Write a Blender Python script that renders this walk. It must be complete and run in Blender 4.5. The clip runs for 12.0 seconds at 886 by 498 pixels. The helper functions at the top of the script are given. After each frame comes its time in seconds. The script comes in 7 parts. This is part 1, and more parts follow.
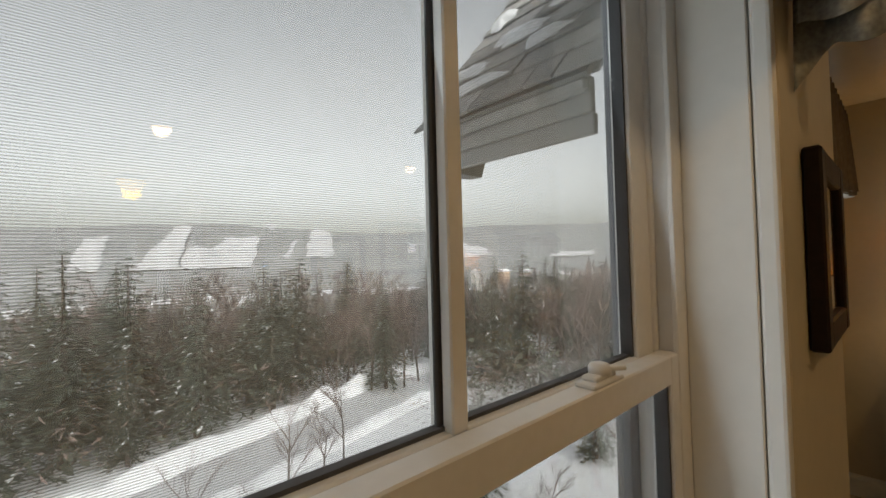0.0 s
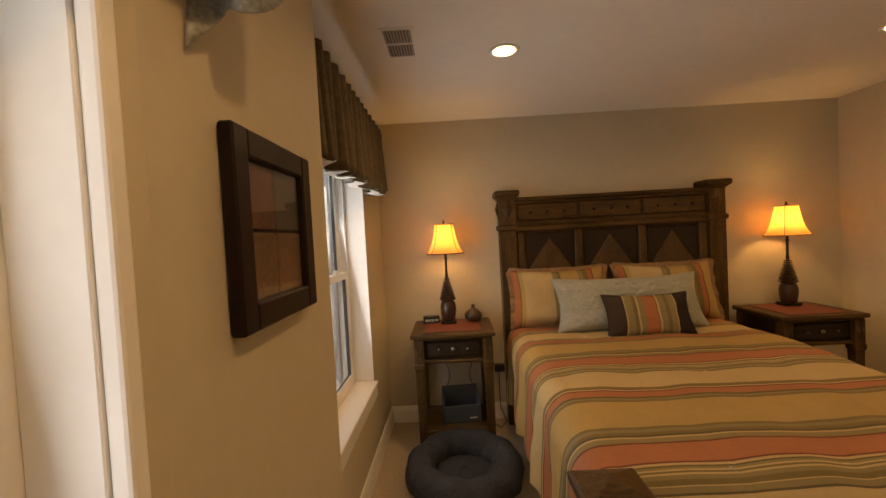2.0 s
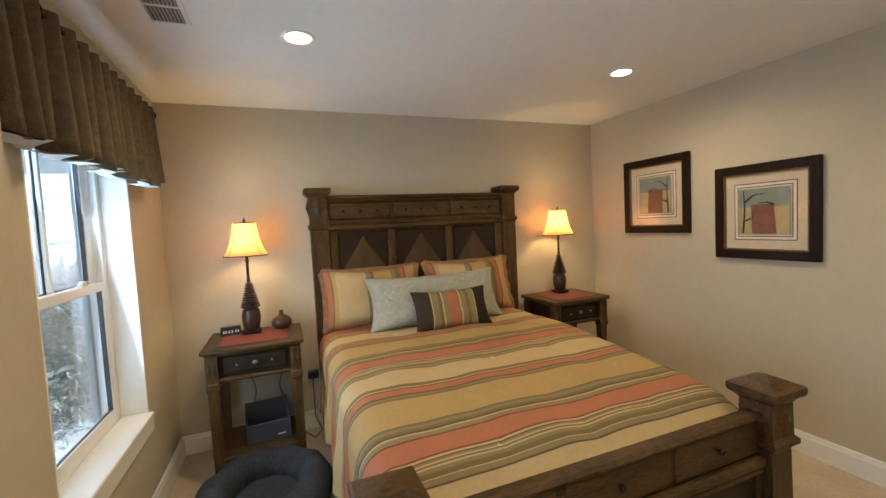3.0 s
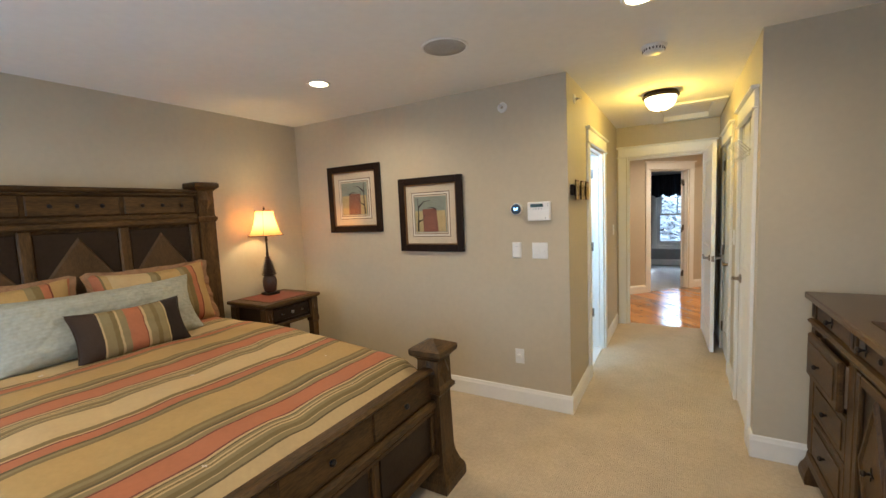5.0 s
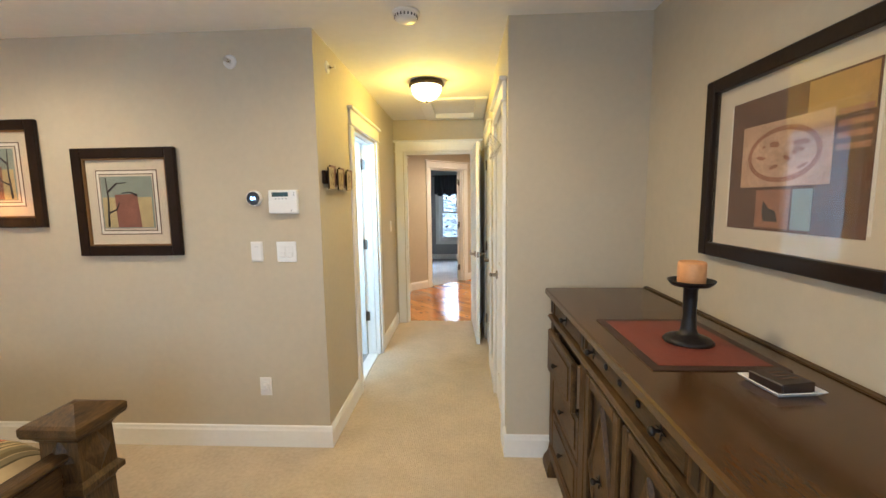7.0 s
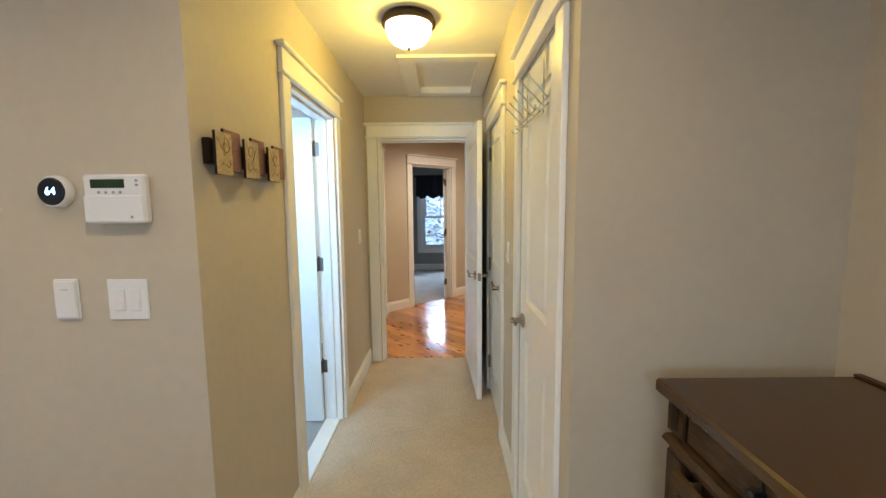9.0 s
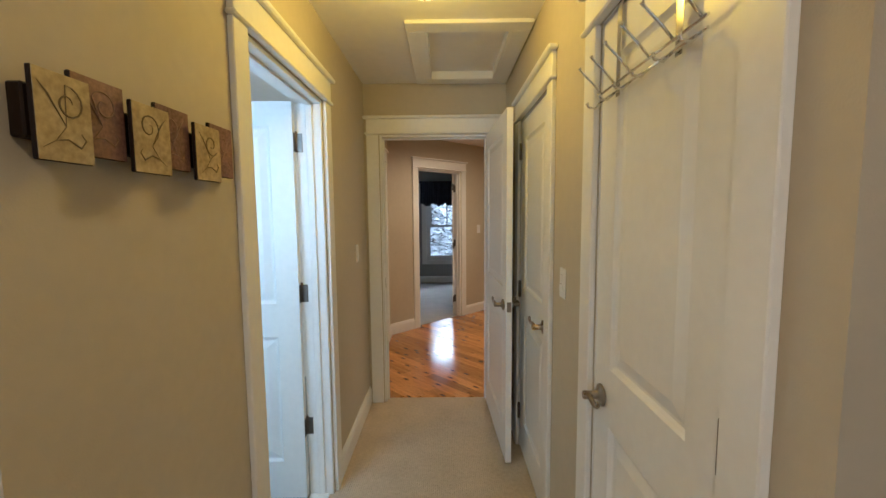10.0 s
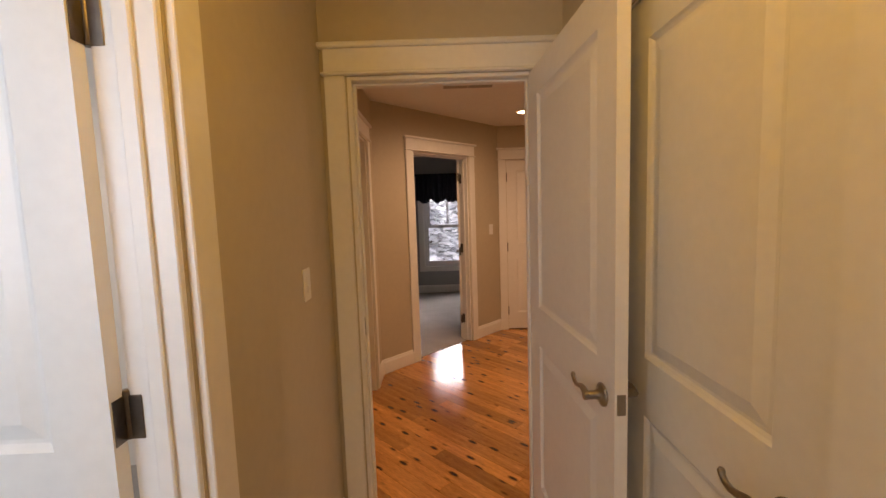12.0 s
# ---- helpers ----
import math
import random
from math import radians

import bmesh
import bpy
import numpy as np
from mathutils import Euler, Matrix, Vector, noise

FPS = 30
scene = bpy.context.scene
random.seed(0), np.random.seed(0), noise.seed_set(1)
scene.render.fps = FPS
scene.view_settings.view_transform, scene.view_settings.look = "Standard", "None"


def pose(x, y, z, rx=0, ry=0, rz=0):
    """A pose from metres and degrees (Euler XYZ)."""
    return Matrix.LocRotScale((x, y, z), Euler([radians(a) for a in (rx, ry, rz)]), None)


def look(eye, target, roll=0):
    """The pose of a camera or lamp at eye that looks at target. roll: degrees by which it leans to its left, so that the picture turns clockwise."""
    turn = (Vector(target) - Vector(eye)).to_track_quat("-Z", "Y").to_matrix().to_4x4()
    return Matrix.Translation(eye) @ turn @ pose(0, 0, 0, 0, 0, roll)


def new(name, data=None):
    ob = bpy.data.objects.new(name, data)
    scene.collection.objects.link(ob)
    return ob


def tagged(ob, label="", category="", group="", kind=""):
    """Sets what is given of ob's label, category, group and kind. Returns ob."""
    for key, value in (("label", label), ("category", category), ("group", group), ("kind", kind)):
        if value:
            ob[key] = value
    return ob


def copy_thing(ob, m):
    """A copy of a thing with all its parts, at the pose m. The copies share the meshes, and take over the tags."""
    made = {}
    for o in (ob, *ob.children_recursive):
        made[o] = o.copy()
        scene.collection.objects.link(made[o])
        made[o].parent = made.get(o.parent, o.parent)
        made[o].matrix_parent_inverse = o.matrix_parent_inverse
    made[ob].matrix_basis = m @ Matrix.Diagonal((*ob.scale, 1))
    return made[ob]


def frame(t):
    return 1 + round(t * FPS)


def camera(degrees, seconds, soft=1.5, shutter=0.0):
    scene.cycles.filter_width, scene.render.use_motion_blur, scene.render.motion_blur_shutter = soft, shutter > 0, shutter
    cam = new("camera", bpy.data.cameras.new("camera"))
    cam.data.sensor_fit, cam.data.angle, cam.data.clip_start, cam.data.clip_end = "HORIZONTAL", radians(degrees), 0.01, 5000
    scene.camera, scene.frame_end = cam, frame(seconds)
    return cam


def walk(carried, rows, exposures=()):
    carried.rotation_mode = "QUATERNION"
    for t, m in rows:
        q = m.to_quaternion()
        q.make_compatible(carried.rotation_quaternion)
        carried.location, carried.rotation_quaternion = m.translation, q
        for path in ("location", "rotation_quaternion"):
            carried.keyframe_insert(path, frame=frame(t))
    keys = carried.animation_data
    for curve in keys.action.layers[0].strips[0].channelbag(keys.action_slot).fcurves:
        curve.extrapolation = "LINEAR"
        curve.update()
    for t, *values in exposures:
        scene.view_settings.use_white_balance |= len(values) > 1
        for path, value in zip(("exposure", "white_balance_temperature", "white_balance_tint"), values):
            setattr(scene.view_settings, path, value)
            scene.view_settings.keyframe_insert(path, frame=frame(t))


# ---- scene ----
cam = camera(94.6, 12.0)
PATH = [
    (0, (0.169, -0.025, 1.545), (1.497, 1.471, 1.592), -1.5),
    (0.5, (0.23, -0.052, 1.538), (1.812, 1.172, 1.566), -2.1),
    (1, (0.3, -0.113, 1.531), (2.096, 0.767, 1.524), -2.7),
    (1.5, (0.384, -0.192, 1.521), (2.324, 0.291, 1.485), -2.9),
    (2, (0.465, -0.291, 1.515), (2.464, -0.248, 1.453), -3.1),
    (2.5, (0.495, -0.41, 1.51), (2.459, -0.78, 1.426), -3.1),
    (3, (0.5, -0.479, 1.522), (2.361, -1.203, 1.406), -2.9),
    (3.2, (0.493, -0.48, 1.518), (2.294, -1.34, 1.395), -2.9),
    (4.8, (0.419, -0.425, 1.542), (1.523, -2.082, 1.354), -2.8),
    (5, (0.406, -0.45, 1.534), (1.405, -2.173, 1.347), -2.6),
    (5.5, (0.351, -0.556, 1.527), (1.071, -2.412, 1.33), -2.1),
    (6, (0.269, -0.716, 1.517), (0.729, -2.652, 1.311), -1.7),
    (6.5, (0.23, -0.864, 1.508), (0.473, -2.837, 1.288), -1.2),
    (7, (0.258, -1.076, 1.49), (0.36, -3.06, 1.257), -0.8),
    (7.2, (0.29, -1.186, 1.491), (0.349, -3.171, 1.256), -0.7),
    (8.8, (0.341, -2.099, 1.477), (0.346, -4.087, 1.257), -0.6),
    (9, (0.373, -2.23, 1.474), (0.378, -4.219, 1.259), -0.5),
    (9.5, (0.44, -2.548, 1.49), (0.447, -4.538, 1.293), -0.5),
    (10, (0.477, -2.875, 1.492), (0.489, -4.867, 1.312), -0.5),
    (10.5, (0.509, -3.188, 1.489), (0.521, -5.18, 1.311), -0.7),
    (11, (0.572, -3.503, 1.476), (0.577, -5.495, 1.306), -0.8),
    (11.5, (0.6, -3.815, 1.474), (0.597, -5.807, 1.301), -1.1),
    (12, (0.577, -4.141, 1.472), (0.568, -6.133, 1.287), -1.9),
]
walk(cam, [(t, look(eye, target, roll)) for t, eye, target, roll in PATH],
     [(0, 1.03, 6750, 9), (0.8, 1.15, 6900, 9), (1.5, 1.65, 7900, 15), (2.2, 2.35, 8100, 20), (2.55, 2.65, 6400, 12), (3.0, 3.0, 5150, 3), (5.0, 3.1, 4900, 4), (7.0, 3.45, 4850, 4), (9.0, 3.03, 4700, 4), (10.5, 2.3, 5100, 9), (11.0, 2.4, 5500, 15), (11.5, 2.35, 7000, 25), (12.0, 2.25, 6850, 28)])

SKY, CAN_W, LAMP_W, HALL_W, LAND_W, BATH_W, WIN_W = 0.15, 5.4, 1.0, 1.85, 10.5, 4.2, 1.1
CANS = ((2.58, -0.61), (2.56, -2.565), (0.565, -2.57), (0.565, -0.61))
TABLE_LAMPS = ((3.575, -0.240), (3.60, -2.82))
LANDING_FILLS = ((0.05, -7.6), (-1.2, -7.2))
# ---------- light ----------
world = bpy.data.worlds.new("overcast")
scene.world = world
world.use_nodes = True
wn, wl = world.node_tree.nodes, world.node_tree.links
sky = wn.new("ShaderNodeTexSky")
sky.sky_type, sky.sun_disc = "NISHITA", False
sky.sun_elevation, sky.sun_rotation = radians(24), radians(200)
sky.dust_density, sky.air_density = 4.0, 1.0
hsv = wn.new("ShaderNodeHueSaturation")
hsv.inputs["Saturation"].default_value = 0.18
bg = wn["Background"]
bg.inputs["Strength"].default_value = SKY
wl.new(sky.outputs[0], hsv.inputs["Color"])
wl.new(hsv.outputs[0], bg.inputs["Color"])

sun = new("sun", bpy.data.lights.new("sun", "SUN"))
sun.data.energy, sun.data.angle, sun.data.color = 0.5, radians(25), (1.0, 0.97, 0.93)
sun.matrix_world = look((0, 0, 60), (-10, 26, 34))


def lamp(kind, at, watts, colour, size=0.1, to=None, size_y=None):
    d = bpy.data.lights.new("lamp", kind)
    d.energy, d.color = watts, colour
    if kind == "AREA":
        d.shape, d.size = ("RECTANGLE", size) if size_y else ("DISK", size)
        if size_y:
            d.size_y = size_y
    elif kind == "SPOT":
        d.shadow_soft_size, d.spot_size, d.spot_blend = size, radians(172), 0.75
    else:
        d.shadow_soft_size = size
    ob = new("light", d)
    ob.matrix_world = look(at, to) if to else Matrix.Translation(at)
    return ob


WARM, AMBER, YELLOW = (1.0, 0.67, 0.34), (1.0, 0.56, 0.15), (1.0, 0.565, 0.03)
for cx, cy in CANS:
    lamp("SPOT", (cx, cy, 2.425), CAN_W, WARM, 0.05, (cx, cy, 0))
for lx, ly in TABLE_LAMPS:
    lamp("POINT", (lx, ly, 1.50), LAMP_W, AMBER, 0.03)
lamp("POINT", (0.547, -4.465, 2.285), HALL_W, YELLOW, 0.08)
# added spots that light the landing; no fixture hangs where they stand
for cx, cy in LANDING_FILLS:
    lamp("SPOT", (cx, cy, 2.425), LAND_W, (1.0, 0.66, 0.36), 0.05, (cx, cy, 0))
lamp("SPOT", (2.05, -5.5, 2.42), 6.5, (1.0, 0.86, 0.62), 0.05, (2.05, -5.5, 0))
# daylight from the sky and the snow in the two bedroom windows
for wx, wy, wz, wg in ((0.435, 0.196, 1.34, 0.8), (2.68, 0.376, 1.31, 1.3)):
    lamp("AREA", (wx, wy, wz), WIN_W * wg, (0.78, 0.90, 1.0), 0.86, (wx, wy - 1.0, wz + 0.18), 1.30)
# added cool area lamp by the bathroom's blank wall, standing in for unseen daylight
lamp("AREA", (1.80, -3.56, 1.5), BATH_W, (0.66, 0.86, 1.0), 0.9, (1.80, -4.87, 1.35), 1.2)


# ---------- materials ----------
def material(name, colour, rough=0.5, metal=0.0, var=0.12, scale=6.0, bump=0.0, bump_scale=120.0, stretch=(1, 1, 1), dark=None, island=0.0, spec=0.5, coat=0.0):
    """Colour with blotches at two scales, roughness variation and fine relief, all by the object's own coordinates."""
    m = bpy.data.materials.new(name)
    m.use_nodes = True
    n, l = m.node_tree.nodes, m.node_tree.links
    b = n["Principled BSDF"]
    b.inputs["Metallic"].default_value = metal
    b.inputs["Specular IOR Level"].default_value = spec
    b.inputs["Coat Weight"].default_value = coat
    b.inputs["Coat Roughness"].default_value = 0.12
    tc = n.new("ShaderNodeTexCoord")
    mp = n.new("ShaderNodeMapping")
    mp.inputs["Scale"].default_value = stretch
    l.new(tc.outputs["Object"], mp.inputs["Vector"])
    t1 = n.new("ShaderNodeTexNoise")
    t1.inputs["Scale"].default_value, t1.inputs["Detail"].default_value = scale, 6
    t2 = n.new("ShaderNodeTexNoise")
    t2.inputs["Scale"].default_value, t2.inputs["Detail"].default_value = scale * 9, 4
    for t in (t1, t2):
        l.new(mp.outputs[0], t.inputs["Vector"])
    add = n.new("ShaderNodeMath")
    add.operation = "MULTIPLY_ADD"
    l.new(t2.outputs[0], add.inputs[0])
    add.inputs[1].default_value = 0.5
    half = n.new("ShaderNodeMath")
    half.operation = "MULTIPLY"
    half.inputs[1].default_value = 0.5
    l.new(t1.outputs[0], half.inputs[0])
    l.new(half.outputs[0], add.inputs[2])
    ramp = n.new("ShaderNodeValToRGB")
    c = Vector(colour)
    lo = Vector(dark) if dark else c * (1 - var)
    ramp.color_ramp.elements[0].position, ramp.color_ramp.elements[1].position = 0.33, 0.67
    ramp.color_ramp.elements[0].color = (*lo, 1)
    ramp.color_ramp.elements[1].color = (*[min(1, v * (1 + var * 0.5)) for v in c], 1)
    l.new(add.outputs[0], ramp.inputs[0])
    out = ramp.outputs[0]
    if island:
        info = n.new("ShaderNodeObjectInfo")
        h = n.new("ShaderNodeHueSaturation")
        mr = n.new("ShaderNodeMapRange")
        mr.inputs["To Min"].default_value, mr.inputs["To Max"].default_value = 1 - island, 1 + island
        l.new(info.outputs["Random"], mr.inputs["Value"])
        l.new(mr.outputs[0], h.inputs["Value"])
        l.new(out, h.inputs["Color"])
        out = h.outputs[0]
    l.new(out, b.inputs["Base Color"])
    mr2 = n.new("ShaderNodeMapRange")
    mr2.inputs["To Min"].default_value, mr2.inputs["To Max"].default_value = rough * 0.85, min(1, rough * 1.15)
    l.new(t1.outputs[0], mr2.inputs["Value"])
    l.new(mr2.outputs[0], b.inputs["Roughness"])
    if bump:
        t3 = n.new("ShaderNodeTexNoise")
        t3.inputs["Scale"].default_value, t3.inputs["Detail"].default_value = bump_scale, 3
        l.new(mp.outputs[0], t3.inputs["Vector"])
        bp = n.new("ShaderNodeBump")
        bp.inputs["Strength"].default_value, bp.inputs["Distance"].default_value = bump, 0.004
        l.new(t3.outputs[0], bp.inputs["Height"])
        l.new(bp.outputs[0], b.inputs["Normal"])
    return m


def glow(name, colour, strength):
    m = bpy.data.materials.new(name)
    m.use_nodes = True
    b = m.node_tree.nodes["Principled BSDF"]
    b.inputs["Base Color"].default_value = (*colour, 1)
    b.inputs["Emission Color"].default_value = (*colour, 1)
    b.inputs["Emission Strength"].default_value = strength
    return m


def glass(name, tint=(1, 1, 1), rough=0.0, gain=1.0):
    """A thin pane: clear, with the gloss that its angle gives."""
    m = bpy.data.materials.new(name)
    m.use_nodes = True
    n, l = m.node_tree.nodes, m.node_tree.links
    n.remove(n["Principled BSDF"])
    tr, gl, mix, lw = n.new("ShaderNodeBsdfTransparent"), n.new("ShaderNodeBsdfGlossy"), n.new("ShaderNodeMixShader"), n.new("ShaderNodeLayerWeight")
    tr.inputs["Color"].default_value = (*tint, 1)
    gl.inputs["Roughness"].default_value = rough
    lw.inputs["Blend"].default_value = 0.5
    pw, ma = n.new("ShaderNodeMath"), n.new("ShaderNodeMath")
    pw.operation, ma.operation, ma.use_clamp = "POWER", "MULTIPLY_ADD", True
    pw.inputs[1].default_value = 5
    ma.inputs[1].default_value, ma.inputs[2].default_value = 0.90 * gain, 0.04 * gain
    l.new(lw.outputs["Facing"], pw.inputs[0])
    l.new(pw.outputs[0], ma.inputs[0])
    l.new(ma.outputs[0], mix.inputs[0])
    l.new(tr.outputs[0], mix.inputs[1])
    l.new(gl.outputs[0], mix.inputs[2])
    l.new(mix.outputs[0], n["Material Output"].inputs["Surface"])
    return m


def screen_material():
    """Insect screen: fine woven wires with gaps, the cross wires closer and heavier."""
    m = bpy.data.materials.new("insect_screen")
    m.use_nodes = True
    n, l = m.node_tree.nodes, m.node_tree.links
    b = n["Principled BSDF"]
    b.inputs["Base Color"].default_value, b.inputs["Roughness"].default_value = (0.42, 0.43, 0.44, 1), 0.6
    tc, sep = n.new("ShaderNodeTexCoord"), n.new("ShaderNodeSeparateXYZ")
    l.new(tc.outputs["Object"], sep.inputs[0])
    sn = n.new("ShaderNodeMath")
    sn.operation = "MULTIPLY"
    sn.inputs[1].default_value = 2 * math.pi / 0.0019
    l.new(sep.outputs["Z"], sn.inputs[0])
    si = n.new("ShaderNodeMath")
    si.operation = "SINE"
    l.new(sn.outputs[0], si.inputs[0])
    mr = n.new("ShaderNodeMapRange")
    mr.inputs["From Min"].default_value, mr.inputs["From Max"].default_value = -1, 1
    mr.inputs["To Min"].default_value, mr.inputs["To Max"].default_value = 0.12, 0.38
    l.new(si.outputs[0], mr.inputs["Value"])
    tr, mix = n.new("ShaderNodeBsdfTransparent"), n.new("ShaderNodeMixShader")
    l.new(mr.outputs[0], mix.inputs[0])
    l.new(tr.outputs[0], mix.inputs[1])
    l.new(b.outputs[0], mix.inputs[2])
    l.new(mix.outputs[0], n["Material Output"].inputs["Surface"])
    return m


def carpet_material(name, colour):
    """Cut-loop carpet with fine ribs along the walk."""
    m = material(name, colour, 0.95, var=0.16, scale=5, spec=0.1)
    n, l = m.node_tree.nodes, m.node_tree.links
    tc = n.new("ShaderNodeTexCoord")
    w = n.new("ShaderNodeTexWave")
    w.bands_direction = "X"
    w.inputs["Scale"].default_value, w.inputs["Distortion"].default_value = 28, 1.2
    w.inputs["Detail"].default_value, w.inputs["Detail Scale"].default_value = 2, 40
    l.new(tc.outputs["Object"], w.inputs["Vector"])
    v = n.new("ShaderNodeTexNoise")
    v.inputs["Scale"].default_value = 260
    l.new(tc.outputs["Object"], v.inputs["Vector"])
    mul = n.new("ShaderNodeMath")
    mul.operation = "MULTIPLY_ADD"
    mul.inputs[1].default_value = 1.2
    l.new(v.outputs[0], mul.inputs[0])
    l.new(w.outputs["Fac"], mul.inputs[2])
    bp = n.new("ShaderNodeBump")
    bp.inputs["Strength"].default_value, bp.inputs["Distance"].default_value = 0.5, 0.004
    l.new(mul.outputs[0], bp.inputs["Height"])
    l.new(bp.outputs[0], n["Principled BSDF"].inputs["Normal"])
    return m


def pine_board_material():
    """Heart pine: honey boards with grain, darker streaks and scattered knots, under a clear gloss."""
    m = material("heart_pine", (0.66, 0.325, 0.085), 0.15, var=0.35, scale=2.2, stretch=(1.2, 14, 1), island=0.34, coat=0.35, dark=(0.37, 0.145, 0.034))
    n, l = m.node_tree.nodes, m.node_tree.links
    b = n["Principled BSDF"]
    src = b.inputs["Base Color"].links[0].from_socket
    tc, info, addv = n.new("ShaderNodeTexCoord"), n.new("ShaderNodeObjectInfo"), n.new("ShaderNodeVectorMath")
    sc = n.new("ShaderNodeVectorMath")
    sc.operation = "SCALE"
    sc.inputs[0].default_value = (37, 11, 5)
    l.new(info.outputs["Random"], sc.inputs["Scale"])
    l.new(tc.outputs["Object"], addv.inputs[0])
    l.new(sc.outputs[0], addv.inputs[1])
    mp = n.new("ShaderNodeMapping")
    mp.inputs["Scale"].default_value = (5.5, 15, 1)
    l.new(addv.outputs[0], mp.inputs["Vector"])
    v = n.new("ShaderNodeTexVoronoi")
    v.inputs["Scale"].default_value = 1.0
    l.new(mp.outputs[0], v.inputs["Vector"])
    r = n.new("ShaderNodeValToRGB")
    r.color_ramp.elements[0].position, r.color_ramp.elements[1].position = 0.13, 0.24
    l.new(v.outputs["Distance"], r.inputs[0])
    mx = n.new("ShaderNodeMix")
    mx.data_type = "RGBA"
    mx.inputs[6].default_value = (0.05, 0.016, 0.006, 1)
    l.new(r.outputs[0], mx.inputs[0])
    l.new(src, mx.inputs[7])
    l.new(mx.outputs[2], b.inputs["Base Color"])
    return m


M_WALL = material("greige_paint", (0.555, 0.49, 0.365), 0.65, var=0.05, scale=3, bump=0.12, bump_scale=220)
M_WALL2 = material("grey_paint", (0.36, 0.36, 0.36), 0.7, var=0.05, scale=3, bump=0.1)
M_CEIL = material("ceiling_paint", (0.84, 0.82, 0.78), 0.8, var=0.04, scale=2, bump=0.1, bump_scale=300)
M_WHITE = material("white_gloss_paint", (0.86, 0.85, 0.81), 0.32, var=0.04, scale=4, bump=0.04, bump_scale=60)
M_VINYL = material("white_vinyl", (0.85, 0.84, 0.82), 0.38, var=0.05, scale=7)
M_SLATE = material("slate_cladding", (0.16, 0.175, 0.205), 0.5, var=0.1, scale=5)
M_DARKGAP = material("dark_gasket", (0.065, 0.065, 0.07), 0.6)
M_CARPET = carpet_material("beige_carpet", (0.60, 0.50, 0.36))
M_CARPET2 = carpet_material("grey_carpet", (0.50, 0.47, 0.43))
M_PINE = pine_board_material()
M_TILE = material("grey_tile", (0.34, 0.34, 0.33), 0.3, var=0.15, scale=5)
M_NICKEL = material("satin_nickel", (0.33, 0.285, 0.235), 0.28, metal=1.0, var=0.1)
M_HINGE = material("dark_nickel", (0.20, 0.175, 0.15), 0.36, metal=1.0, var=0.2)
M_CHROME = material("chrome", (0.75, 0.74, 0.72), 0.12, metal=1.0, var=0.05)
M_PLASTIC = material("white_plastic", (0.82, 0.81, 0.79), 0.35, var=0.02)
M_GLASS = glass("window_glass", (0.97, 0.985, 0.98))
M_SCREEN = screen_material()


# ---------- mesh helpers ----------
def bx(bm, a, b, bev=0.0, seg=1, m=None):
    """A box from corner a to corner b, its edges rounded by bev."""
    a, b = Vector(a), Vector(b)
    mat = Matrix.Translation((a + b) / 2) @ Matrix.Diagonal((*[abs(v) for v in (b - a)], 1))
    vs = bmesh.ops.create_cube(bm, size=1, matrix=mat)["verts"]
    if bev:
        es = {e for v in vs for e in v.link_edges}
        r = bmesh.ops.bevel(bm, geom=list(es), offset=bev, segments=seg, affect="EDGES", profile=0.5)
        vs = list({v for f in r["faces"] for v in f.verts} | {v for v in vs if v.is_valid})
    if m is not None:
        bmesh.ops.transform(bm, matrix=m, verts=vs)
    return vs


def lathe(bm, profile, seg=24, at=(0, 0, 0), m=None):
    """A turned body: (radius, height) from the bottom to the top."""
    rings, made = [], []
    for r, z in profile:
        ring = [bm.verts.new(Vector(at) + Vector((r * math.cos(2 * math.pi * i / seg), r * math.sin(2 * math.pi * i / seg), z))) for i in range(seg)]
        rings.append(ring)
        made += ring
    for p, q in zip(rings, rings[1:]):
        for i in range(seg):
            f = bm.faces.new((p[i], p[(i + 1) % seg], q[(i + 1) % seg], q[i]))
            f.smooth = True
    bm.faces.new(rings[0][::-1])
    bm.faces.new(rings[-1])
    if m is not None:
        bmesh.ops.transform(bm, matrix=m, verts=made)
    return made


def square_lathe(bm, profile, at=(0, 0, 0)):
    """A square turned body, such as a moulded cap or foot: (half width, height)."""
    rings = []
    for r, z in profile:
        rings.append([bm.verts.new(Vector(at) + Vector((sx * r, sy * r, z))) for sx, sy in ((-1, -1), (1, -1), (1, 1), (-1, 1))])
    for p, q in zip(rings, rings[1:]):
        for i in range(4):
            bm.faces.new((p[i], p[(i + 1) % 4], q[(i + 1) % 4], q[i]))
    bm.faces.new(rings[0][::-1])
    bm.faces.new(rings[-1])


def tube(bm, pts, r, seg=8):
    """A round rod along points."""
    pts = [Vector(p) for p in pts]
    rings = []
    for i, p in enumerate(pts):
        d = (pts[min(i + 1, len(pts) - 1)] - pts[max(i - 1, 0)]).normalized()
        u = d.orthogonal().normalized() if i == 0 else (u - d * u.dot(d)).normalized()
        w = d.cross(u)
        rad = r[i] if isinstance(r, (list, tuple)) else r
        rings.append([bm.verts.new(p + rad * (math.cos(2 * math.pi * k / seg) * u + math.sin(2 * math.pi * k / seg) * w)) for k in range(seg)])
    for p, q in zip(rings, rings[1:]):
        for k in range(seg):
            bm.faces.new((p[k], p[(k + 1) % seg], q[(k + 1) % seg], q[k])).smooth = True
    bm.faces.new(rings[0][::-1])
    bm.faces.new(rings[-1])


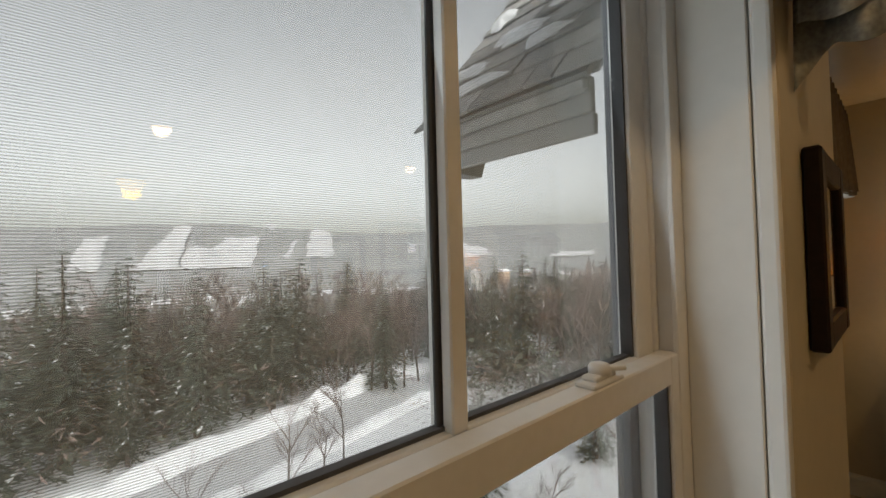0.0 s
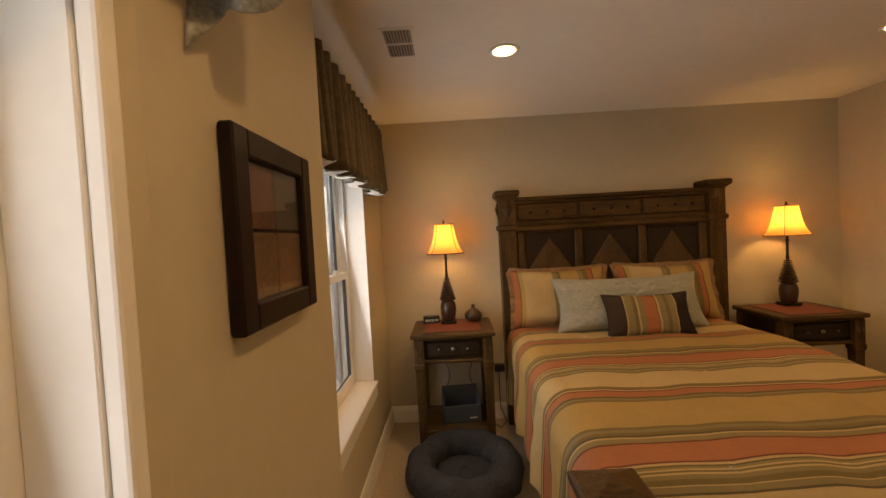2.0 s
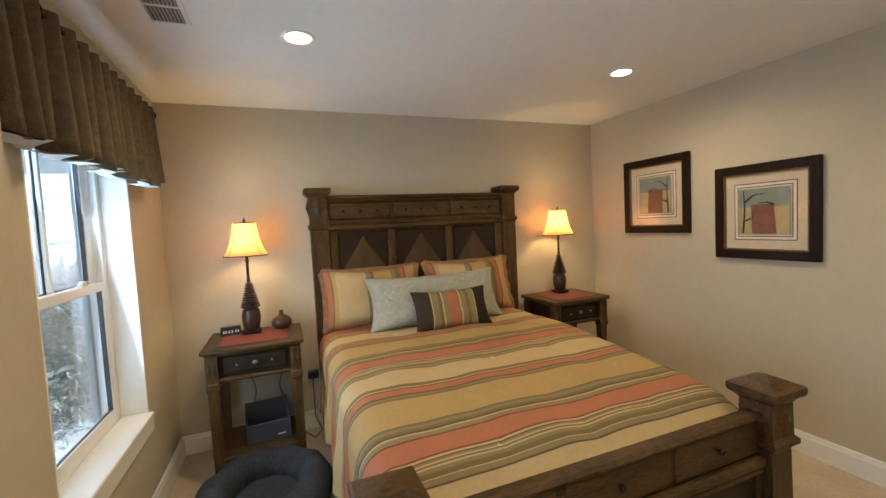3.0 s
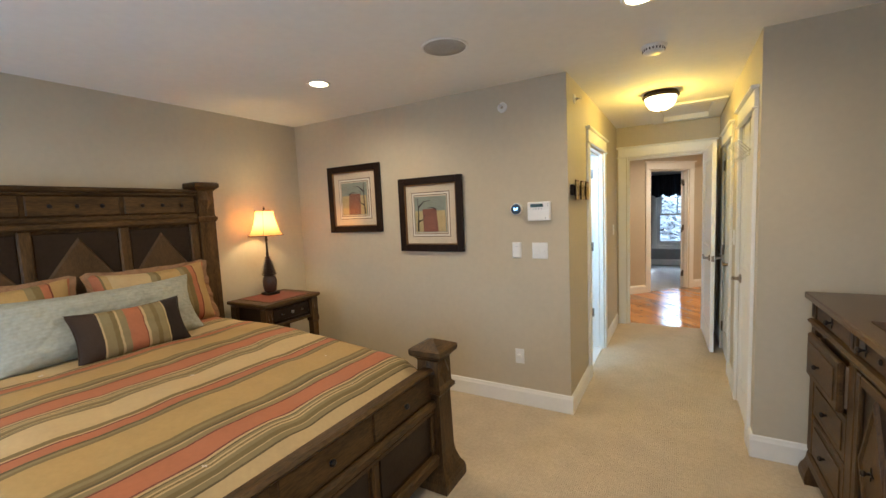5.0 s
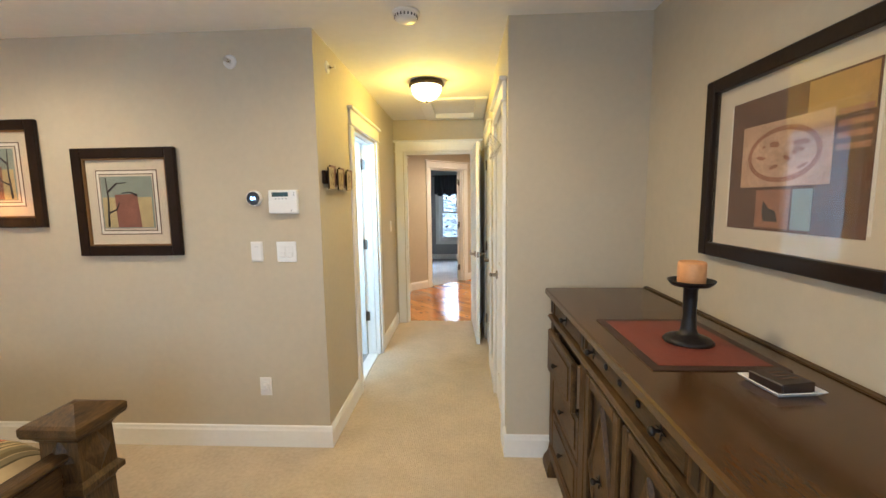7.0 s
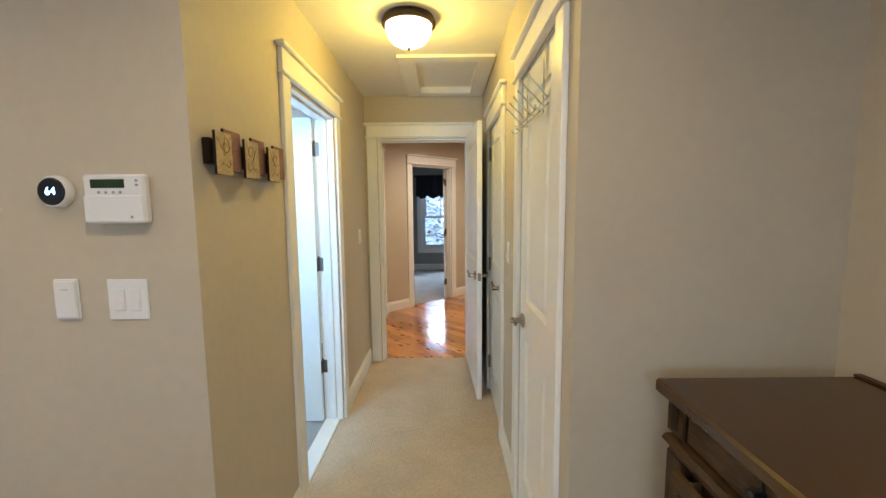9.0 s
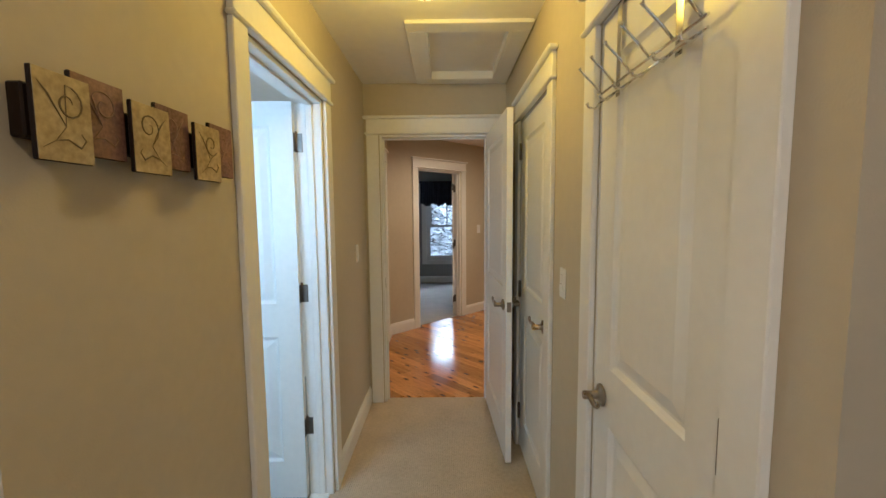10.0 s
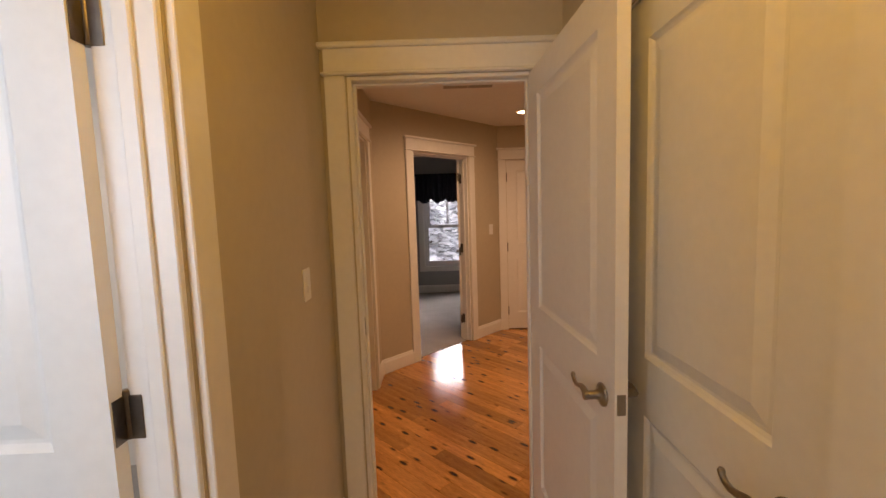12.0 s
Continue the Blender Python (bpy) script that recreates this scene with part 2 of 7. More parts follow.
def mesh_of(name, bm, mat, smooth=False):
    me = bpy.data.meshes.new(name)
    bmesh.ops.recalc_face_normals(bm, faces=bm.faces[:])
    bm.to_mesh(me)
    bm.free()
    if smooth:
        me.polygons.foreach_set("use_smooth", [True] * len(me.polygons))
    me.materials.append(mat)
    return me


def part(name, bm, mat, parent, label="", smooth=False):
    ob = new(name, mesh_of(name, bm, mat, smooth))
    ob.parent = parent
    if label:
        tagged(ob, label)
    return ob


def thing(name, m, label, category, group="", kind=""):
    ob = new(name)
    ob.matrix_world = m if isinstance(m, Matrix) else Matrix.Translation(m)
    ob.empty_display_size = 0.1
    return tagged(ob, label, category, group, kind)


def solid(name, boxes, mat, label, category="", kind="structure", bev=0.0):
    bm = bmesh.new()
    for a, b in boxes:
        bx(bm, a, b, bev)
    return tagged(new(name, mesh_of(name, bm, mat)), label, category or name.split("_")[0], kind=kind)


def simple(parent, name, a, b, mat, bev=0.003, label=""):
    bm = bmesh.new()
    bx(bm, a, b, bev)
    return part(name, bm, mat, parent, label)


# ---------- structure ----------
H = 2.44
W1L, W1R, W1S, W1T = -0.06, 0.93, 0.62, 2.06     # first window's opening
W2L, W2R, W2S, W2T = 2.20, 3.16, 0.56, 2.06      # second window's opening
solid("floor", [((-0.85, -6.06, -0.03), (3.95, 0.60, 0.0))], M_CARPET, "beige ribbed wall-to-wall carpet", "carpet")
solid("floor_slab", [((-5, -12.5, -0.30), (5, 0.75, -0.031))], M_WALL2, "floor structure under the rooms", "floor")
HX0, HX1, HY0, HY1 = 0.125, 0.575, -5.85, -5.08      # attic hatch
solid("ceiling", [((-0.9, HY1, H), (4.0, 0.60, H + 0.12)), ((-0.9, -6.10, H), (4.0, HY0, H + 0.12)), ((-0.9, HY0, H), (HX0, HY1, H + 0.12)), ((HX1, HY0, H), (4.0, HY1, H + 0.12))], M_CEIL, "smooth off-white painted ceiling", "ceiling")
bm = bmesh.new()
y0, y1 = 0.095, 0.325
bx(bm, (-0.85, y0, 0), (W1L - 0.05, y1, H))
bx(bm, (W1R + 0.055, y0, 0), (1.73, y1, H))
bx(bm, (W1L - 0.05, y0, 0), (W1R + 0.055, y1, W1S))
bx(bm, (W1L - 0.05, y0, W1T), (W1R + 0.055, y1, H))
for xa, xb in ((W1R, W1R + 0.055), (W1L, W1L - 0.05)):
    v = [bm.verts.new(p) for z in (W1S, W1T) for p in ((xa, 0.122, z), (xb, y0, z), (xb, y1, z), (xa, y1, z))]
    for f in ((0, 1, 2, 3), (7, 6, 5, 4), (0, 4, 5, 1), (1, 5, 6, 2), (2, 6, 7, 3), (3, 7, 4, 0)):
        bm.faces.new([v[i] for i in f])
tagged(new("wall_north", mesh_of("wall_north", bm, M_WALL)), "greige painted wall with a deep window reveal", "wall", kind="structure")
solid("wall_north_2", [((1.73, 0.274, 0), (W2L, 0.50, H)), ((W2R, 0.274, 0), (3.95, 0.50, H)), ((W2L, 0.274, 0), (W2R, 0.50, W2S)), ((W2L, 0.274, W2T), (W2R, 0.50, H))], M_WALL, "greige painted wall round the second window", "wall")
solid("wall_east", [((3.79, -3.395, 0), (3.95, 0.274, H))], M_WALL, "greige painted wall behind the bed", "wall")
solid("wall_south", [((1.205, -3.52, 0), (3.95, -3.395, H))], M_WALL, "greige painted wall with pictures and switches", "wall")
BY0, BY1 = -4.94, -4.153
solid("wall_hall_east", [((1.08, BY1, 0), (1.205, -3.395, H)), ((1.08, -5.99, 0), (1.205, BY0, H)), ((1.08, BY0, 2.044), (1.205, BY1, H))], M_WALL, "greige painted hall wall with a doorway", "wall")
EX0, EX1 = 0.145, 0.965
solid("wall_hall_end", [((EX1, -6.12, 0), (1.30, -5.99, H)), ((-0.10, -6.12, 0), (EX0, -5.99, H)), ((EX0, -6.12, 2.07), (EX1, -5.99, H))], M_WALL, "greige painted wall at the hall's end with a doorway", "wall")
D1 = (-4.11, -3.52)
HWX = 0.018
D2 = (-5.375, -4.695)
solid("wall_hall_west", [((-0.102, D1[1], 0), (HWX, -3.334, H)), ((-0.102, D2[1], 0), (HWX, D1[0], H)), ((-0.102, -5.99, 0), (HWX, D2[0], H)),
                         ((-0.102, D1[0], 2.03), (HWX, D1[1], H)), ((-0.102, D2[0], 2.03), (HWX, D2[1], H))], M_WALL, "greige painted hall wall with two closet doors", "wall")
solid("wall_closet_front", [((-0.72, -3.45, 0), (-0.102, -3.334, H))], M_WALL, "greige painted wall beside the dresser", "wall")
solid("wall_west", [((-0.85, -3.45, 0), (-0.72, 0.095, H))], M_WALL, "greige painted wall behind the dresser", "wall")
# unseen wall, added so that no light leaks in round the closet doors
solid("wall_closet_back", [((-0.85, -6.12, 0), (-0.72, -3.45, H))], M_WALL, "unseen wall behind the closets that stops light leaks", "wall")


def baseboard(a, b, n, h=0.135):
    """A board with a moulded top along the wall from a to b; n points into the room."""
    a, b, n = Vector((*a, 0)), Vector((*b, 0)), Vector((*n, 0))
    bm = bmesh.new()
    prof = ((0.0, 0.001), (0.016, 0.001), (0.016, h - 0.03), (0.011, h - 0.018), (0.009, h - 0.006), (0.004, h), (0.0, h))
    rows = [[bm.verts.new(p + n * d + Vector((0, 0, z))) for d, z in prof] for p in (a, b)]
    k = len(prof)
    for i in range(k):
        bm.faces.new((rows[0][i], rows[0][(i + 1) % k], rows[1][(i + 1) % k], rows[1][i]))
    bm.faces.new(rows[0])
    bm.faces.new(rows[1][::-1])
    tagged(new("baseboard", mesh_of("baseboard", bm, M_WHITE)), "white painted baseboard with a moulded top", "baseboard", kind="structure")


baseboard((3.79, 0.274), (3.79, -3.395), (-1, 0))
baseboard((1.73, 0.274), (3.79, 0.274), (0, -1))
baseboard((-0.72, 0.095), (1.73, 0.095), (0, -1))
baseboard((1.73, 0.079), (1.73, 0.274), (1, 0))
baseboard((3.79, -3.395), (1.064, -3.395), (0, 1))
baseboard((1.08, -3.395), (1.08, BY1 + 0.096), (-1, 0))
baseboard((1.08, BY0 - 0.096), (1.08, -5.97), (-1, 0))
baseboard((HWX, D2[1] + 0.096), (HWX, D1[0] - 0.096), (1, 0))
baseboard((HWX, -5.97), (HWX, D2[0] - 0.096), (1, 0))
baseboard((HWX, D1[1] + 0.096), (HWX, -3.334), (1, 0))
baseboard((-0.72, -3.334), (HWX + 0.016, -3.334), (0, 1))
baseboard((-0.72, -3.334), (-0.72, 0.095), (1, 0))


def casing(m, w, h, sides=(1, 1), depth=0.125, label="white painted door casing with a capped head", t=0.018):
    """Door casing on a wall. Local: x along the wall over the opening 0..w, y out of the wall, z up; lining goes back through the wall."""
    ob = thing("door_trim", m, label, "trim", kind="structure")
    c = 0.095
    if sides[0]:
        simple(ob, "side_casing", (-c, 0, 0), (-0.006, 0.019, h), M_WHITE)
    if sides[1]:
        simple(ob, "side_casing", (w + 0.006, 0, 0), (w + c, 0.019, h), M_WHITE)
    xa, xb = (-c if sides[0] else 0), (w + c if sides[1] else w)
    simple(ob, "head_casing", (xa, 0, h + 0.014), (xb, 0.021, h + 0.112), M_WHITE)
    simple(ob, "fillet", (xa - 0.012, 0, h), (xb + 0.012, 0.032, h + 0.014), M_WHITE, 0.005)
    simple(ob, "cap", (xa - 0.022, 0, h + 0.112), (xb + 0.022, 0.042, h + 0.134), M_WHITE, 0.006)
    simple(ob, "jamb", (-0.001, -depth, 0), (t, -0.001, h), M_WHITE)
    simple(ob, "jamb", (w - t, -depth, 0), (w + 0.001, -0.001, h), M_WHITE)
    simple(ob, "head_jamb", (t, -depth, h - t), (w - t, -0.001, h), M_WHITE)
    simple(ob, "stop", (t, -0.075, 0), (t + 0.011, -0.042, h - t), M_WHITE)
    simple(ob, "stop", (w - t - 0.011, -0.075, 0), (w - t, -0.042, h - t), M_WHITE)
    simple(ob, "stop", (t, -0.075, h - t - 0.011), (w - t, -0.042, h - t), M_WHITE)
    return ob


def door_panel(bm, xa, xb, za, zb, y, s):
    """A recessed panel with a raised field, on the face at y whose outside is towards s."""
    loops = []
    for inset, depth in ((0, 0), (0.006, 0.006), (0.014, 0.011), (0.022, 0.011), (0.055, 0.003)):
        yy = y - s * depth
        loops.append([bm.verts.new(p) for p in ((xa + inset, yy, za + inset), (xb - inset, yy, za + inset), (xb - inset, yy, zb - inset), (xa + inset, yy, zb - inset))])
    for p, q in zip(loops, loops[1:]):
        for i in range(4):
            bm.faces.new((p[i], p[(i + 1) % 4], q[(i + 1) % 4], q[i]))
    bm.faces.new(loops[-1])


def lever(parent, x, y, z, s, toward):
    """A lever handle with a round rose; s: side it stands out of, toward: where the lever points along x."""
    bm = bmesh.new()
    lathe(bm, [(0.027, 0), (0.033, 0.003), (0.033, 0.008), (0.026, 0.012), (0.0150, 0.015), (0.0125, 0.026), (0.0125, 0.056), (0.009, 0.059)], 20, m=Matrix.Translation((x, y, z)) @ pose(0, 0, 0, -90 * s, 0, 0))
    h = part("handle", bm, M_NICKEL, parent, "satin nickel lever handle")
    bm = bmesh.new()
    yy = y + s * 0.05
    wave = [(-0.010, 0.0, 0.0090), (0.002, 0.004, 0.0105), (0.018, 0.011, 0.0092), (0.036, 0.011, 0.0082), (0.056, 0.005, 0.0074), (0.074, 0.002, 0.0068), (0.088, 0.006, 0.0064), (0.097, 0.014, 0.0062), (0.100, 0.021, 0.0074), (0.099, 0.026, 0.0050)]
    tube(bm, [(x + toward * u, yy, z + v) for u, v, _ in wave], [w for _, _, w in wave], 10)
    part("lever", bm, M_NICKEL, h)


def door(name, m, w, h, label, handle=True, hinges=(0.22, 1.0, 1.83), hinge_side=1):
    """A two-panel leaf. Local: hinge at x=0, leaf along +x, thickness about y=0, z up."""
    ob = thing(name, m, label, "door", kind="structure")
    t, st = 0.0175, 0.112
    zs = (0.20, 0.86, 1.03, h - 0.115)
    bm = bmesh.new()
    for xa, xb, za, zb in ((0, st, 0, h), (w - st, w, 0, h), (st, w - st, 0, zs[0]), (st, w - st, zs[1], zs[2]), (st, w - st, zs[3], h)):
        bx(bm, (xa, -t, za), (xb, t, zb))
    for s in (-1, 1):
        door_panel(bm, st, w - st, zs[0], zs[1], s * t, s)
        door_panel(bm, st, w - st, zs[2], zs[3], s * t, s)
    bmesh.ops.remove_doubles(bm, verts=bm.verts[:], dist=0.0002)
    part("leaf", bm, M_WHITE, ob)
    if handle:
        for s in (-1, 1):
            lever(ob, w - 0.065, s * t, 0.935, s, -1)
        simple(ob, "latch_plate", (w - 0.0005, -0.012, 0.905), (w + 0.0025, 0.012, 0.962), M_NICKEL, 0.001, "satin nickel latch plate")
    if hinges:
        for hz in hinges:
            bm = bmesh.new()
            s = hinge_side
            lathe(bm, [(0.0075, 0), (0.0088, 0.004), (0.0088, 0.096), (0.0075, 0.10)], 10, (-0.002, s * (t + 0.006), hz - 0.045))
            bx(bm, (-0.002, s * (t - 0.030), hz - 0.045), (-0.0005, s * (t + 0.004), hz + 0.045))
            bx(bm, (-0.034, s * (t + 0.001), hz - 0.045), (-0.003, s * (t + 0.004), hz + 0.045), 0.001)
            part("hinge", bm, M_HINGE, ob, "dark satin nickel butt hinge")
    return ob


# bathroom doorway, its leaf folded back into the bathroom
casing(pose(1.08, BY1, 0, 0, 0, -90) @ Matrix.Diagonal((1, -1, 1, 1)), BY1 - BY0, 2.044)
door("door_1", pose(1.210, BY0 + 0.040, 0.012, 0, 0, 1.0), 0.712, 2.015, "white two-panel bathroom door standing open", hinges=(0.373, 1.075, 1.825), hinge_side=-1)
# closets
casing(pose(HWX, D1[0], 0, 0, 0, 90) @ Matrix.Diagonal((1, -1, 1, 1)), D1[1] - D1[0], 2.03, t=0.0025)
door("door_2", pose(HWX - 0.022, D1[1] - 0.006, 0.012, 0, 0, -90), 0.588, 2.01, "white two-panel closet door, closed, with a hook rack", hinges=(0.31, 1.08, 1.855), hinge_side=1)
casing(pose(HWX, D2[0], 0, 0, 0, 90) @ Matrix.Diagonal((1, -1, 1, 1)), D2[1] - D2[0], 2.03, t=0.0025)
door("door_3", pose(HWX - 0.022, D2[0] + 0.006, 0.012, 0, 0, 90), 0.668, 2.01, "white two-panel closet door, closed", hinge_side=-1)
# end of the hall, its leaf open against the wall
casing(pose(EX0, -5.99, 0), EX1 - EX0, 2.07)
door("door_4", pose(0.150, -5.985, 0.014, 0, 0, 92.3), 0.815, 2.045, "white two-panel bedroom door standing open", hinge_side=1)
bm = bmesh.new()
bx(bm, (EX1 - 0.020, -6.075, 0.90), (EX1 - 0.0165, -6.03, 0.985), 0.001)
tagged(new("strike_plate", mesh_of("strike_plate", bm, M_NICKEL)), "satin nickel strike plate on the white door jamb", "strike plate", kind="structure")
simple(tagged(new("door_threshold"), "white threshold of the bathroom doorway", "threshold", kind="structure"), "board", (1.10, BY0 + 0.02, 0.0), (1.20, BY1 - 0.02, 0.012), M_WHITE)

# bathroom
solid("floor_bathroom", [((1.206, -6.5, -0.03), (3.05, -3.53, 0.002))], M_TILE, "grey tiled bathroom floor", "floor")
solid("wall_bathroom", [((3.05, -6.5, 0), (3.15, -3.53, H)), ((1.206, -6.6, 0), (3.15, -6.5, H)), ((1.32, -6.5, 0), (1.37, -6.13, H))], M_CEIL, "pale bathroom walls", "wall")
solid("ceiling_bathroom", [((1.206, -6.6, H), (3.15, -6.101, H + 0.1))], M_CEIL, "off-white bathroom ceiling", "ceiling")

# landing: side wall, slanting wall with a doorway, wall with a closed door
R2 = math.sqrt(0.5)
C0 = Vector((1.15, -7.768, 0))
SL = Matrix.Translation(C0) @ Matrix(((-R2, -R2, 0, 0), (-R2, R2, 0, 0), (0, 0, 1, 0), (0, 0, 0, 1)))   # x along the slant, y out into the landing
SA, SB, SE = 0.465, 1.26, 1.80
solid("wall_landing_east", [((1.15, -6.36, 0), (1.32, -6.12, H)), ((1.15, -7.80, 0), (1.32, -7.45, H)), ((1.15, -7.45, 2.05), (1.32, -6.36, H)), ((1.32, -7.45, 0), (1.36, -6.36, H))], M_WALL, "greige painted landing wall with a doorway", "wall")
bm = bmesh.new()
for a, b in (((0, -0.12, 0), (SA, 0, H)), ((SB, -0.12, 0), (SE, 0, H)), ((SA, -0.12, 2.05), (SB, 0, H))):
    bx(bm, a, b, m=SL)
tagged(new("wall_landing_slant", mesh_of("wall_landing_slant", bm, M_WALL)), "greige painted slanting wall with a doorway", "wall", kind="structure")
casing(SL @ Matrix.Translation((SA, 0, 0)), SB - SA, 2.05, depth=0.12)
PX, PY = (SL @ Vector((SE, 0, 0))).x, (SL @ Vector((SE, 0, 0))).y
solid("wall_landing_south", [((PX - 0.10, PY - 0.12, 0), (PX + 0.02, PY, H)), ((-3.0, PY - 0.12, 0), (PX - 0.80, PY, H)), ((PX - 0.80, PY - 0.12, 2.05), (PX - 0.10, PY, H))], M_WALL, "greige painted landing wall with a closed door", "wall")
casing(pose(PX - 0.80, PY, 0), 0.70, 2.05, t=0.0025)
door("door_5", pose(PX - 0.10 - 0.002, PY - 0.022, 0.012, 0, 0, 180), 0.69, 2.03, "white two-panel landing door, closed", hinge_side=-1)
casing(pose(1.15, -7.45, 0, 0, 0, 90), 1.09, 2.05, label="white painted casing of the landing's side doorway")
solid("wall_landing_west", [((-3.1, PY, 0), (-3.0, -6.12, H)), ((-3.1, -6.12, 0), (-0.10, -6.05, H))], M_WALL, "greige painted landing walls", "wall")
solid("ceiling_landing", [((-3.1, PY - 0.1, H), (1.36, -6.101, H + 0.1))], M_CEIL, "off-white landing ceiling", "ceiling")
for a, b in ((0.0, SA - 0.095), (SB + 0.095, SE)):
    pa, pb = SL @ Vector((a, 0, 0)), SL @ Vector((b, 0, 0))
    baseboard((pa.x, pa.y), (pb.x, pb.y), (-R2, R2))
baseboard((1.15, -7.77), (1.15, -7.55), (-1, 0))

# far bedroom beyond the slanting wall
FY = -11.5
bm = bmesh.new()
outline = [SL @ Vector((0, -0.06, 0)), SL @ Vector((SE, -0.06, 0)), Vector((-2.6, PY - 0.08, 0)), Vector((-2.6, FY - 0.1, 0)), Vector((3.2, FY - 0.1, 0)), Vector((3.2, -7.7, 0)), Vector((1.3, -7.7, 0))]
bm.faces.new([bm.verts.new(p) for p in outline])
bmesh.ops.translate(bm, verts=bm.verts[:], vec=(0, 0, -0.025))
r = bmesh.ops.extrude_face_region(bm, geom=bm.faces[:])
bmesh.ops.translate(bm, verts=[v for v in r["geom"] if isinstance(v, bmesh.types.BMVert)], vec=(0, 0, 0.026))
tagged(new("floor_far_room", mesh_of("floor_far_room", bm, M_CARPET2)), "grey carpet of the far bedroom", "carpet", kind="structure")
F1, F2, FS, FT = 0.0, 0.88, 0.48, 1.95
solid("wall_far_room", [((F2, FY - 0.15, 0), (3.2, FY, H)), ((-2.6, FY - 0.15, 0), (F1, FY, H)), ((F1, FY - 0.15, 0), (F2, FY, FS)), ((F1, FY - 0.15, FT), (F2, FY, H)), ((3.2, FY - 0.15, 0), (3.3, -7.6, H)), ((-2.7, FY - 0.15, 0), (-2.6, PY - 0.13, H)), ((1.4, -7.7, 0), (3.2, -7.6, H))], M_WALL2, "grey painted walls of the far bedroom", "wall")
solid("ceiling_far_room", [((-2.7, FY - 0.15, H + 0.002), (3.3, PY - 0.1, H + 0.1)), ((1.36, PY - 0.1, H + 0.002), (3.3, -7.6, H + 0.1))], M_CEIL, "off-white ceiling of the far bedroom", "ceiling")
baseboard((-2.6, FY), (3.2, FY), (0, 1))
far_door = door("door_6", SL @ pose(SB - 0.02, -0.125, 0.012, 0, 0, -40), 0.755, 2.03, "white two-panel door of the far bedroom standing open", hinge_side=1)
for hz in (0.25, 1.05, 1.82):
    bm = bmesh.new()
    bx(bm, (SB - 0.0225, -0.118, hz - 0.05), (SB - 0.0185, -0.072, hz + 0.05), 0.001)
    bmesh.ops.transform(bm, matrix=far_door.matrix_world.inverted() @ SL, verts=bm.verts[:])
    part("hinge", bm, M_HINGE, far_door, "dark satin nickel butt hinge")


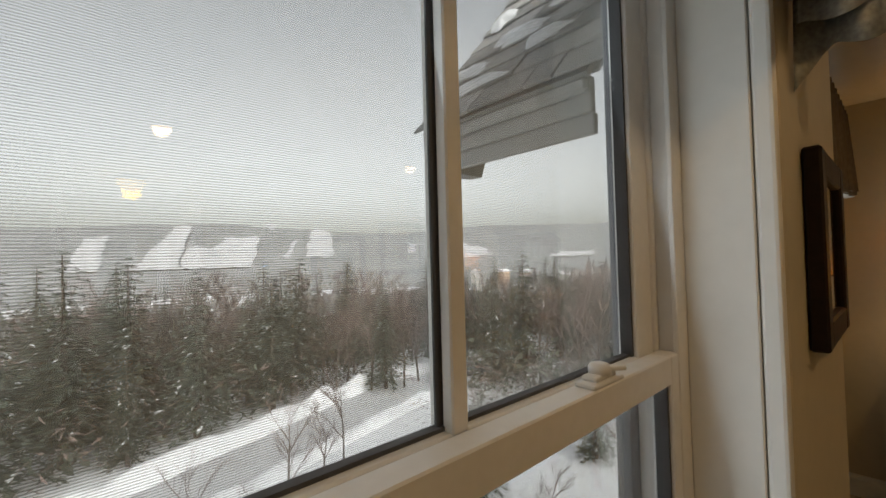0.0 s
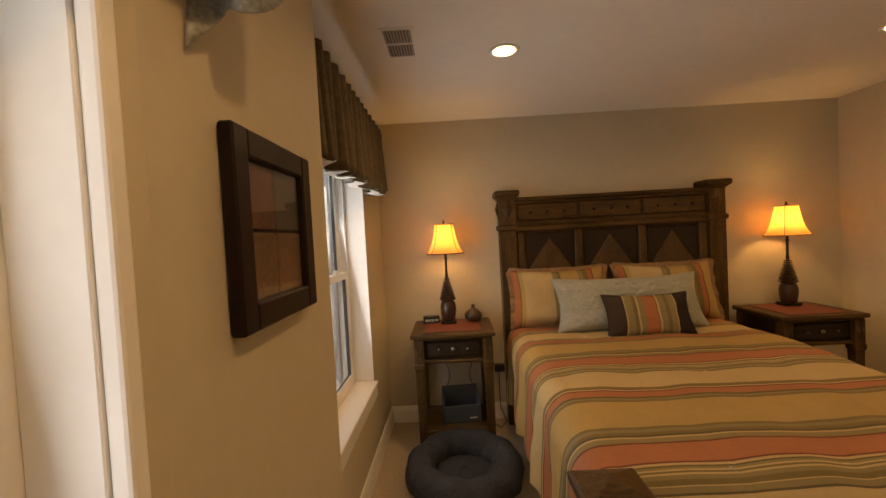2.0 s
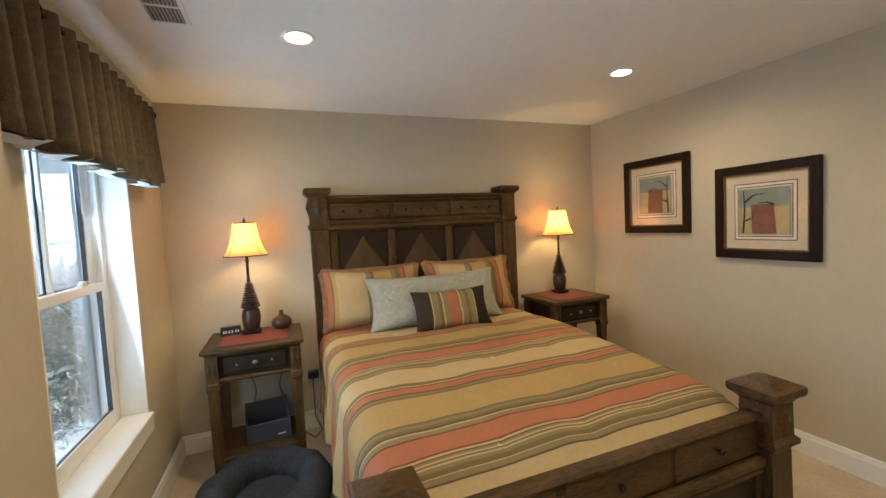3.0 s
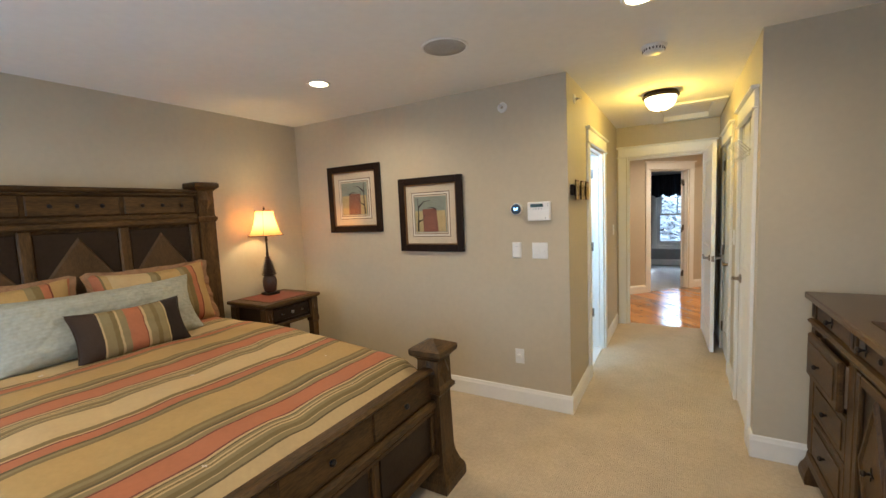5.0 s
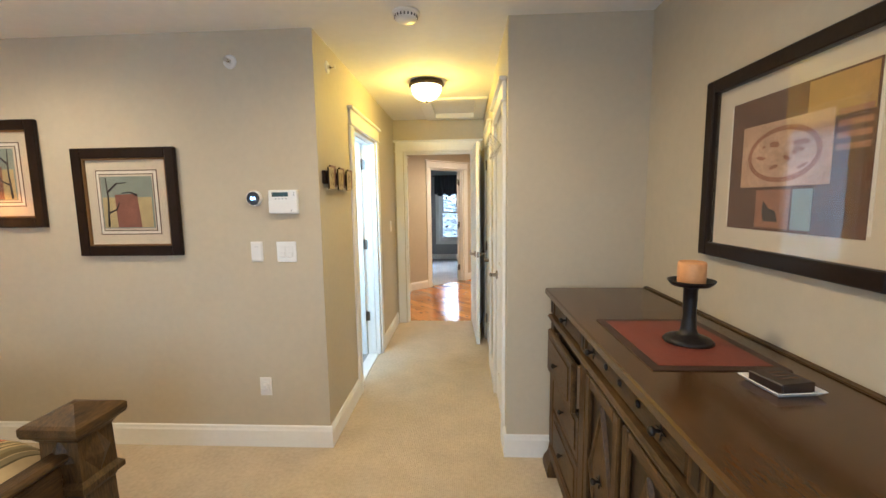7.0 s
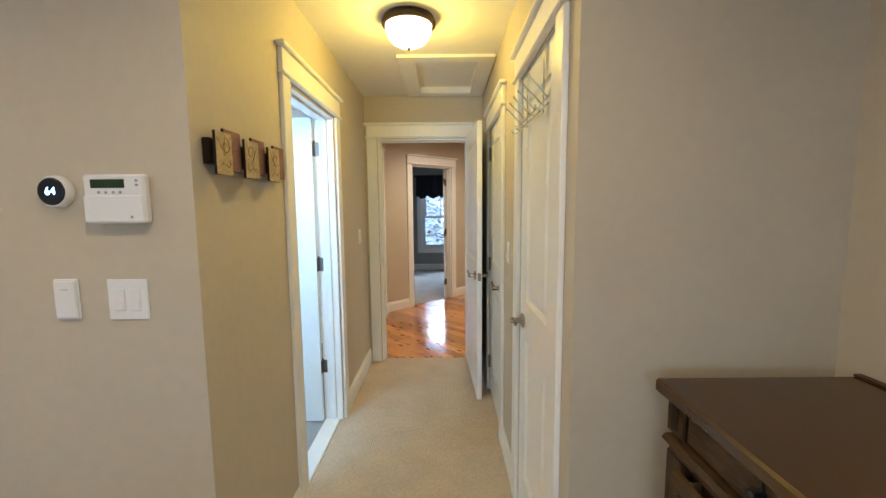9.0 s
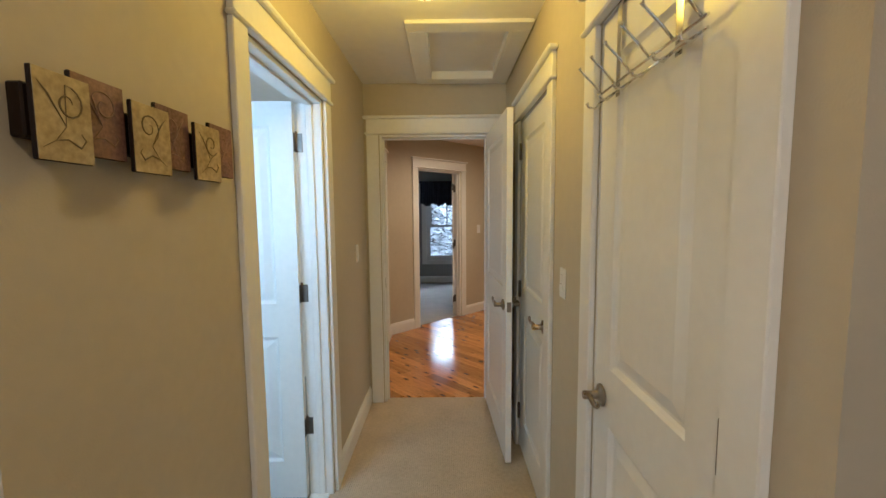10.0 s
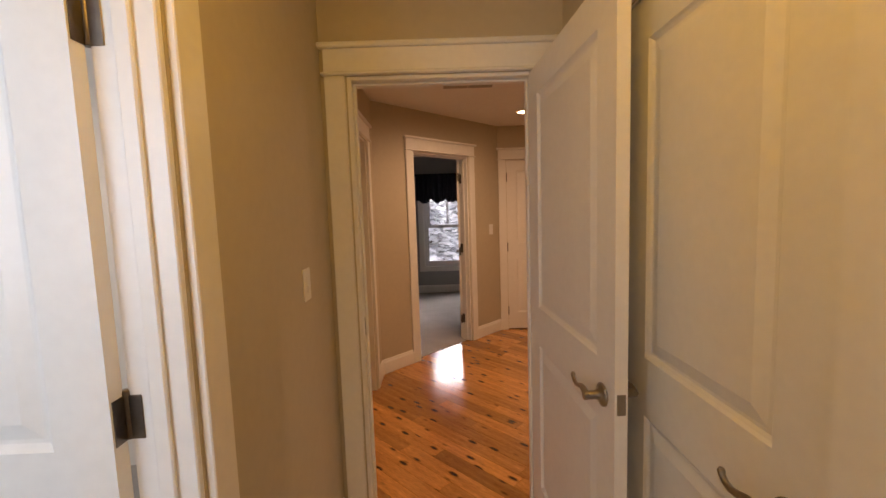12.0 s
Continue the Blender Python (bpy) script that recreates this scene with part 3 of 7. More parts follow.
def window(name, xl, xr, zb, zt, yo, rail, label, s=1, stool=True, reveal=0.10, screen=True):
    """A double-hung window filling an opening; yo: where its inner sash's room face lies, s: 1 looks out to +y, -1 to -y."""
    ob = thing(name, Matrix.Translation(((xl + xr) / 2, yo, zb)) @ Matrix.Diagonal((1, 1, 1, 1)), label, "window", kind="structure")
    w, h, r = (xr - xl) / 2, zt - zb, rail - zb

    def b(nm, a, c, mat=M_VINYL, bev=0.002, lab=""):
        return simple(ob, nm, (a[0], s * a[1], a[2]), (c[0], s * c[1], c[2]), mat, bev, lab)
    j = 0.022
    # lining of the reveal
    b("jamb", (-w - 0.001, -reveal, 0), (-w + 0.012, 0.012, h), M_WHITE)
    b("jamb", (w - 0.012, -reveal, 0), (w + 0.001, 0.012, h), M_WHITE)
    b("head_jamb", (-w + 0.012, -reveal, h - 0.012), (w - 0.012, 0.012, h + 0.001), M_WHITE)
    if stool:
        b("sill", (-w + 0.0125, -reveal - 0.03, 0.0005), (w - 0.0125, 0.0115, 0.022), M_WHITE, 0.005)
        b("apron", (-w - 0.005, -reveal - 0.018, -0.085), (w + 0.005, -reveal - 0.0005, 0.0), M_WHITE)
    # frame with tracks
    for sx in (-1, 1):
        for k, (d0, d1, t) in enumerate(((0.012, 0.020, 0.052), (0.020, 0.046, 0.042), (0.046, 0.054, 0.052), (0.054, 0.084, 0.042), (0.084, 0.11, 0.072))):
            b("track", (sx * w, d0, 0), (sx * (w - t), d1, h), M_SLATE if k == 4 else M_VINYL, 0.0015)
    b("frame_head", (-w, 0.012, h - 0.03), (w, 0.11, h))
    b("frame_sill", (-w, 0.012, 0), (w, 0.11, 0.028))
    si = w - 0.043

    def sash(nm, d0, d1, z0, z1, st, top, bot, lab):
        sa = b(nm, (-si, d0, z0), (-si + st, d1, z1), M_VINYL, 0.003, lab)

        def q(n2, a, c, mat=M_VINYL, bev=0.002):
            o = simple(ob, n2, (a[0], s * a[1], a[2]), (c[0], s * c[1], c[2]), mat, bev)
            o.parent = sa
            return o
        q("stile", (si - st, d0, z0), (si, d1, z1))
        q("rail", (-si + st, d0, z1 - top), (si - st, d1, z1))
        q("rail", (-si + st, d0, z0), (si - st, d1, z0 + bot))
        for sx in (-1, 1):
            q("gasket", (sx * (si - st), d0 + 0.006, z0 + bot), (sx * (si - st - 0.006), d1 - 0.006, z1 - top), M_DARKGAP, 0)
        q("gasket", (-si + st + 0.006, (d0 + d1) / 2 - 0.005, z0 + bot), (si - st - 0.006, (d0 + d1) / 2 + 0.006, z0 + bot + 0.004), M_DARKGAP, 0)
        g = q("pane", (-si + st, (d0 + d1) / 2 + 0.001, z0 + bot), (si - st, (d0 + d1) / 2 + 0.005, z1 - top), M_GLASS, 0)
        g.visible_shadow = False
        return sa
    sash("lower_sash", 0.012 + 0.002, 0.046, 0.028, r, 0.036, 0.044, 0.06, "white lower sash")
    up = sash("upper_sash", 0.052, 0.082, r - 0.036, h - 0.03, 0.066, 0.04, 0.034, "white upper sash with one upright bar")
    for d0, d1, wd, mt in ((0.050, 0.0655, 0.0105, M_VINYL), (0.0725, 0.084, 0.0105, M_VINYL), (0.0655, 0.0725, 0.016, M_DARKGAP)):
        o = simple(ob, "muntin", (-wd, s * d0, r - 0.004), (wd, s * d1, h - 0.068), mt, 0.002)
        o.parent = up
    # locks on the meeting rail
    for lx in (-0.22, 0.22):
        bm = bmesh.new()
        bx(bm, (lx - 0.038, s * 0.014, r - 0.0005), (lx + 0.038, s * 0.042, r + 0.006), 0.003, 2)
        bx(bm, (lx - 0.026, s * 0.018, r + 0.005), (lx + 0.026, s * 0.040, r + 0.013), 0.004, 2)
        lathe(bm, [(0.014, 0), (0.014, 0.008), (0.011, 0.012), (0.004, 0.013)], 16, (lx, s * 0.028, r + 0.012))
        bx(bm, (lx - 0.006, s * -0.006, r + 0.014), (lx + 0.006, s * 0.028, r + 0.021), 0.003, 2, m=Matrix.Translation((lx, s * 0.028, 0)) @ Matrix.Rotation(radians(55) * s, 4, "Z") @ Matrix.Translation((-lx, -s * 0.028, 0)))
        part("lock", bm, M_VINYL, ob, "white vinyl sash lock")
    if screen:
        sc = b("insect_screen", (-w + 0.03, 0.098, 0.03), (w - 0.03, 0.0982, h - 0.03), M_SCREEN, 0, "fine grey insect screen")
        sc.visible_shadow = False
    return ob


window("window_1", W1L, W1R, W1S, W1T, 0.205, 1.385, "white double-hung window in a deep white reveal", reveal=0.085)
for nm, bx0, bx1 in (("trim_1", W1L - 0.022, W1L + 0.008), ("trim_2", W1R - 0.008, W1R + 0.022)):
    bm = bmesh.new()
    bx(bm, (bx0, 0.092, W1S), (bx1, 0.1195, W1T), 0.006, 2)
    tagged(new(nm, mesh_of(nm, bm, M_WHITE)), "white rounded bead along the window reveal", "trim", kind="structure")
window("window_2", W2L, W2R, W2S, W2T, 0.385, 1.32, "white double-hung window beside the bed", reveal=0.111)
window("window_3", F1, F2, FS, FT, FY - 0.03, 1.22, "white double-hung window of the far bedroom", s=-1, reveal=0.03, screen=False, stool=False)
bm = bmesh.new()
for a, b in (((F1 - 0.09, FY, FS - 0.09), (F1, FY + 0.02, FT + 0.09)), ((F2, FY, FS - 0.09), (F2 + 0.09, FY + 0.02, FT + 0.09)), ((F1, FY, FS - 0.09), (F2, FY + 0.02, FS)), ((F1, FY, FT), (F2, FY + 0.02, FT + 0.09))):
    bx(bm, a, b, 0.003)
tagged(new("window_trim", mesh_of("window_trim", bm, M_WHITE)), "white painted casing round the far bedroom's window", "trim", kind="structure")
# ---------- furniture materials ----------
M_WOOD = material("dark_stained_pine", (0.098, 0.054, 0.017), 0.46, spec=0.25, var=0.5, scale=3.0, stretch=(1, 7, 7), bump=0.25, bump_scale=40, dark=(0.017, 0.0090, 0.0035))
M_WOODV = material("dark_stained_pine_upright", (0.098, 0.054, 0.017), 0.46, spec=0.25, var=0.5, scale=3.0, stretch=(7, 7, 1), bump=0.25, bump_scale=40, dark=(0.017, 0.0090, 0.0035))
M_WOODY = material("dark_stained_pine_cross", (0.100, 0.055, 0.017), 0.46, spec=0.25, var=0.5, scale=3.0, stretch=(7, 1, 7), bump=0.25, bump_scale=40, dark=(0.017, 0.0090, 0.0035))
M_WOODTOP = material("polished_brown_top", (0.072, 0.035, 0.0100), 0.23, spec=0.4, var=0.2, scale=2.2, stretch=(7, 1, 7), bump=0.06, bump_scale=30, dark=(0.050, 0.024, 0.0070), coat=0.2)
M_WOODDARK = material("near_black_panel", (0.026, 0.0155, 0.0085), 0.45, spec=0.25, var=0.4, scale=4, bump=0.2, bump_scale=50)
M_DIAMOND = material("brown_inlay", (0.085, 0.048, 0.019), 0.42, spec=0.3, var=0.45, scale=5, stretch=(3, 3, 1), bump=0.15)
M_IRON = material("black_iron", (0.035, 0.030, 0.028), 0.38, metal=0.7, var=0.3, scale=14, bump=0.2, bump_scale=90)
M_DRAWERSIDE = material("raw_drawer_wood", (0.30, 0.20, 0.11), 0.7, var=0.25, scale=6)
M_RED = material("red_leather", (0.185, 0.042, 0.026), 0.55, var=0.2, scale=9, bump=0.2, bump_scale=200)
M_REDEDGE = material("brown_leather", (0.045, 0.020, 0.013), 0.5, var=0.25, scale=9, bump=0.2, bump_scale=200)
M_BLACKFRAME = material("black_brown_frame", (0.018, 0.0095, 0.006), 0.42, spec=0.2, var=0.4, scale=8, bump=0.1, bump_scale=50)
M_GOLDLINE = material("gilt_lip", (0.24, 0.13, 0.045), 0.4, metal=0.5, var=0.3, scale=30)
M_MATBOARD = material("cream_mat_board", (0.66, 0.58, 0.45), 0.8, var=0.06, scale=20)
M_MATLIGHT = material("ivory_mat_board", (0.78, 0.74, 0.65), 0.8, var=0.05, scale=20)
M_MATBROWN = material("brown_mat_edge", (0.10, 0.055, 0.035), 0.7, var=0.2, scale=20)
M_CANDLE = material("amber_wax", (0.72, 0.36, 0.13), 0.45, var=0.12, scale=9, bump=0.05)
M_GREYPLUSH = material("charcoal_plush", (0.050, 0.052, 0.060), 0.9, var=0.45, scale=7, bump=0.9, bump_scale=60, spec=0.15)
M_BLACK = material("black_plastic", (0.015, 0.015, 0.017), 0.3, var=0.2)
M_BINGREY = material("slate_plastic", (0.055, 0.062, 0.075), 0.55, var=0.15)
M_CERAMIC = material("brown_ceramic", (0.062, 0.031, 0.018), 0.30, var=0.35, scale=10, bump=0.15, bump_scale=40)
M_BRONZE = material("oiled_bronze", (0.07, 0.048, 0.032), 0.4, metal=0.8, var=0.3, scale=12)
M_PICGLASS = glass("picture_glass", (1, 1, 1), 0.0, 1.0)


def fabric(name, stops, axis="X", period=1.0, offset=0.0, weave=900, rough=0.85, noise_amt=0.10, bump=0.25):
    """Woven cloth with stripes across one axis: stops are (place in the period, colour)."""
    m = material(name, (0.5, 0.5, 0.5), rough, var=noise_amt, scale=6, bump=bump, bump_scale=weave / 3, spec=0.25)
    n, l = m.node_tree.nodes, m.node_tree.links
    b = n["Principled BSDF"]
    shade = b.inputs["Base Color"].links[0].from_socket
    tc, sep = n.new("ShaderNodeTexCoord"), n.new("ShaderNodeSeparateXYZ")
    l.new(tc.outputs["UV"], sep.inputs[0])
    div = n.new("ShaderNodeMath")
    div.operation = "MULTIPLY_ADD"
    div.inputs[1].default_value, div.inputs[2].default_value = 1 / period, offset
    l.new(sep.outputs[axis], div.inputs[0])
    fr = n.new("ShaderNodeMath")
    fr.operation = "FRACT"
    l.new(div.outputs[0], fr.inputs[0])
    r = n.new("ShaderNodeValToRGB")
    r.color_ramp.interpolation = "CONSTANT"
    es = r.color_ramp.elements
    es[0].position, es[0].color = stops[0][0], (*stops[0][1], 1)
    es.remove(es[1])
    for p, c in stops[1:]:
        e = es.new(p)
        e.color = (*c, 1)
    l.new(fr.outputs[0], r.inputs[0])
    mx = n.new("ShaderNodeMix")
    mx.data_type, mx.blend_type = "RGBA", "MULTIPLY"
    mx.inputs[0].default_value = 1.0
    br = n.new("ShaderNodeHueSaturation")
    br.inputs["Value"].default_value = 2.0
    l.new(shade, br.inputs["Color"])
    l.new(br.outputs[0], mx.inputs[6])
    l.new(r.outputs[0], mx.inputs[7])
    l.new(mx.outputs[2], b.inputs["Base Color"])
    return m


CREAM, GOLD, TERRA, OLIVE, GREEN, MAROON, DOLIVE = (0.50, 0.37, 0.18), (0.42, 0.285, 0.105), (0.40, 0.150, 0.068), (0.19, 0.140, 0.056), (0.25, 0.20, 0.092), (0.16, 0.050, 0.030), (0.12, 0.090, 0.040)
M_QUILT = fabric("striped_quilt", [(0.0, CREAM), (0.14, DOLIVE), (0.147, GREEN), (0.165, CREAM), (0.171, OLIVE), (0.188, GREEN), (0.205, CREAM), (0.211, OLIVE), (0.222, CREAM), (0.227, GREEN), (0.241, DOLIVE), (0.25, CREAM), (0.262, MAROON), (0.275, TERRA), (0.405, MAROON), (0.415, GREEN), (0.45, CREAM), (0.462, DOLIVE), (0.48, OLIVE), (0.50, GREEN), (0.52, OLIVE), (0.54, GOLD), (0.78, OLIVE), (0.80, GREEN), (0.82, DOLIVE), (0.835, TERRA), (0.895, MAROON), (0.91, CREAM), (0.92, OLIVE), (0.95, CREAM)], "X", 0.80, -2.0, rough=0.62)
M_SHAM = fabric("striped_sham", [(0.0, TERRA), (0.06, OLIVE), (0.075, GOLD), (0.12, CREAM), (0.42, GREEN), (0.47, OLIVE), (0.50, GOLD), (0.68, GREEN), (0.73, OLIVE), (0.78, TERRA), (0.83, MAROON), (0.84, GOLD), (0.97, TERRA)], "X", 1.0, 0.0)
M_GREYSILK = fabric("sage_silk", [(0.0, (0.385, 0.385, 0.31)), (0.5, (0.40, 0.40, 0.325))], "Y", 0.05, 0.0, bump=0.6, rough=0.48, noise_amt=0.2)
M_ACCENT = fabric("banded_accent", [(0.0, (0.050, 0.030, 0.018)), (0.20, CREAM), (0.215, GREEN), (0.30, OLIVE), (0.34, CREAM), (0.36, GREEN), (0.42, TERRA), (0.56, MAROON), (0.57, CREAM), (0.59, GREEN), (0.66, OLIVE), (0.70, GREEN), (0.77, CREAM), (0.785, (0.028, 0.020, 0.016))], "X", 1.0, 0.0)
M_VALANCE = material("tan_valance_cloth", (0.135, 0.102, 0.062), 0.8, var=0.35, scale=40, bump=0.5, bump_scale=260, spec=0.2, dark=(0.075, 0.056, 0.034))
M_LINING = material("white_valance_lining", (0.62, 0.60, 0.55), 0.8, var=0.1, scale=20)
M_SWAG = material("gold_swag_cloth", (0.34, 0.22, 0.085), 0.6, var=0.35, scale=25, bump=0.3, bump_scale=90)
M_SWAGLINING = material("grey_silk_lining", (0.36, 0.37, 0.34), 0.42, var=0.5, scale=14, bump=0.2, bump_scale=60)
M_NAVY = material("navy_valance_cloth", (0.018, 0.024, 0.042), 0.8, var=0.3, scale=30, bump=0.3)


def shade_material():
    m = bpy.data.materials.new("lamp_shade_silk")
    m.use_nodes = True
    n, l = m.node_tree.nodes, m.node_tree.links
    b = n["Principled BSDF"]
    t = n.new("ShaderNodeTexNoise")
    t.inputs["Scale"].default_value = 60
    r = n.new("ShaderNodeValToRGB")
    r.color_ramp.elements[0].color, r.color_ramp.elements[1].color = (0.62, 0.42, 0.22, 1), (0.72, 0.52, 0.30, 1)
    l.new(t.outputs[0], r.inputs[0])
    l.new(r.outputs[0], b.inputs["Base Color"])
    b.inputs["Roughness"].default_value = 0.8
    tl, mix = n.new("ShaderNodeBsdfTranslucent"), n.new("ShaderNodeMixShader")
    tl.inputs["Color"].default_value = (0.86, 0.45, 0.14, 1)
    mix.inputs[0].default_value = 0.6
    l.new(b.outputs[0], mix.inputs[1])
    l.new(tl.outputs[0], mix.inputs[2])
    l.new(mix.outputs[0], n["Material Output"].inputs["Surface"])
    return m


M_SHADE = shade_material()

# ---------- bed ----------
bed = thing("bed", (2.6, -1.53, 0), "dark-stained carved pine bed with square capped posts", "bed")
BO = Vector((2.6, -1.53, 0))


def bp(name, a, b, mat=M_WOOD, bev=0.004, parent=bed, label=""):
    bm = bmesh.new()
    bx(bm, Vector(a) - BO, Vector(b) - BO, bev)
    return part(name, bm, mat, parent, label)


def bed_post(x, y, h, w, foot):
    """A square post: moulded foot, tapered shaft, carved block with a diamond, flared cap."""
    bm = bmesh.new()
    at = Vector((x, y, 0)) - BO
    if foot:
        square_lathe(bm, [(w + 0.050, 0), (w + 0.050, 0.05), (w + 0.042, 0.075), (w + 0.026, 0.10), (w + 0.010, 0.15), (w + 0.002, 0.20), (w - 0.004, h - 0.27), (w + 0.002, h - 0.255), (w + 0.018, h - 0.245), (w + 0.018, h - 0.225), (w + 0.003, h - 0.21), (w, h - 0.07)], at)
    else:
        square_lathe(bm, [(w, 0), (w, h - 0.31), (w + 0.012, h - 0.30), (w + 0.014, h - 0.275), (w, h - 0.262), (w, h - 0.07)], at)
    p = part("post", bm, M_WOODV, bed)
    bm = bmesh.new()
    square_lathe(bm, [(w, h - 0.071), (w + 0.012, h - 0.055), (w + 0.030, h - 0.042), (w + 0.034, h - 0.030), (w + 0.034, h - 0.008), (w + 0.024, h), (0.01, h + (0.035 if foot else 0.004))], at)
    part("cap", bm, M_WOODY, p, "flared square cap")
    bm = bmesh.new()
    c, hz = 0.056, 0.085
    for d in ((0, -1), (0, 1), (-1, 0)):
        n = Vector((*d, 0))
        u = Vector((-d[1], d[0], 0))
        o = at + n * (w - 0.001) + Vector((0, 0, h - 0.14))
        ring = [bm.verts.new(o + u * a * c + Vector((0, 0, b * hz))) for a, b in ((1, 0), (0, 1), (-1, 0), (0, -1))]
        tip = bm.verts.new(o + n * 0.026)
        for i in range(4):
            bm.faces.new((ring[i], ring[(i + 1) % 4], tip))
    part("diamond_carving", bm, M_WOODV, p)
    return p


bed_post(3.715, -0.735, 1.84, 0.062, False)
bed_post(3.715, -2.345, 1.84, 0.062, False)
bed_post(1.592, -0.705, 0.79, 0.066, True)
bed_post(1.592, -2.335, 0.79, 0.066, True)
# headboard
bp("headboard_core", (3.70, -2.285, 0.35), (3.745, -0.795, 1.76), M_WOOD)
bp("headboard_cornice", (3.655, -2.285, 1.755), (3.765, -0.795, 1.785), M_WOODY, 0.010)
bp("headboard_cornice", (3.672, -2.285, 1.735), (3.76, -0.795, 1.756), M_WOODY, 0.006)
bp("headboard_rail", (3.675, -2.285, 1.565), (3.70, -0.795, 1.60), M_WOODY, 0.006)
bp("headboard_moulding", (3.655, -2.285, 1.520), (3.70, -0.795, 1.566), M_WOODY, 0.012)
for i in range(3):
    ya, yb = -2.275 + i * 0.493, -2.275 + i * 0.493 + 0.48
    bp("frieze_panel", (3.682, ya + 0.006, 1.605), (3.70, yb - 0.006, 1.728), M_WOODY, 0.006)
    for k in (-0.13, 0, 0.13):
        bm = bmesh.new()
        lathe(bm, [(0.006, 0), (0.009, 0.008), (0.013, 0.014), (0.010, 0.022), (0.003, 0.025)], 12, m=Matrix.Translation(Vector((3.682, (ya + yb) / 2 + k, 1.665)) - BO) @ pose(0, 0, 0, 0, -90, 0))
        part("stud", bm, M_IRON, bed, "small dark iron stud")
for y in (-2.245, -1.780, -1.285, -0.835):
    bp("headboard_stile", (3.672, y - 0.032, 0.5), (3.70, y + 0.032, 1.521), M_WOODV, 0.008)
for ya, yb in ((-2.21, -1.815), (-1.745, -1.32), (-1.25, -0.87)):
    bp("headboard_panel", (3.690, ya, 0.7), (3.7005, yb, 1.50), M_WOODDARK, 0.004)
    bm = bmesh.new()
    o = Vector((3.690, (ya + yb) / 2, 1.20)) - BO
    ring = [bm.verts.new(o + Vector((0, a * 0.185, b * 0.27))) for a, b in ((1, 0), (0, 1), (-1, 0), (0, -1))]
    inner = [bm.verts.new(o + Vector((-0.012, a * 0.172, b * 0.25))) for a, b in ((1, 0), (0, 1), (-1, 0), (0, -1))]
    tip = bm.verts.new(o + Vector((-0.018, 0, 0)))
    for i in range(4):
        bm.faces.new((ring[i], ring[(i + 1) % 4], inner[(i + 1) % 4], inner[i]))
        bm.faces.new((inner[i], inner[(i + 1) % 4], tip))
    part("diamond_panel", bm, M_DIAMOND, bed, "lighter brown diamond inlay")
# footboard
bp("footboard_core", (1.585, -2.28, 0.12), (1.625, -0.76, 0.655), M_WOODY)
bp("footboard_rail", (1.556, -2.275, 0.655), (1.628, -0.765, 0.686), M_WOODY, 0.012)
bp("footboard_moulding", (1.548, -2.275, 0.455), (1.586, -0.765, 0.505), M_WOODY, 0.012)
bp("footboard_moulding", (1.560, -2.275, 0.425), (1.586, -0.765, 0.456), M_WOODY, 0.006)
bp("footboard_bottom_rail", (1.540, -2.275, 0.13), (1.586, -0.765, 0.195), M_WOODY, 0.012)
for i in range(3):
    ya = -2.265 + i * 0.503
    bp("footboard_frieze_panel", (1.575, ya + 0.012, 0.510), (1.586, ya + 0.478, 0.650), M_WOODY, 0.003)
    bp("footboard_panel", (1.576, ya + 0.035, 0.205), (1.5858, ya + 0.455, 0.418), M_WOODDARK, 0.004)
    bm = bmesh.new()
    s = 1.2
    lathe(bm, [(0.006 * s, 0), (0.009 * s, 0.008), (0.013 * s, 0.014), (0.010 * s, 0.022), (0.003, 0.025)], 12, m=Matrix.Translation(Vector((1.575, ya + 0.245, 0.58)) - BO) @ pose(0, 0, 0, 0, -90, 0))
    part("stud", bm, M_IRON, bed, "dark iron stud")
for i in range(4):
    y = -2.262 + i * 0.4975
    bp("footboard_stile", (1.562, y - 0.022, 0.195), (1.586, y + 0.022, 0.426), M_WOODV, 0.006)
bp("side_rail", (1.64, -0.745, 0.22), (3.69, -0.705, 0.42), M_WOOD, 0.006)
bp("side_rail", (1.64, -2.335, 0.22), (3.69, -2.295, 0.42), M_WOOD, 0.006)
M_MATTRESS = material("white_mattress", (0.70, 0.72, 0.74), 0.8, var=0.05)
bm = bmesh.new()
bx(bm, (1.66, -2.285, 0.22), (3.68, -0.755, 0.66), 0.05, 3)
tagged(new("mattress", mesh_of("mattress", bm, M_MATTRESS, True)), "white mattress under the striped quilt", "mattress")


def uv_mesh(name, nu, nv, fn, mat, thick=0.0, subtype=True):
    """A cloth sheet: fn(u, v) gives its place and its (s, t) on the cloth."""
    vs, uvs = [], []
    for j in range(nv + 1):
        for i in range(nu + 1):
            p, q = fn(i / nu, j / nv)
            vs.append(p)
            uvs.append(q)
    fs = [(j * (nu + 1) + i, j * (nu + 1) + i + 1, (j + 1) * (nu + 1) + i + 1, (j + 1) * (nu + 1) + i) for j in range(nv) for i in range(nu)]
    me = bpy.data.meshes.new(name)
    me.from_pydata([tuple(v) for v in vs], [], fs)
    lay = me.uv_layers.new(name="cloth")
    for lp in me.loops:
        lay.data[lp.index].uv = uvs[lp.vertex_index]
    me.polygons.foreach_set("use_smooth", [True] * len(me.polygons))
    me.materials.append(mat)
    return me


def smooth01(t):
    t = max(0.0, min(1.0, t))
    return t * t * (3 - 2 * t)


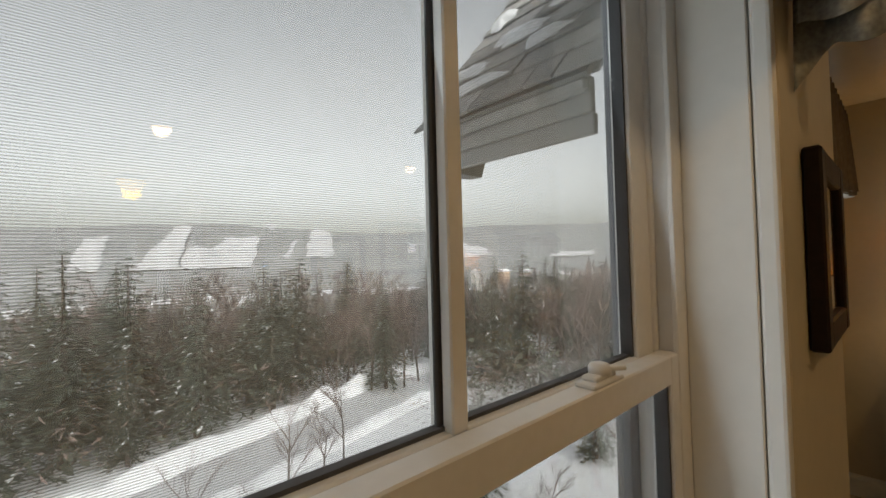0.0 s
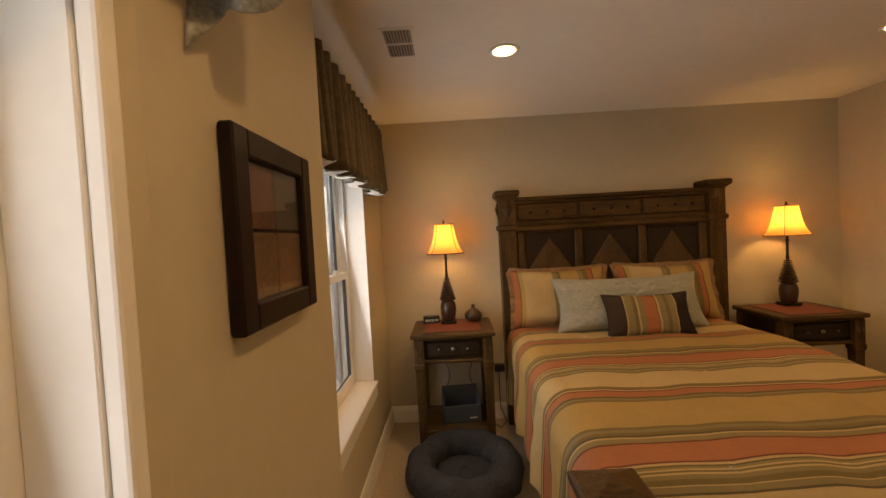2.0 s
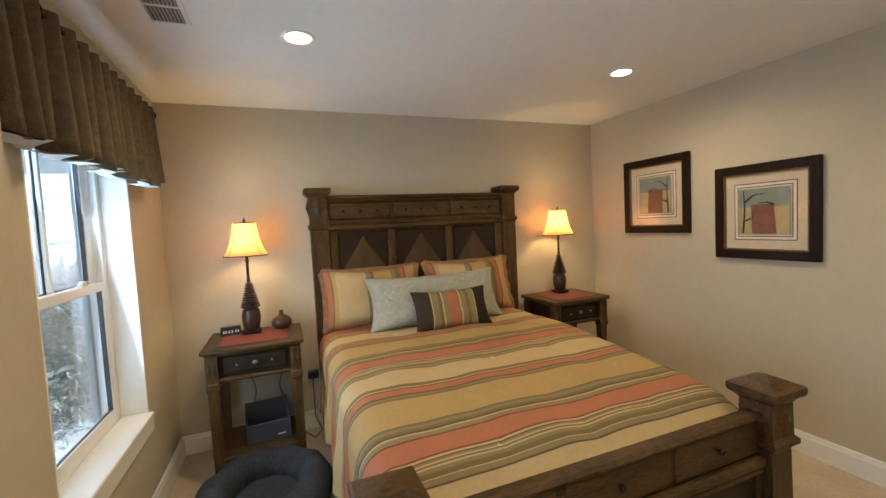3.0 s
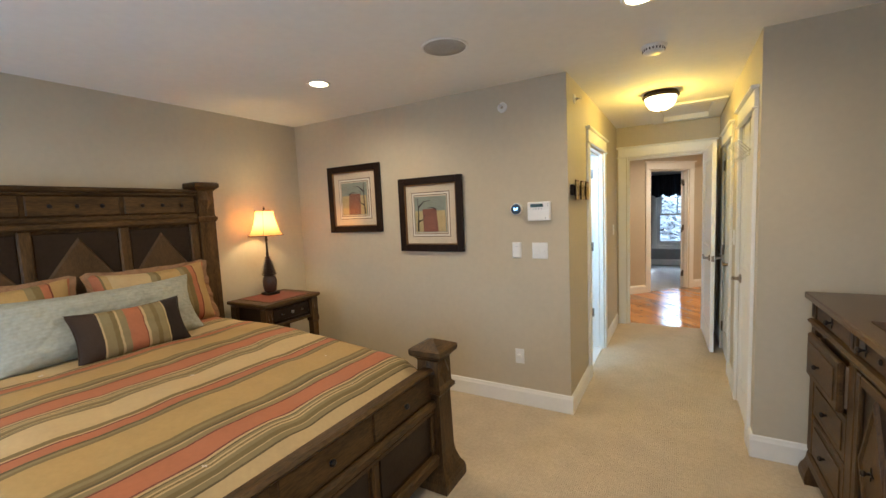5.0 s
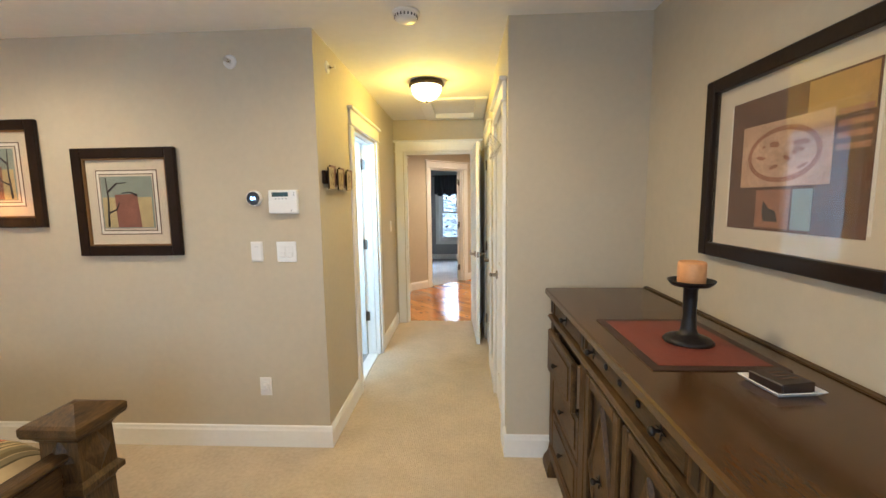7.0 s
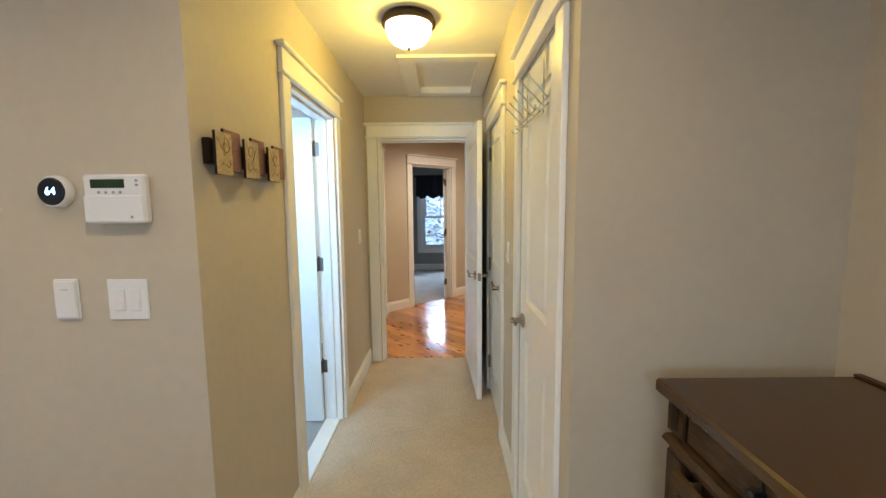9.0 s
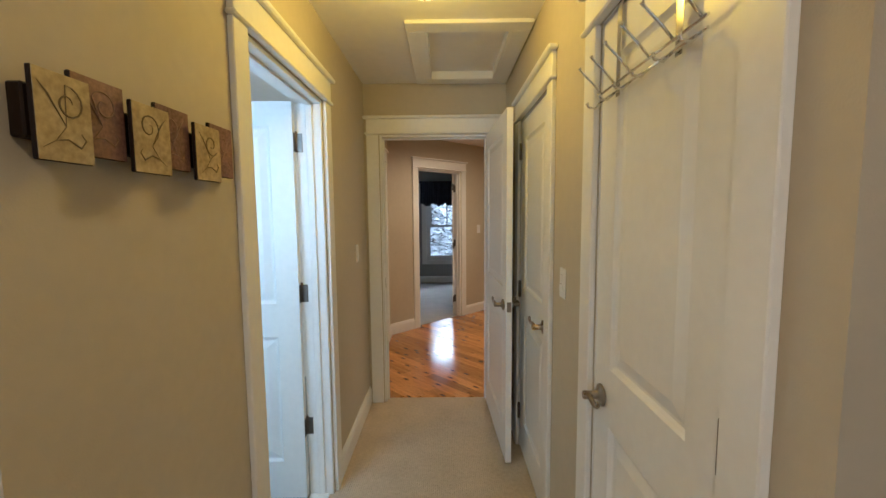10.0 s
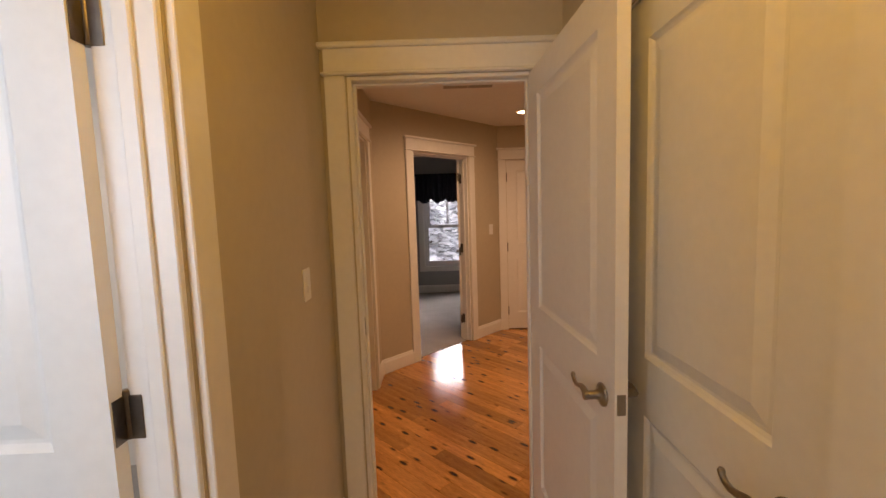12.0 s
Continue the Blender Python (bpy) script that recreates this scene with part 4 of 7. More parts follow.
def quilt(u, v):
    """Across: down one side, over the top, down the other; along: from the foot to the pillows."""
    x = 1.645 + u * 1.95
    half, drop = 0.845, 0.46
    total = 2 * half + 2 * drop
    s = v * total - total / 2
    top = 0.715 + 0.085 * smooth01((x - 1.65) / 1.4) + 0.010 * math.sin(u * 5)
    foot = smooth01((x - 1.645) / 0.16)
    a = abs(s)
    sg = 1 if s > 0 else -1
    r = 0.13
    flat = half - r
    arc = r * math.pi / 2
    if a < flat:
        y, z = a, top
    elif a < flat + arc:
        th = (a - flat) / r
        y, z = flat + r * math.sin(th), top - r * (1 - math.cos(th))
    else:
        y, z = half + 0.05 * (a - flat - arc), top - r - (a - flat - arc)
        w = smooth01((a - flat - arc) / 0.3)
        y += 0.022 * w * (math.sin(x * 19 + 1.3 * math.sin(x * 7)) + 0.5 * math.sin(x * 41))
    z -= 0.07 * (1 - foot) * (1 if a < half else 0.6)
    puff = 0.006 * abs(math.sin(math.pi * (x - 1.60) / 0.37)) ** 0.7 * abs(math.sin(math.pi * (s + 0.03) / 0.37)) ** 0.7
    lump = noise.noise(Vector((x * 3.1, s * 3.1, 0.3))) * 0.011 + noise.noise(Vector((x * 6, s * 8, 4.1))) * 0.004
    dent = 0.0
    for kx in range(6):
        for ky in range(-2, 3):
            dx, ds = x - (1.785 + kx * 0.36), s - (ky * 0.36 + (0.18 if kx % 2 else 0))
            dent += 0.006 * math.exp(-(dx * dx + ds * ds) / 0.0040)
    if a < flat + arc:
        z += puff + lump - dent
    else:
        y += puff + lump - dent
    return Vector((x, -1.52 + sg * y, max(z, 0.19))), (x + 0.005 * noise.noise(Vector((x * 2, s * 2, 7))), s)


me = uv_mesh("quilt", 190, 230, quilt, M_QUILT)
q = tagged(new("quilt", me), "striped gold, terracotta and olive quilt spread over the bed", "quilt")
q.modifiers.new("thick", "SOLIDIFY").thickness = 0.012
random.seed(5)
for kx in range(6):
    for ky in range(-2, 3):
        x, s = 1.785 + kx * 0.36, ky * 0.36 + (0.18 if kx % 2 else 0)
        if abs(s) < 0.70:
            bm = bmesh.new()
            z = 0.715 + 0.085 * smooth01((x - 1.65) / 1.4) + 0.010 * math.sin((x - 1.645) / 1.95 * 5)
            for k in range(3):
                a = random.random() * 180
                bx(bm, (-0.009, -0.0014, 0), (0.009, 0.0014, 0.003), m=Matrix.Translation((x, -1.52 + s, z - 0.008)) @ pose(0, 0, 0, random.uniform(-12, 12), random.uniform(-15, 15), a))
            part("tuft", bm, M_MATBOARD, q, "cream thread tuft")


def pillow(name, m, w, h, d, mat, label, flange=0.0, group="", quilting=0.0):
    """A stuffed pillow standing on its long edge, with stitched diamonds of the given width. Local: x across, z up, y its depth."""
    bm = bmesh.new()
    nx, nz = (150, 60) if quilting else (26, 18)
    grid = {}
    uvl = {}
    for side in (-1, 1):
        for i in range(nx + 1):
            for j in range(nz + 1):
                a, b = i / nx * 2 - 1, j / nz * 2 - 1
                edge = i in (0, nx) or j in (0, nz)
                if edge and side == 1:
                    grid[(1, i, j)] = grid[(-1, i, j)]
                    continue
                pin = 1 - 0.085 * (1 - b * b) * abs(a) ** 3, 1 - (0.17 if b > 0 else 0.10) * (1 - a * a) * abs(b) ** 3
                t = max(0.0, (1 - abs(a) ** 3.2)) ** 0.55 * max(0.0, (1 - abs(b) ** 3.0)) ** 0.55
                wr = 0.22 * noise.noise(Vector((a * 2.2 + side, b * 2.2, w * 7))) + 0.11 * noise.noise(Vector((a * 5 + b * 3, b * 6 - a * 3, w * 3 + side)))
                y = side * d / 2 * t * (1 + wr)
                if quilting:
                    p, q = (a * w + b * h) / 2 / quilting, (a * w - b * h) / 2 / quilting
                    y += side * 0.006 * min(1, t * 2) * (abs(math.sin(math.pi * p) * math.sin(math.pi * q)) ** 0.5 - 0.7)
                grid[(side, i, j)] = bm.verts.new((a * w / 2 * pin[0], y, h / 2 + b * h / 2 * pin[1]))
                uvl[grid[(side, i, j)]] = (i / nx, j / nz)
    lay = bm.loops.layers.uv.new("cloth")
    for side in (-1, 1):
        for i in range(nx):
            for j in range(nz):
                vs = [grid[(side, i, j)], grid[(side, i + 1, j)], grid[(side, i + 1, j + 1)], grid[(side, i, j + 1)]]
                f = bm.faces.new(vs if side == -1 else vs[::-1])
                f.smooth = True
                for lp in f.loops:
                    lp[lay].uv = uvl[lp.vert]
    ob = tagged(new(name, mesh_of(name, bm, mat, True)), label, "pillow", group)
    ob.matrix_world = m
    bm = bmesh.new()
    n = 60
    rim = []
    for k in range(n):
        th = 2 * math.pi * k / n
        ca, sa = math.cos(th), math.sin(th)
        q = max(abs(ca), abs(sa))
        a, b = ca / q, sa / q
        pin = 1 - 0.085 * (1 - b * b) * abs(a) ** 3, 1 - (0.17 if b > 0 else 0.10) * (1 - a * a) * abs(b) ** 3
        rim.append((a * w / 2 * pin[0], 0, h / 2 + b * h / 2 * pin[1]))
    fl = flange or 0.004
    loop = []
    for k, p in enumerate(rim):
        c = Vector((p[0], 0, p[2] - h / 2)).normalized()
        wv = 0.012 * math.sin(k * 1.7) if flange else 0
        loop.append([bm.verts.new(Vector(p) - c * 0.004 + Vector((0, s * 0.004, 0))) for s in (-1, 1)] + [bm.verts.new(Vector(p) + c * fl + Vector((0, s * 0.002 + wv, 0))) for s in (1, -1)])
    for k in range(n):
        p, q2 = loop[k], loop[(k + 1) % n]
        for i in range(4):
            bm.faces.new((p[i], p[(i + 1) % 4], q2[(i + 1) % 4], q2[i]))
    part("piping", bm, M_SHAMEDGE if flange else mat, ob)
    return ob


M_SHAMEDGE = material("brown_flange", (0.30, 0.175, 0.085), 0.8, var=0.3, scale=25, bump=0.3, bump_scale=200)
pillow("pillow_sham", pose(3.52, -1.09, 0.79, -17, 0, -90), 0.74, 0.46, 0.22, M_SHAM, "striped pillow sham with a brown flange against the headboard", 0.035, "pillow shams")
pillow("pillow_sham", pose(3.52, -1.90, 0.79, -17, 0, -90), 0.74, 0.46, 0.22, M_SHAM, "striped pillow sham with a brown flange against the headboard", 0.035, "pillow shams")
pillow("long_pillow", pose(3.335, -1.535, 0.785, -24, 0, -90), 1.06, 0.41, 0.21, M_GREYSILK, "long sage-grey silk pillow with a fine quilted weave", quilting=0.062)
pillow("accent_pillow", pose(3.165, -1.585, 0.775, -26, 0, -92), 0.58, 0.31, 0.15, M_ACCENT, "small lumbar pillow with dark ends and striped middle")


# ---------- night stands and what stands on them ----------
def night_stand(label):
    ob = thing("night_stand", (0, 0, 0), label, "night stand", "night stands")
    w, d, h = 0.585, 0.50, 0.85
    simple(ob, "top", (-d / 2, -w / 2, h - 0.030), (d / 2, w / 2, h), M_WOODY, 0.008)
    simple(ob, "top_moulding", (-d / 2 + 0.02, -w / 2 + 0.02, h - 0.046), (d / 2 - 0.02, w / 2 - 0.02, h - 0.0305), M_WOODY, 0.006)
    simple(ob, "apron", (-d / 2 + 0.062, -w / 2 + 0.055, h - 0.19), (d / 2 - 0.05, w / 2 - 0.055, h - 0.046), M_WOODDARK, 0.003)
    simple(ob, "apron_rail", (-d / 2 + 0.040, -w / 2 + 0.055, h - 0.215), (d / 2 - 0.05, w / 2 - 0.055, h - 0.190), M_WOODY, 0.008)
    dr = simple(ob, "drawer", (-d / 2 + 0.046, -w / 2 + 0.11, h - 0.165), (-d / 2 + 0.063, w / 2 - 0.11, h - 0.066), M_WOODDARK, 0.006, "near-black drawer front")
    for k, s in ((-0.10, 0.8), (0, 1.4), (0.10, 0.8)):
        bm = bmesh.new()
        lathe(bm, [(0.005 * s, 0), (0.006 * s, 0.007), (0.011 * s, 0.012), (0.010 * s, 0.018), (0.003, 0.022)], 12, m=Matrix.Translation((-d / 2 + 0.046, k, h - 0.115)) @ pose(0, 0, 0, 0, -90, 0))
        part("knob", bm, M_NICKEL, dr, "small worn metal knob")
    for sx in (-1, 1):
        for sy in (-1, 1):
            bm = bmesh.new()
            c = Vector((sx * (d / 2 - 0.055), sy * (w / 2 - 0.055), 0))
            square_lathe(bm, [(0.032, 0), (0.032, 0.05), (0.026, 0.07), (0.030, h - 0.26), (0.037, h - 0.245), (0.037, h - 0.215), (0.033, h - 0.205), (0.033, h - 0.046)], c)
            n = Vector((sx, 0, 0))
            o = c + n * 0.033 + Vector((0, 0, h - 0.125))
            for k in (-1, 1):
                ring = [bm.verts.new(o + Vector((0, k * 0.0145 + a * 0.013, b * 0.045))) for a, b in ((1, 0), (0, 1), (-1, 0), (0, -1))]
                tip = bm.verts.new(o + n * 0.010 + Vector((0, k * 0.0145, 0)))
                for i in range(4):
                    bm.faces.new((ring[i], ring[(i + 1) % 4], tip))
            part("leg", bm, M_WOODV, ob)
    simple(ob, "shelf", (-d / 2 + 0.03, -w / 2 + 0.03, 0.145), (d / 2 - 0.03, w / 2 - 0.03, 0.170), M_WOODY, 0.006)
    simple(ob, "shelf_rail", (-d / 2 + 0.035, -w / 2 + 0.085, 0.105), (-d / 2 + 0.055, w / 2 - 0.085, 0.1445), M_WOODY, 0.005)
    return ob


NS1, NS2 = (3.475, -0.265), (3.475, -2.765)
stand = night_stand("dark-stained wooden night stand with a drawer and a low shelf")
stand.matrix_world = Matrix.Translation((*NS1, 0))
copy_thing(stand, Matrix.Translation((*NS2, 0)))


def leather_mat(name, a, b, z, label, edge=0.025, group=""):
    ob = thing(name, ((a[0] + b[0]) / 2, (a[1] + b[1]) / 2, z), label, "mat", group)
    hx, hy = abs(b[0] - a[0]) / 2, abs(b[1] - a[1]) / 2
    simple(ob, "border", (-hx, -hy, 0.0), (hx, hy, 0.003), M_REDEDGE, 0.001, "dark brown leather border")
    simple(ob, "field", (-hx + edge, -hy + edge, 0.003), (hx - edge, hy - edge, 0.0042), M_RED, 0.0004, "red leather field")
    return ob


leather_mat("table_mat", (3.27, -0.055), (3.69, -0.475), 0.85, "red leather mat on the night stand", 0.012, "night stand mats")
leather_mat("table_mat", (3.27, -2.56), (3.69, -2.97), 0.85, "red leather mat on the night stand", 0.012, "night stand mats")


def table_lamp(label):
    ob = thing("table_lamp", (0, 0, 0), label, "table lamp", "table lamps")
    simple(ob, "foot", (-0.058, -0.058, 0), (0.058, 0.058, 0.020), M_WOODDARK, 0.005)
    bm = bmesh.new()
    lathe(bm, [(0.042, 0.020), (0.050, 0.03), (0.060, 0.085), (0.061, 0.12), (0.054, 0.152), (0.046, 0.165), (0.040, 0.168)], 20)
    part("urn", bm, M_CERAMIC, ob, "brown ceramic urn")
    bm = bmesh.new()
    rows = 11
    for r in range(rows):
        z = 0.17 + r * 0.0165
        rad = 0.062 - 0.042 * r / rows
        k = 11
        for i in range(k):
            a = 2 * math.pi * (i + 0.5 * (r % 2)) / k
            m = Matrix.Translation((0, 0, z)) @ Matrix.Rotation(a, 4, "Z") @ Matrix.Translation((rad * 0.55, 0, 0)) @ pose(0, 0, 0, 0, -24, 0)
            bx(bm, (-rad * 0.5, -0.010, -0.0035), (rad * 0.52, 0.010, 0.0035), 0.003, m=m)
    lathe(bm, [(0.022, 0.165), (0.018, 0.25), (0.010, 0.36)], 10)
    part("pine_cone", bm, M_CERAMIC, ob, "carved brown pine cone body")
    bm = bmesh.new()
    lathe(bm, [(0.010, 0.35), (0.013, 0.36), (0.0095, 0.375), (0.0085, 0.48), (0.013, 0.487), (0.013, 0.497), (0.008, 0.505), (0.011, 0.515), (0.006, 0.525), (0.005, 0.76)], 12)
    part("stem", bm, M_BRONZE, ob, "dark bronze stem")
    bm = bmesh.new()
    seg, prof = 24, [(0.138, 0.530), (0.116, 0.562), (0.096, 0.612), (0.080, 0.678), (0.070, 0.750)]

    def ring(r, z):
        return [bm.verts.new((r * math.cos(t) * (1.0 + 0.05 * abs(math.sin(2 * t))), r * math.sin(t) * (1.0 + 0.05 * abs(math.sin(2 * t))), z)) for t in [2 * math.pi * i / seg for i in range(seg)]]
    rs = [ring(r, z) for r, z in prof]
    for p, q in zip(rs, rs[1:]):
        for i in range(seg):
            bm.faces.new((p[i], p[(i + 1) % seg], q[(i + 1) % seg], q[i])).smooth = True
    sh = part("shade", bm, M_SHADE, ob, "glowing cream bell shade with dark trim")
    bm = bmesh.new()
    for r, z in ((0.139, 0.530), (0.071, 0.750)):
        pts = [(r * math.cos(t) * (1.0 + 0.05 * abs(math.sin(2 * t))), r * math.sin(t) * (1.0 + 0.05 * abs(math.sin(2 * t))), z) for t in [2 * math.pi * i / seg for i in range(seg + 1)]]
        tube(bm, pts, 0.0038, 6)
    for k in range(4):
        t = math.pi / 4 + k * math.pi / 2
        tube(bm, [(1.052 * r * math.cos(t), 1.052 * r * math.sin(t), z) for r, z in prof], 0.0022, 5)
    part("trim", bm, M_BROWNTRIM, sh, "dark brown braid trim")
    bm = bmesh.new()
    lathe(bm, [(0.004, 0.755), (0.010, 0.762), (0.010, 0.770), (0.004, 0.778), (0.006, 0.785)], 10)
    for k in range(3):
        t = 2 * math.pi * k / 3
        tube(bm, [(0, 0, 0.757), (0.068 * math.cos(t), 0.068 * math.sin(t), 0.750)], 0.0016, 5)
    part("finial", bm, M_BRONZE, ob)
    bm = bmesh.new()
    lathe(bm, [(0.012, 0.575), (0.014, 0.60), (0.028, 0.64), (0.030, 0.665), (0.02, 0.69), (0.006, 0.70)], 16)
    bulb = part("bulb", bm, M_BULB, ob, "lit bulb")
    bulb.visible_shadow = False
    return ob


M_BROWNTRIM = material("brown_braid", (0.085, 0.040, 0.022), 0.7, var=0.2)
M_BULB = glow("lit_bulb", (1.0, 0.70, 0.40), 3)
lp = table_lamp("pine-cone table lamp with a lit cream bell shade")
lp.matrix_world = Matrix.Translation((*TABLE_LAMPS[0], 0.8545))
copy_thing(lp, Matrix.Translation((*TABLE_LAMPS[1], 0.8545)))

ck = thing("clock", pose(3.60, -0.105, 0.8545, 0, 0, 8), "small black digital alarm clock on the night stand", "clock")
simple(ck, "case", (-0.025, -0.062, 0), (0.025, 0.062, 0.055), M_BLACK, 0.004)
bm = bmesh.new()
for k, y in enumerate((-0.045, -0.030, -0.008, 0.010, 0.028, 0.043)):
    bx(bm, (-0.0262, y - 0.005, 0.012), (-0.0252, y + 0.005, 0.030))
part("display", bm, material("pale_digits", (0.55, 0.62, 0.52), 0.5), ck, "pale unreadable digits")
vz = bmesh.new()
lathe(vz, [(0.035, 0), (0.052, 0.006), (0.066, 0.025), (0.070, 0.042), (0.062, 0.066), (0.040, 0.084), (0.020, 0.095), (0.013, 0.105), (0.013, 0.122), (0.016, 0.126), (0.010, 0.127)], 28, (0, 0, 0))
vase = tagged(new("diffuser", mesh_of("diffuser", vz, M_CERAMIC, True)), "squat brown wood-grain aroma diffuser with a short neck", "diffuser")
vase.matrix_world = Matrix.Translation((3.60, -0.43, 0.8545))
bn = thing("storage_box", pose(3.47, -0.30, 0.17, 0, 0, 5), "slate grey open storage box on the low shelf", "box")
bm = bmesh.new()
for a, b in (((-0.11, -0.135, 0), (0.11, 0.135, 0.008)), ((-0.11, -0.135, 0), (-0.10, 0.135, 0.125)), ((0.10, -0.135, 0), (0.11, 0.135, 0.20)), ((-0.11, -0.135, 0), (0.11, -0.125, 0.16)), ((-0.11, 0.125, 0), (0.11, 0.135, 0.16))):
    bx(bm, a, b, 0.002)
part("body", bm, M_BINGREY, bn)
simple(bn, "label_bar", (-0.1115, -0.10, 0.03), (-0.1105, -0.05, 0.038), M_MATLIGHT, 0, "pale printed bar")
bm = bmesh.new()
for y0, sgn in ((-0.20, 1), (-0.40, -1)):
    tube(bm, [(3.77, y0 + 0.02 * sgn * math.sin(k * 0.9), 0.62 - k * 0.045) for k in range(12)], 0.003, 6)
tube(bm, [(3.77, -0.40, 0.12), (3.77, -0.45, 0.04), (3.70, -0.55, 0.012), (3.60, -0.60, 0.010), (3.70, -0.66, 0.010), (3.77, -0.62, 0.10), (3.775, -0.62, 0.40)], 0.004, 6)
tagged(new("power_cord", mesh_of("power_cord", bm, M_BLACK, True)), "thin dark power cords hanging behind the night stand", "cord")
bm = bmesh.new()
bx(bm, (3.735, -0.665, 0.40), (3.789, -0.585, 0.455), 0.006)
tagged(new("plug_adapter", mesh_of("plug_adapter", bm, M_BLACK)), "black plug adapter in the wall outlet", "adapter")


def dog_bed():
    ob = thing("dog_bed", (2.92, -0.295, 0), "round charcoal plush dog bed on the carpet", "pet bed")
    bm = bmesh.new()
    nu, nv = 64, 16
    R, r = 0.265, 0.095
    rows = []
    for i in range(nu):
        a = 2 * math.pi * i / nu
        row = []
        dip = 0.80 + 0.2 * smooth01(abs(math.sin((a - 3.4) / 2)) * 1.4)
        for j in range(nv):
            b = 2 * math.pi * j / nv
            lump = 1 + 0.10 * math.sin(a * 11 + math.sin(b)) * 0.5 + 0.09 * noise.noise(Vector((math.cos(a) * 3, math.sin(a) * 3, b)))
            rr = r * lump
            row.append(bm.verts.new(((R + rr * math.cos(b)) * math.cos(a) * 1.06, (R + rr * math.cos(b)) * math.sin(a), max(0.0, 0.095 + rr * 1.05 * dip * math.sin(b)))))
        rows.append(row)
    for i in range(nu):
        for j in range(nv):
            bm.faces.new((rows[i][j], rows[(i + 1) % nu][j], rows[(i + 1) % nu][(j + 1) % nv], rows[i][(j + 1) % nv])).smooth = True
    part("bolster", bm, M_GREYPLUSH, ob, "puffy rolled rim")
    bm = bmesh.new()
    rings = []
    for k in range(9):
        rad = 0.24 * (1 - k / 8)
        rings.append([bm.verts.new((rad * math.cos(2 * math.pi * i / 40) * 1.06, rad * math.sin(2 * math.pi * i / 40), 0.055 + 0.045 * (1 - (rad / 0.24) ** 2) + 0.008 * noise.noise(Vector((rad * 14, i * 0.5, 2))))) for i in range(40)])
    for p, q in zip(rings, rings[1:]):
        for i in range(40):
            try:
                bm.faces.new((p[i], p[(i + 1) % 40], q[(i + 1) % 40], q[i])).smooth = True
            except ValueError:
                pass
    part("cushion", bm, M_GREYPLUSH, ob, "soft round cushion")


dog_bed()


# ---------- pictures ----------
def picture(name, m, w, h, fw, label, group, art, lip=True, mats=((0.0, M_MATBOARD),), depth=0.03, glazed=True):
    """A framed picture. Local: x across, z up, y out of the wall, origin at its middle on the wall. art(part adder) fills the middle."""
    ob = thing(name, m, label, "picture", group)
    for nm, a, b in (("frame_side", (-w / 2, 0.002, -h / 2), (-w / 2 + fw, depth, h / 2)), ("frame_side", (w / 2 - fw, 0.002, -h / 2), (w / 2, depth, h / 2)),
                     ("frame_rail", (-w / 2 + fw, 0.002, h / 2 - fw), (w / 2 - fw, depth - 0.0005, h / 2)), ("frame_rail", (-w / 2 + fw, 0.002, -h / 2), (w / 2 - fw, depth - 0.0005, -h / 2 + fw))):
        simple(ob, nm, a, b, M_BLACKFRAME, 0.004)
    iw, ih = w / 2 - fw, h / 2 - fw
    if lip:
        t = 0.010
        bm = bmesh.new()
        for a, b in (((-iw, 0.004, -ih), (-iw + t, depth - 0.008, ih)), ((iw - t, 0.004, -ih), (iw, depth - 0.008, ih)), ((-iw + t, 0.004, ih - t), (iw - t, depth - 0.008, ih)), ((-iw + t, 0.004, -ih), (iw - t, depth - 0.008, -ih + t))):
            bx(bm, a, b, 0.002)
        part("gilt_lip", bm, M_GOLDLINE, ob, "dull gold inner lip")
    y = 0.006
    for inset, mat in mats:
        simple(ob, "mat_board", (-iw + inset, y - 0.002, -ih + inset), (iw - inset, y, ih - inset), mat, 0)
        y += 0.0012
    art(ob, y)
    if glazed:
        g = simple(ob, "glass", (-iw, depth - 0.012, -ih), (iw, depth - 0.010, ih), M_PICGLASS, 0)
        g.visible_shadow = False
    return ob


def flat(ob, name, shape, y, mat, th=0.0012):
    """A flat painted shape from its outline (x, z)."""
    bm = bmesh.new()
    f = [bm.verts.new((x, y, z)) for x, z in shape]
    b = [bm.verts.new((x, y - th, z)) for x, z in shape]
    bm.faces.new(f)
    n = len(shape)
    for i in range(n):
        bm.faces.new((f[i], b[i], b[(i + 1) % n], f[(i + 1) % n]))
    return part(name, bm, mat, ob)


def rect(x0, x1, z0, z1):
    return [(x0, z0), (x1, z0), (x1, z1), (x0, z1)]


A_TEAL = material("art_grey_teal", (0.27, 0.31, 0.27), 0.8, var=0.2, scale=18)
A_RUST = material("art_rust", (0.25, 0.105, 0.07), 0.8, var=0.3, scale=18)
A_SAND = material("art_sand", (0.50, 0.40, 0.20), 0.8, var=0.2, scale=18)
A_INK = material("art_ink", (0.055, 0.045, 0.045), 0.8, var=0.2)
A_BROWN = material("art_dark_brown", (0.13, 0.065, 0.045), 0.8, var=0.45, scale=14)
A_GOLD = material("art_ochre", (0.42, 0.25, 0.085), 0.8, var=0.3, scale=16)
A_BISQUE = material("art_bisque", (0.55, 0.36, 0.24), 0.8, var=0.35, scale=14)
A_ROSE = material("art_rose_brown", (0.34, 0.16, 0.10), 0.8, var=0.35, scale=16)
A_SLATE = material("art_slate", (0.10, 0.085, 0.070), 0.6, var=0.5, scale=9)
A_STONE = material("art_stone", (0.19, 0.11, 0.065), 0.6, var=0.55, scale=9)
A_STONE2 = material("art_red_stone", (0.15, 0.062, 0.045), 0.6, var=0.5, scale=9)


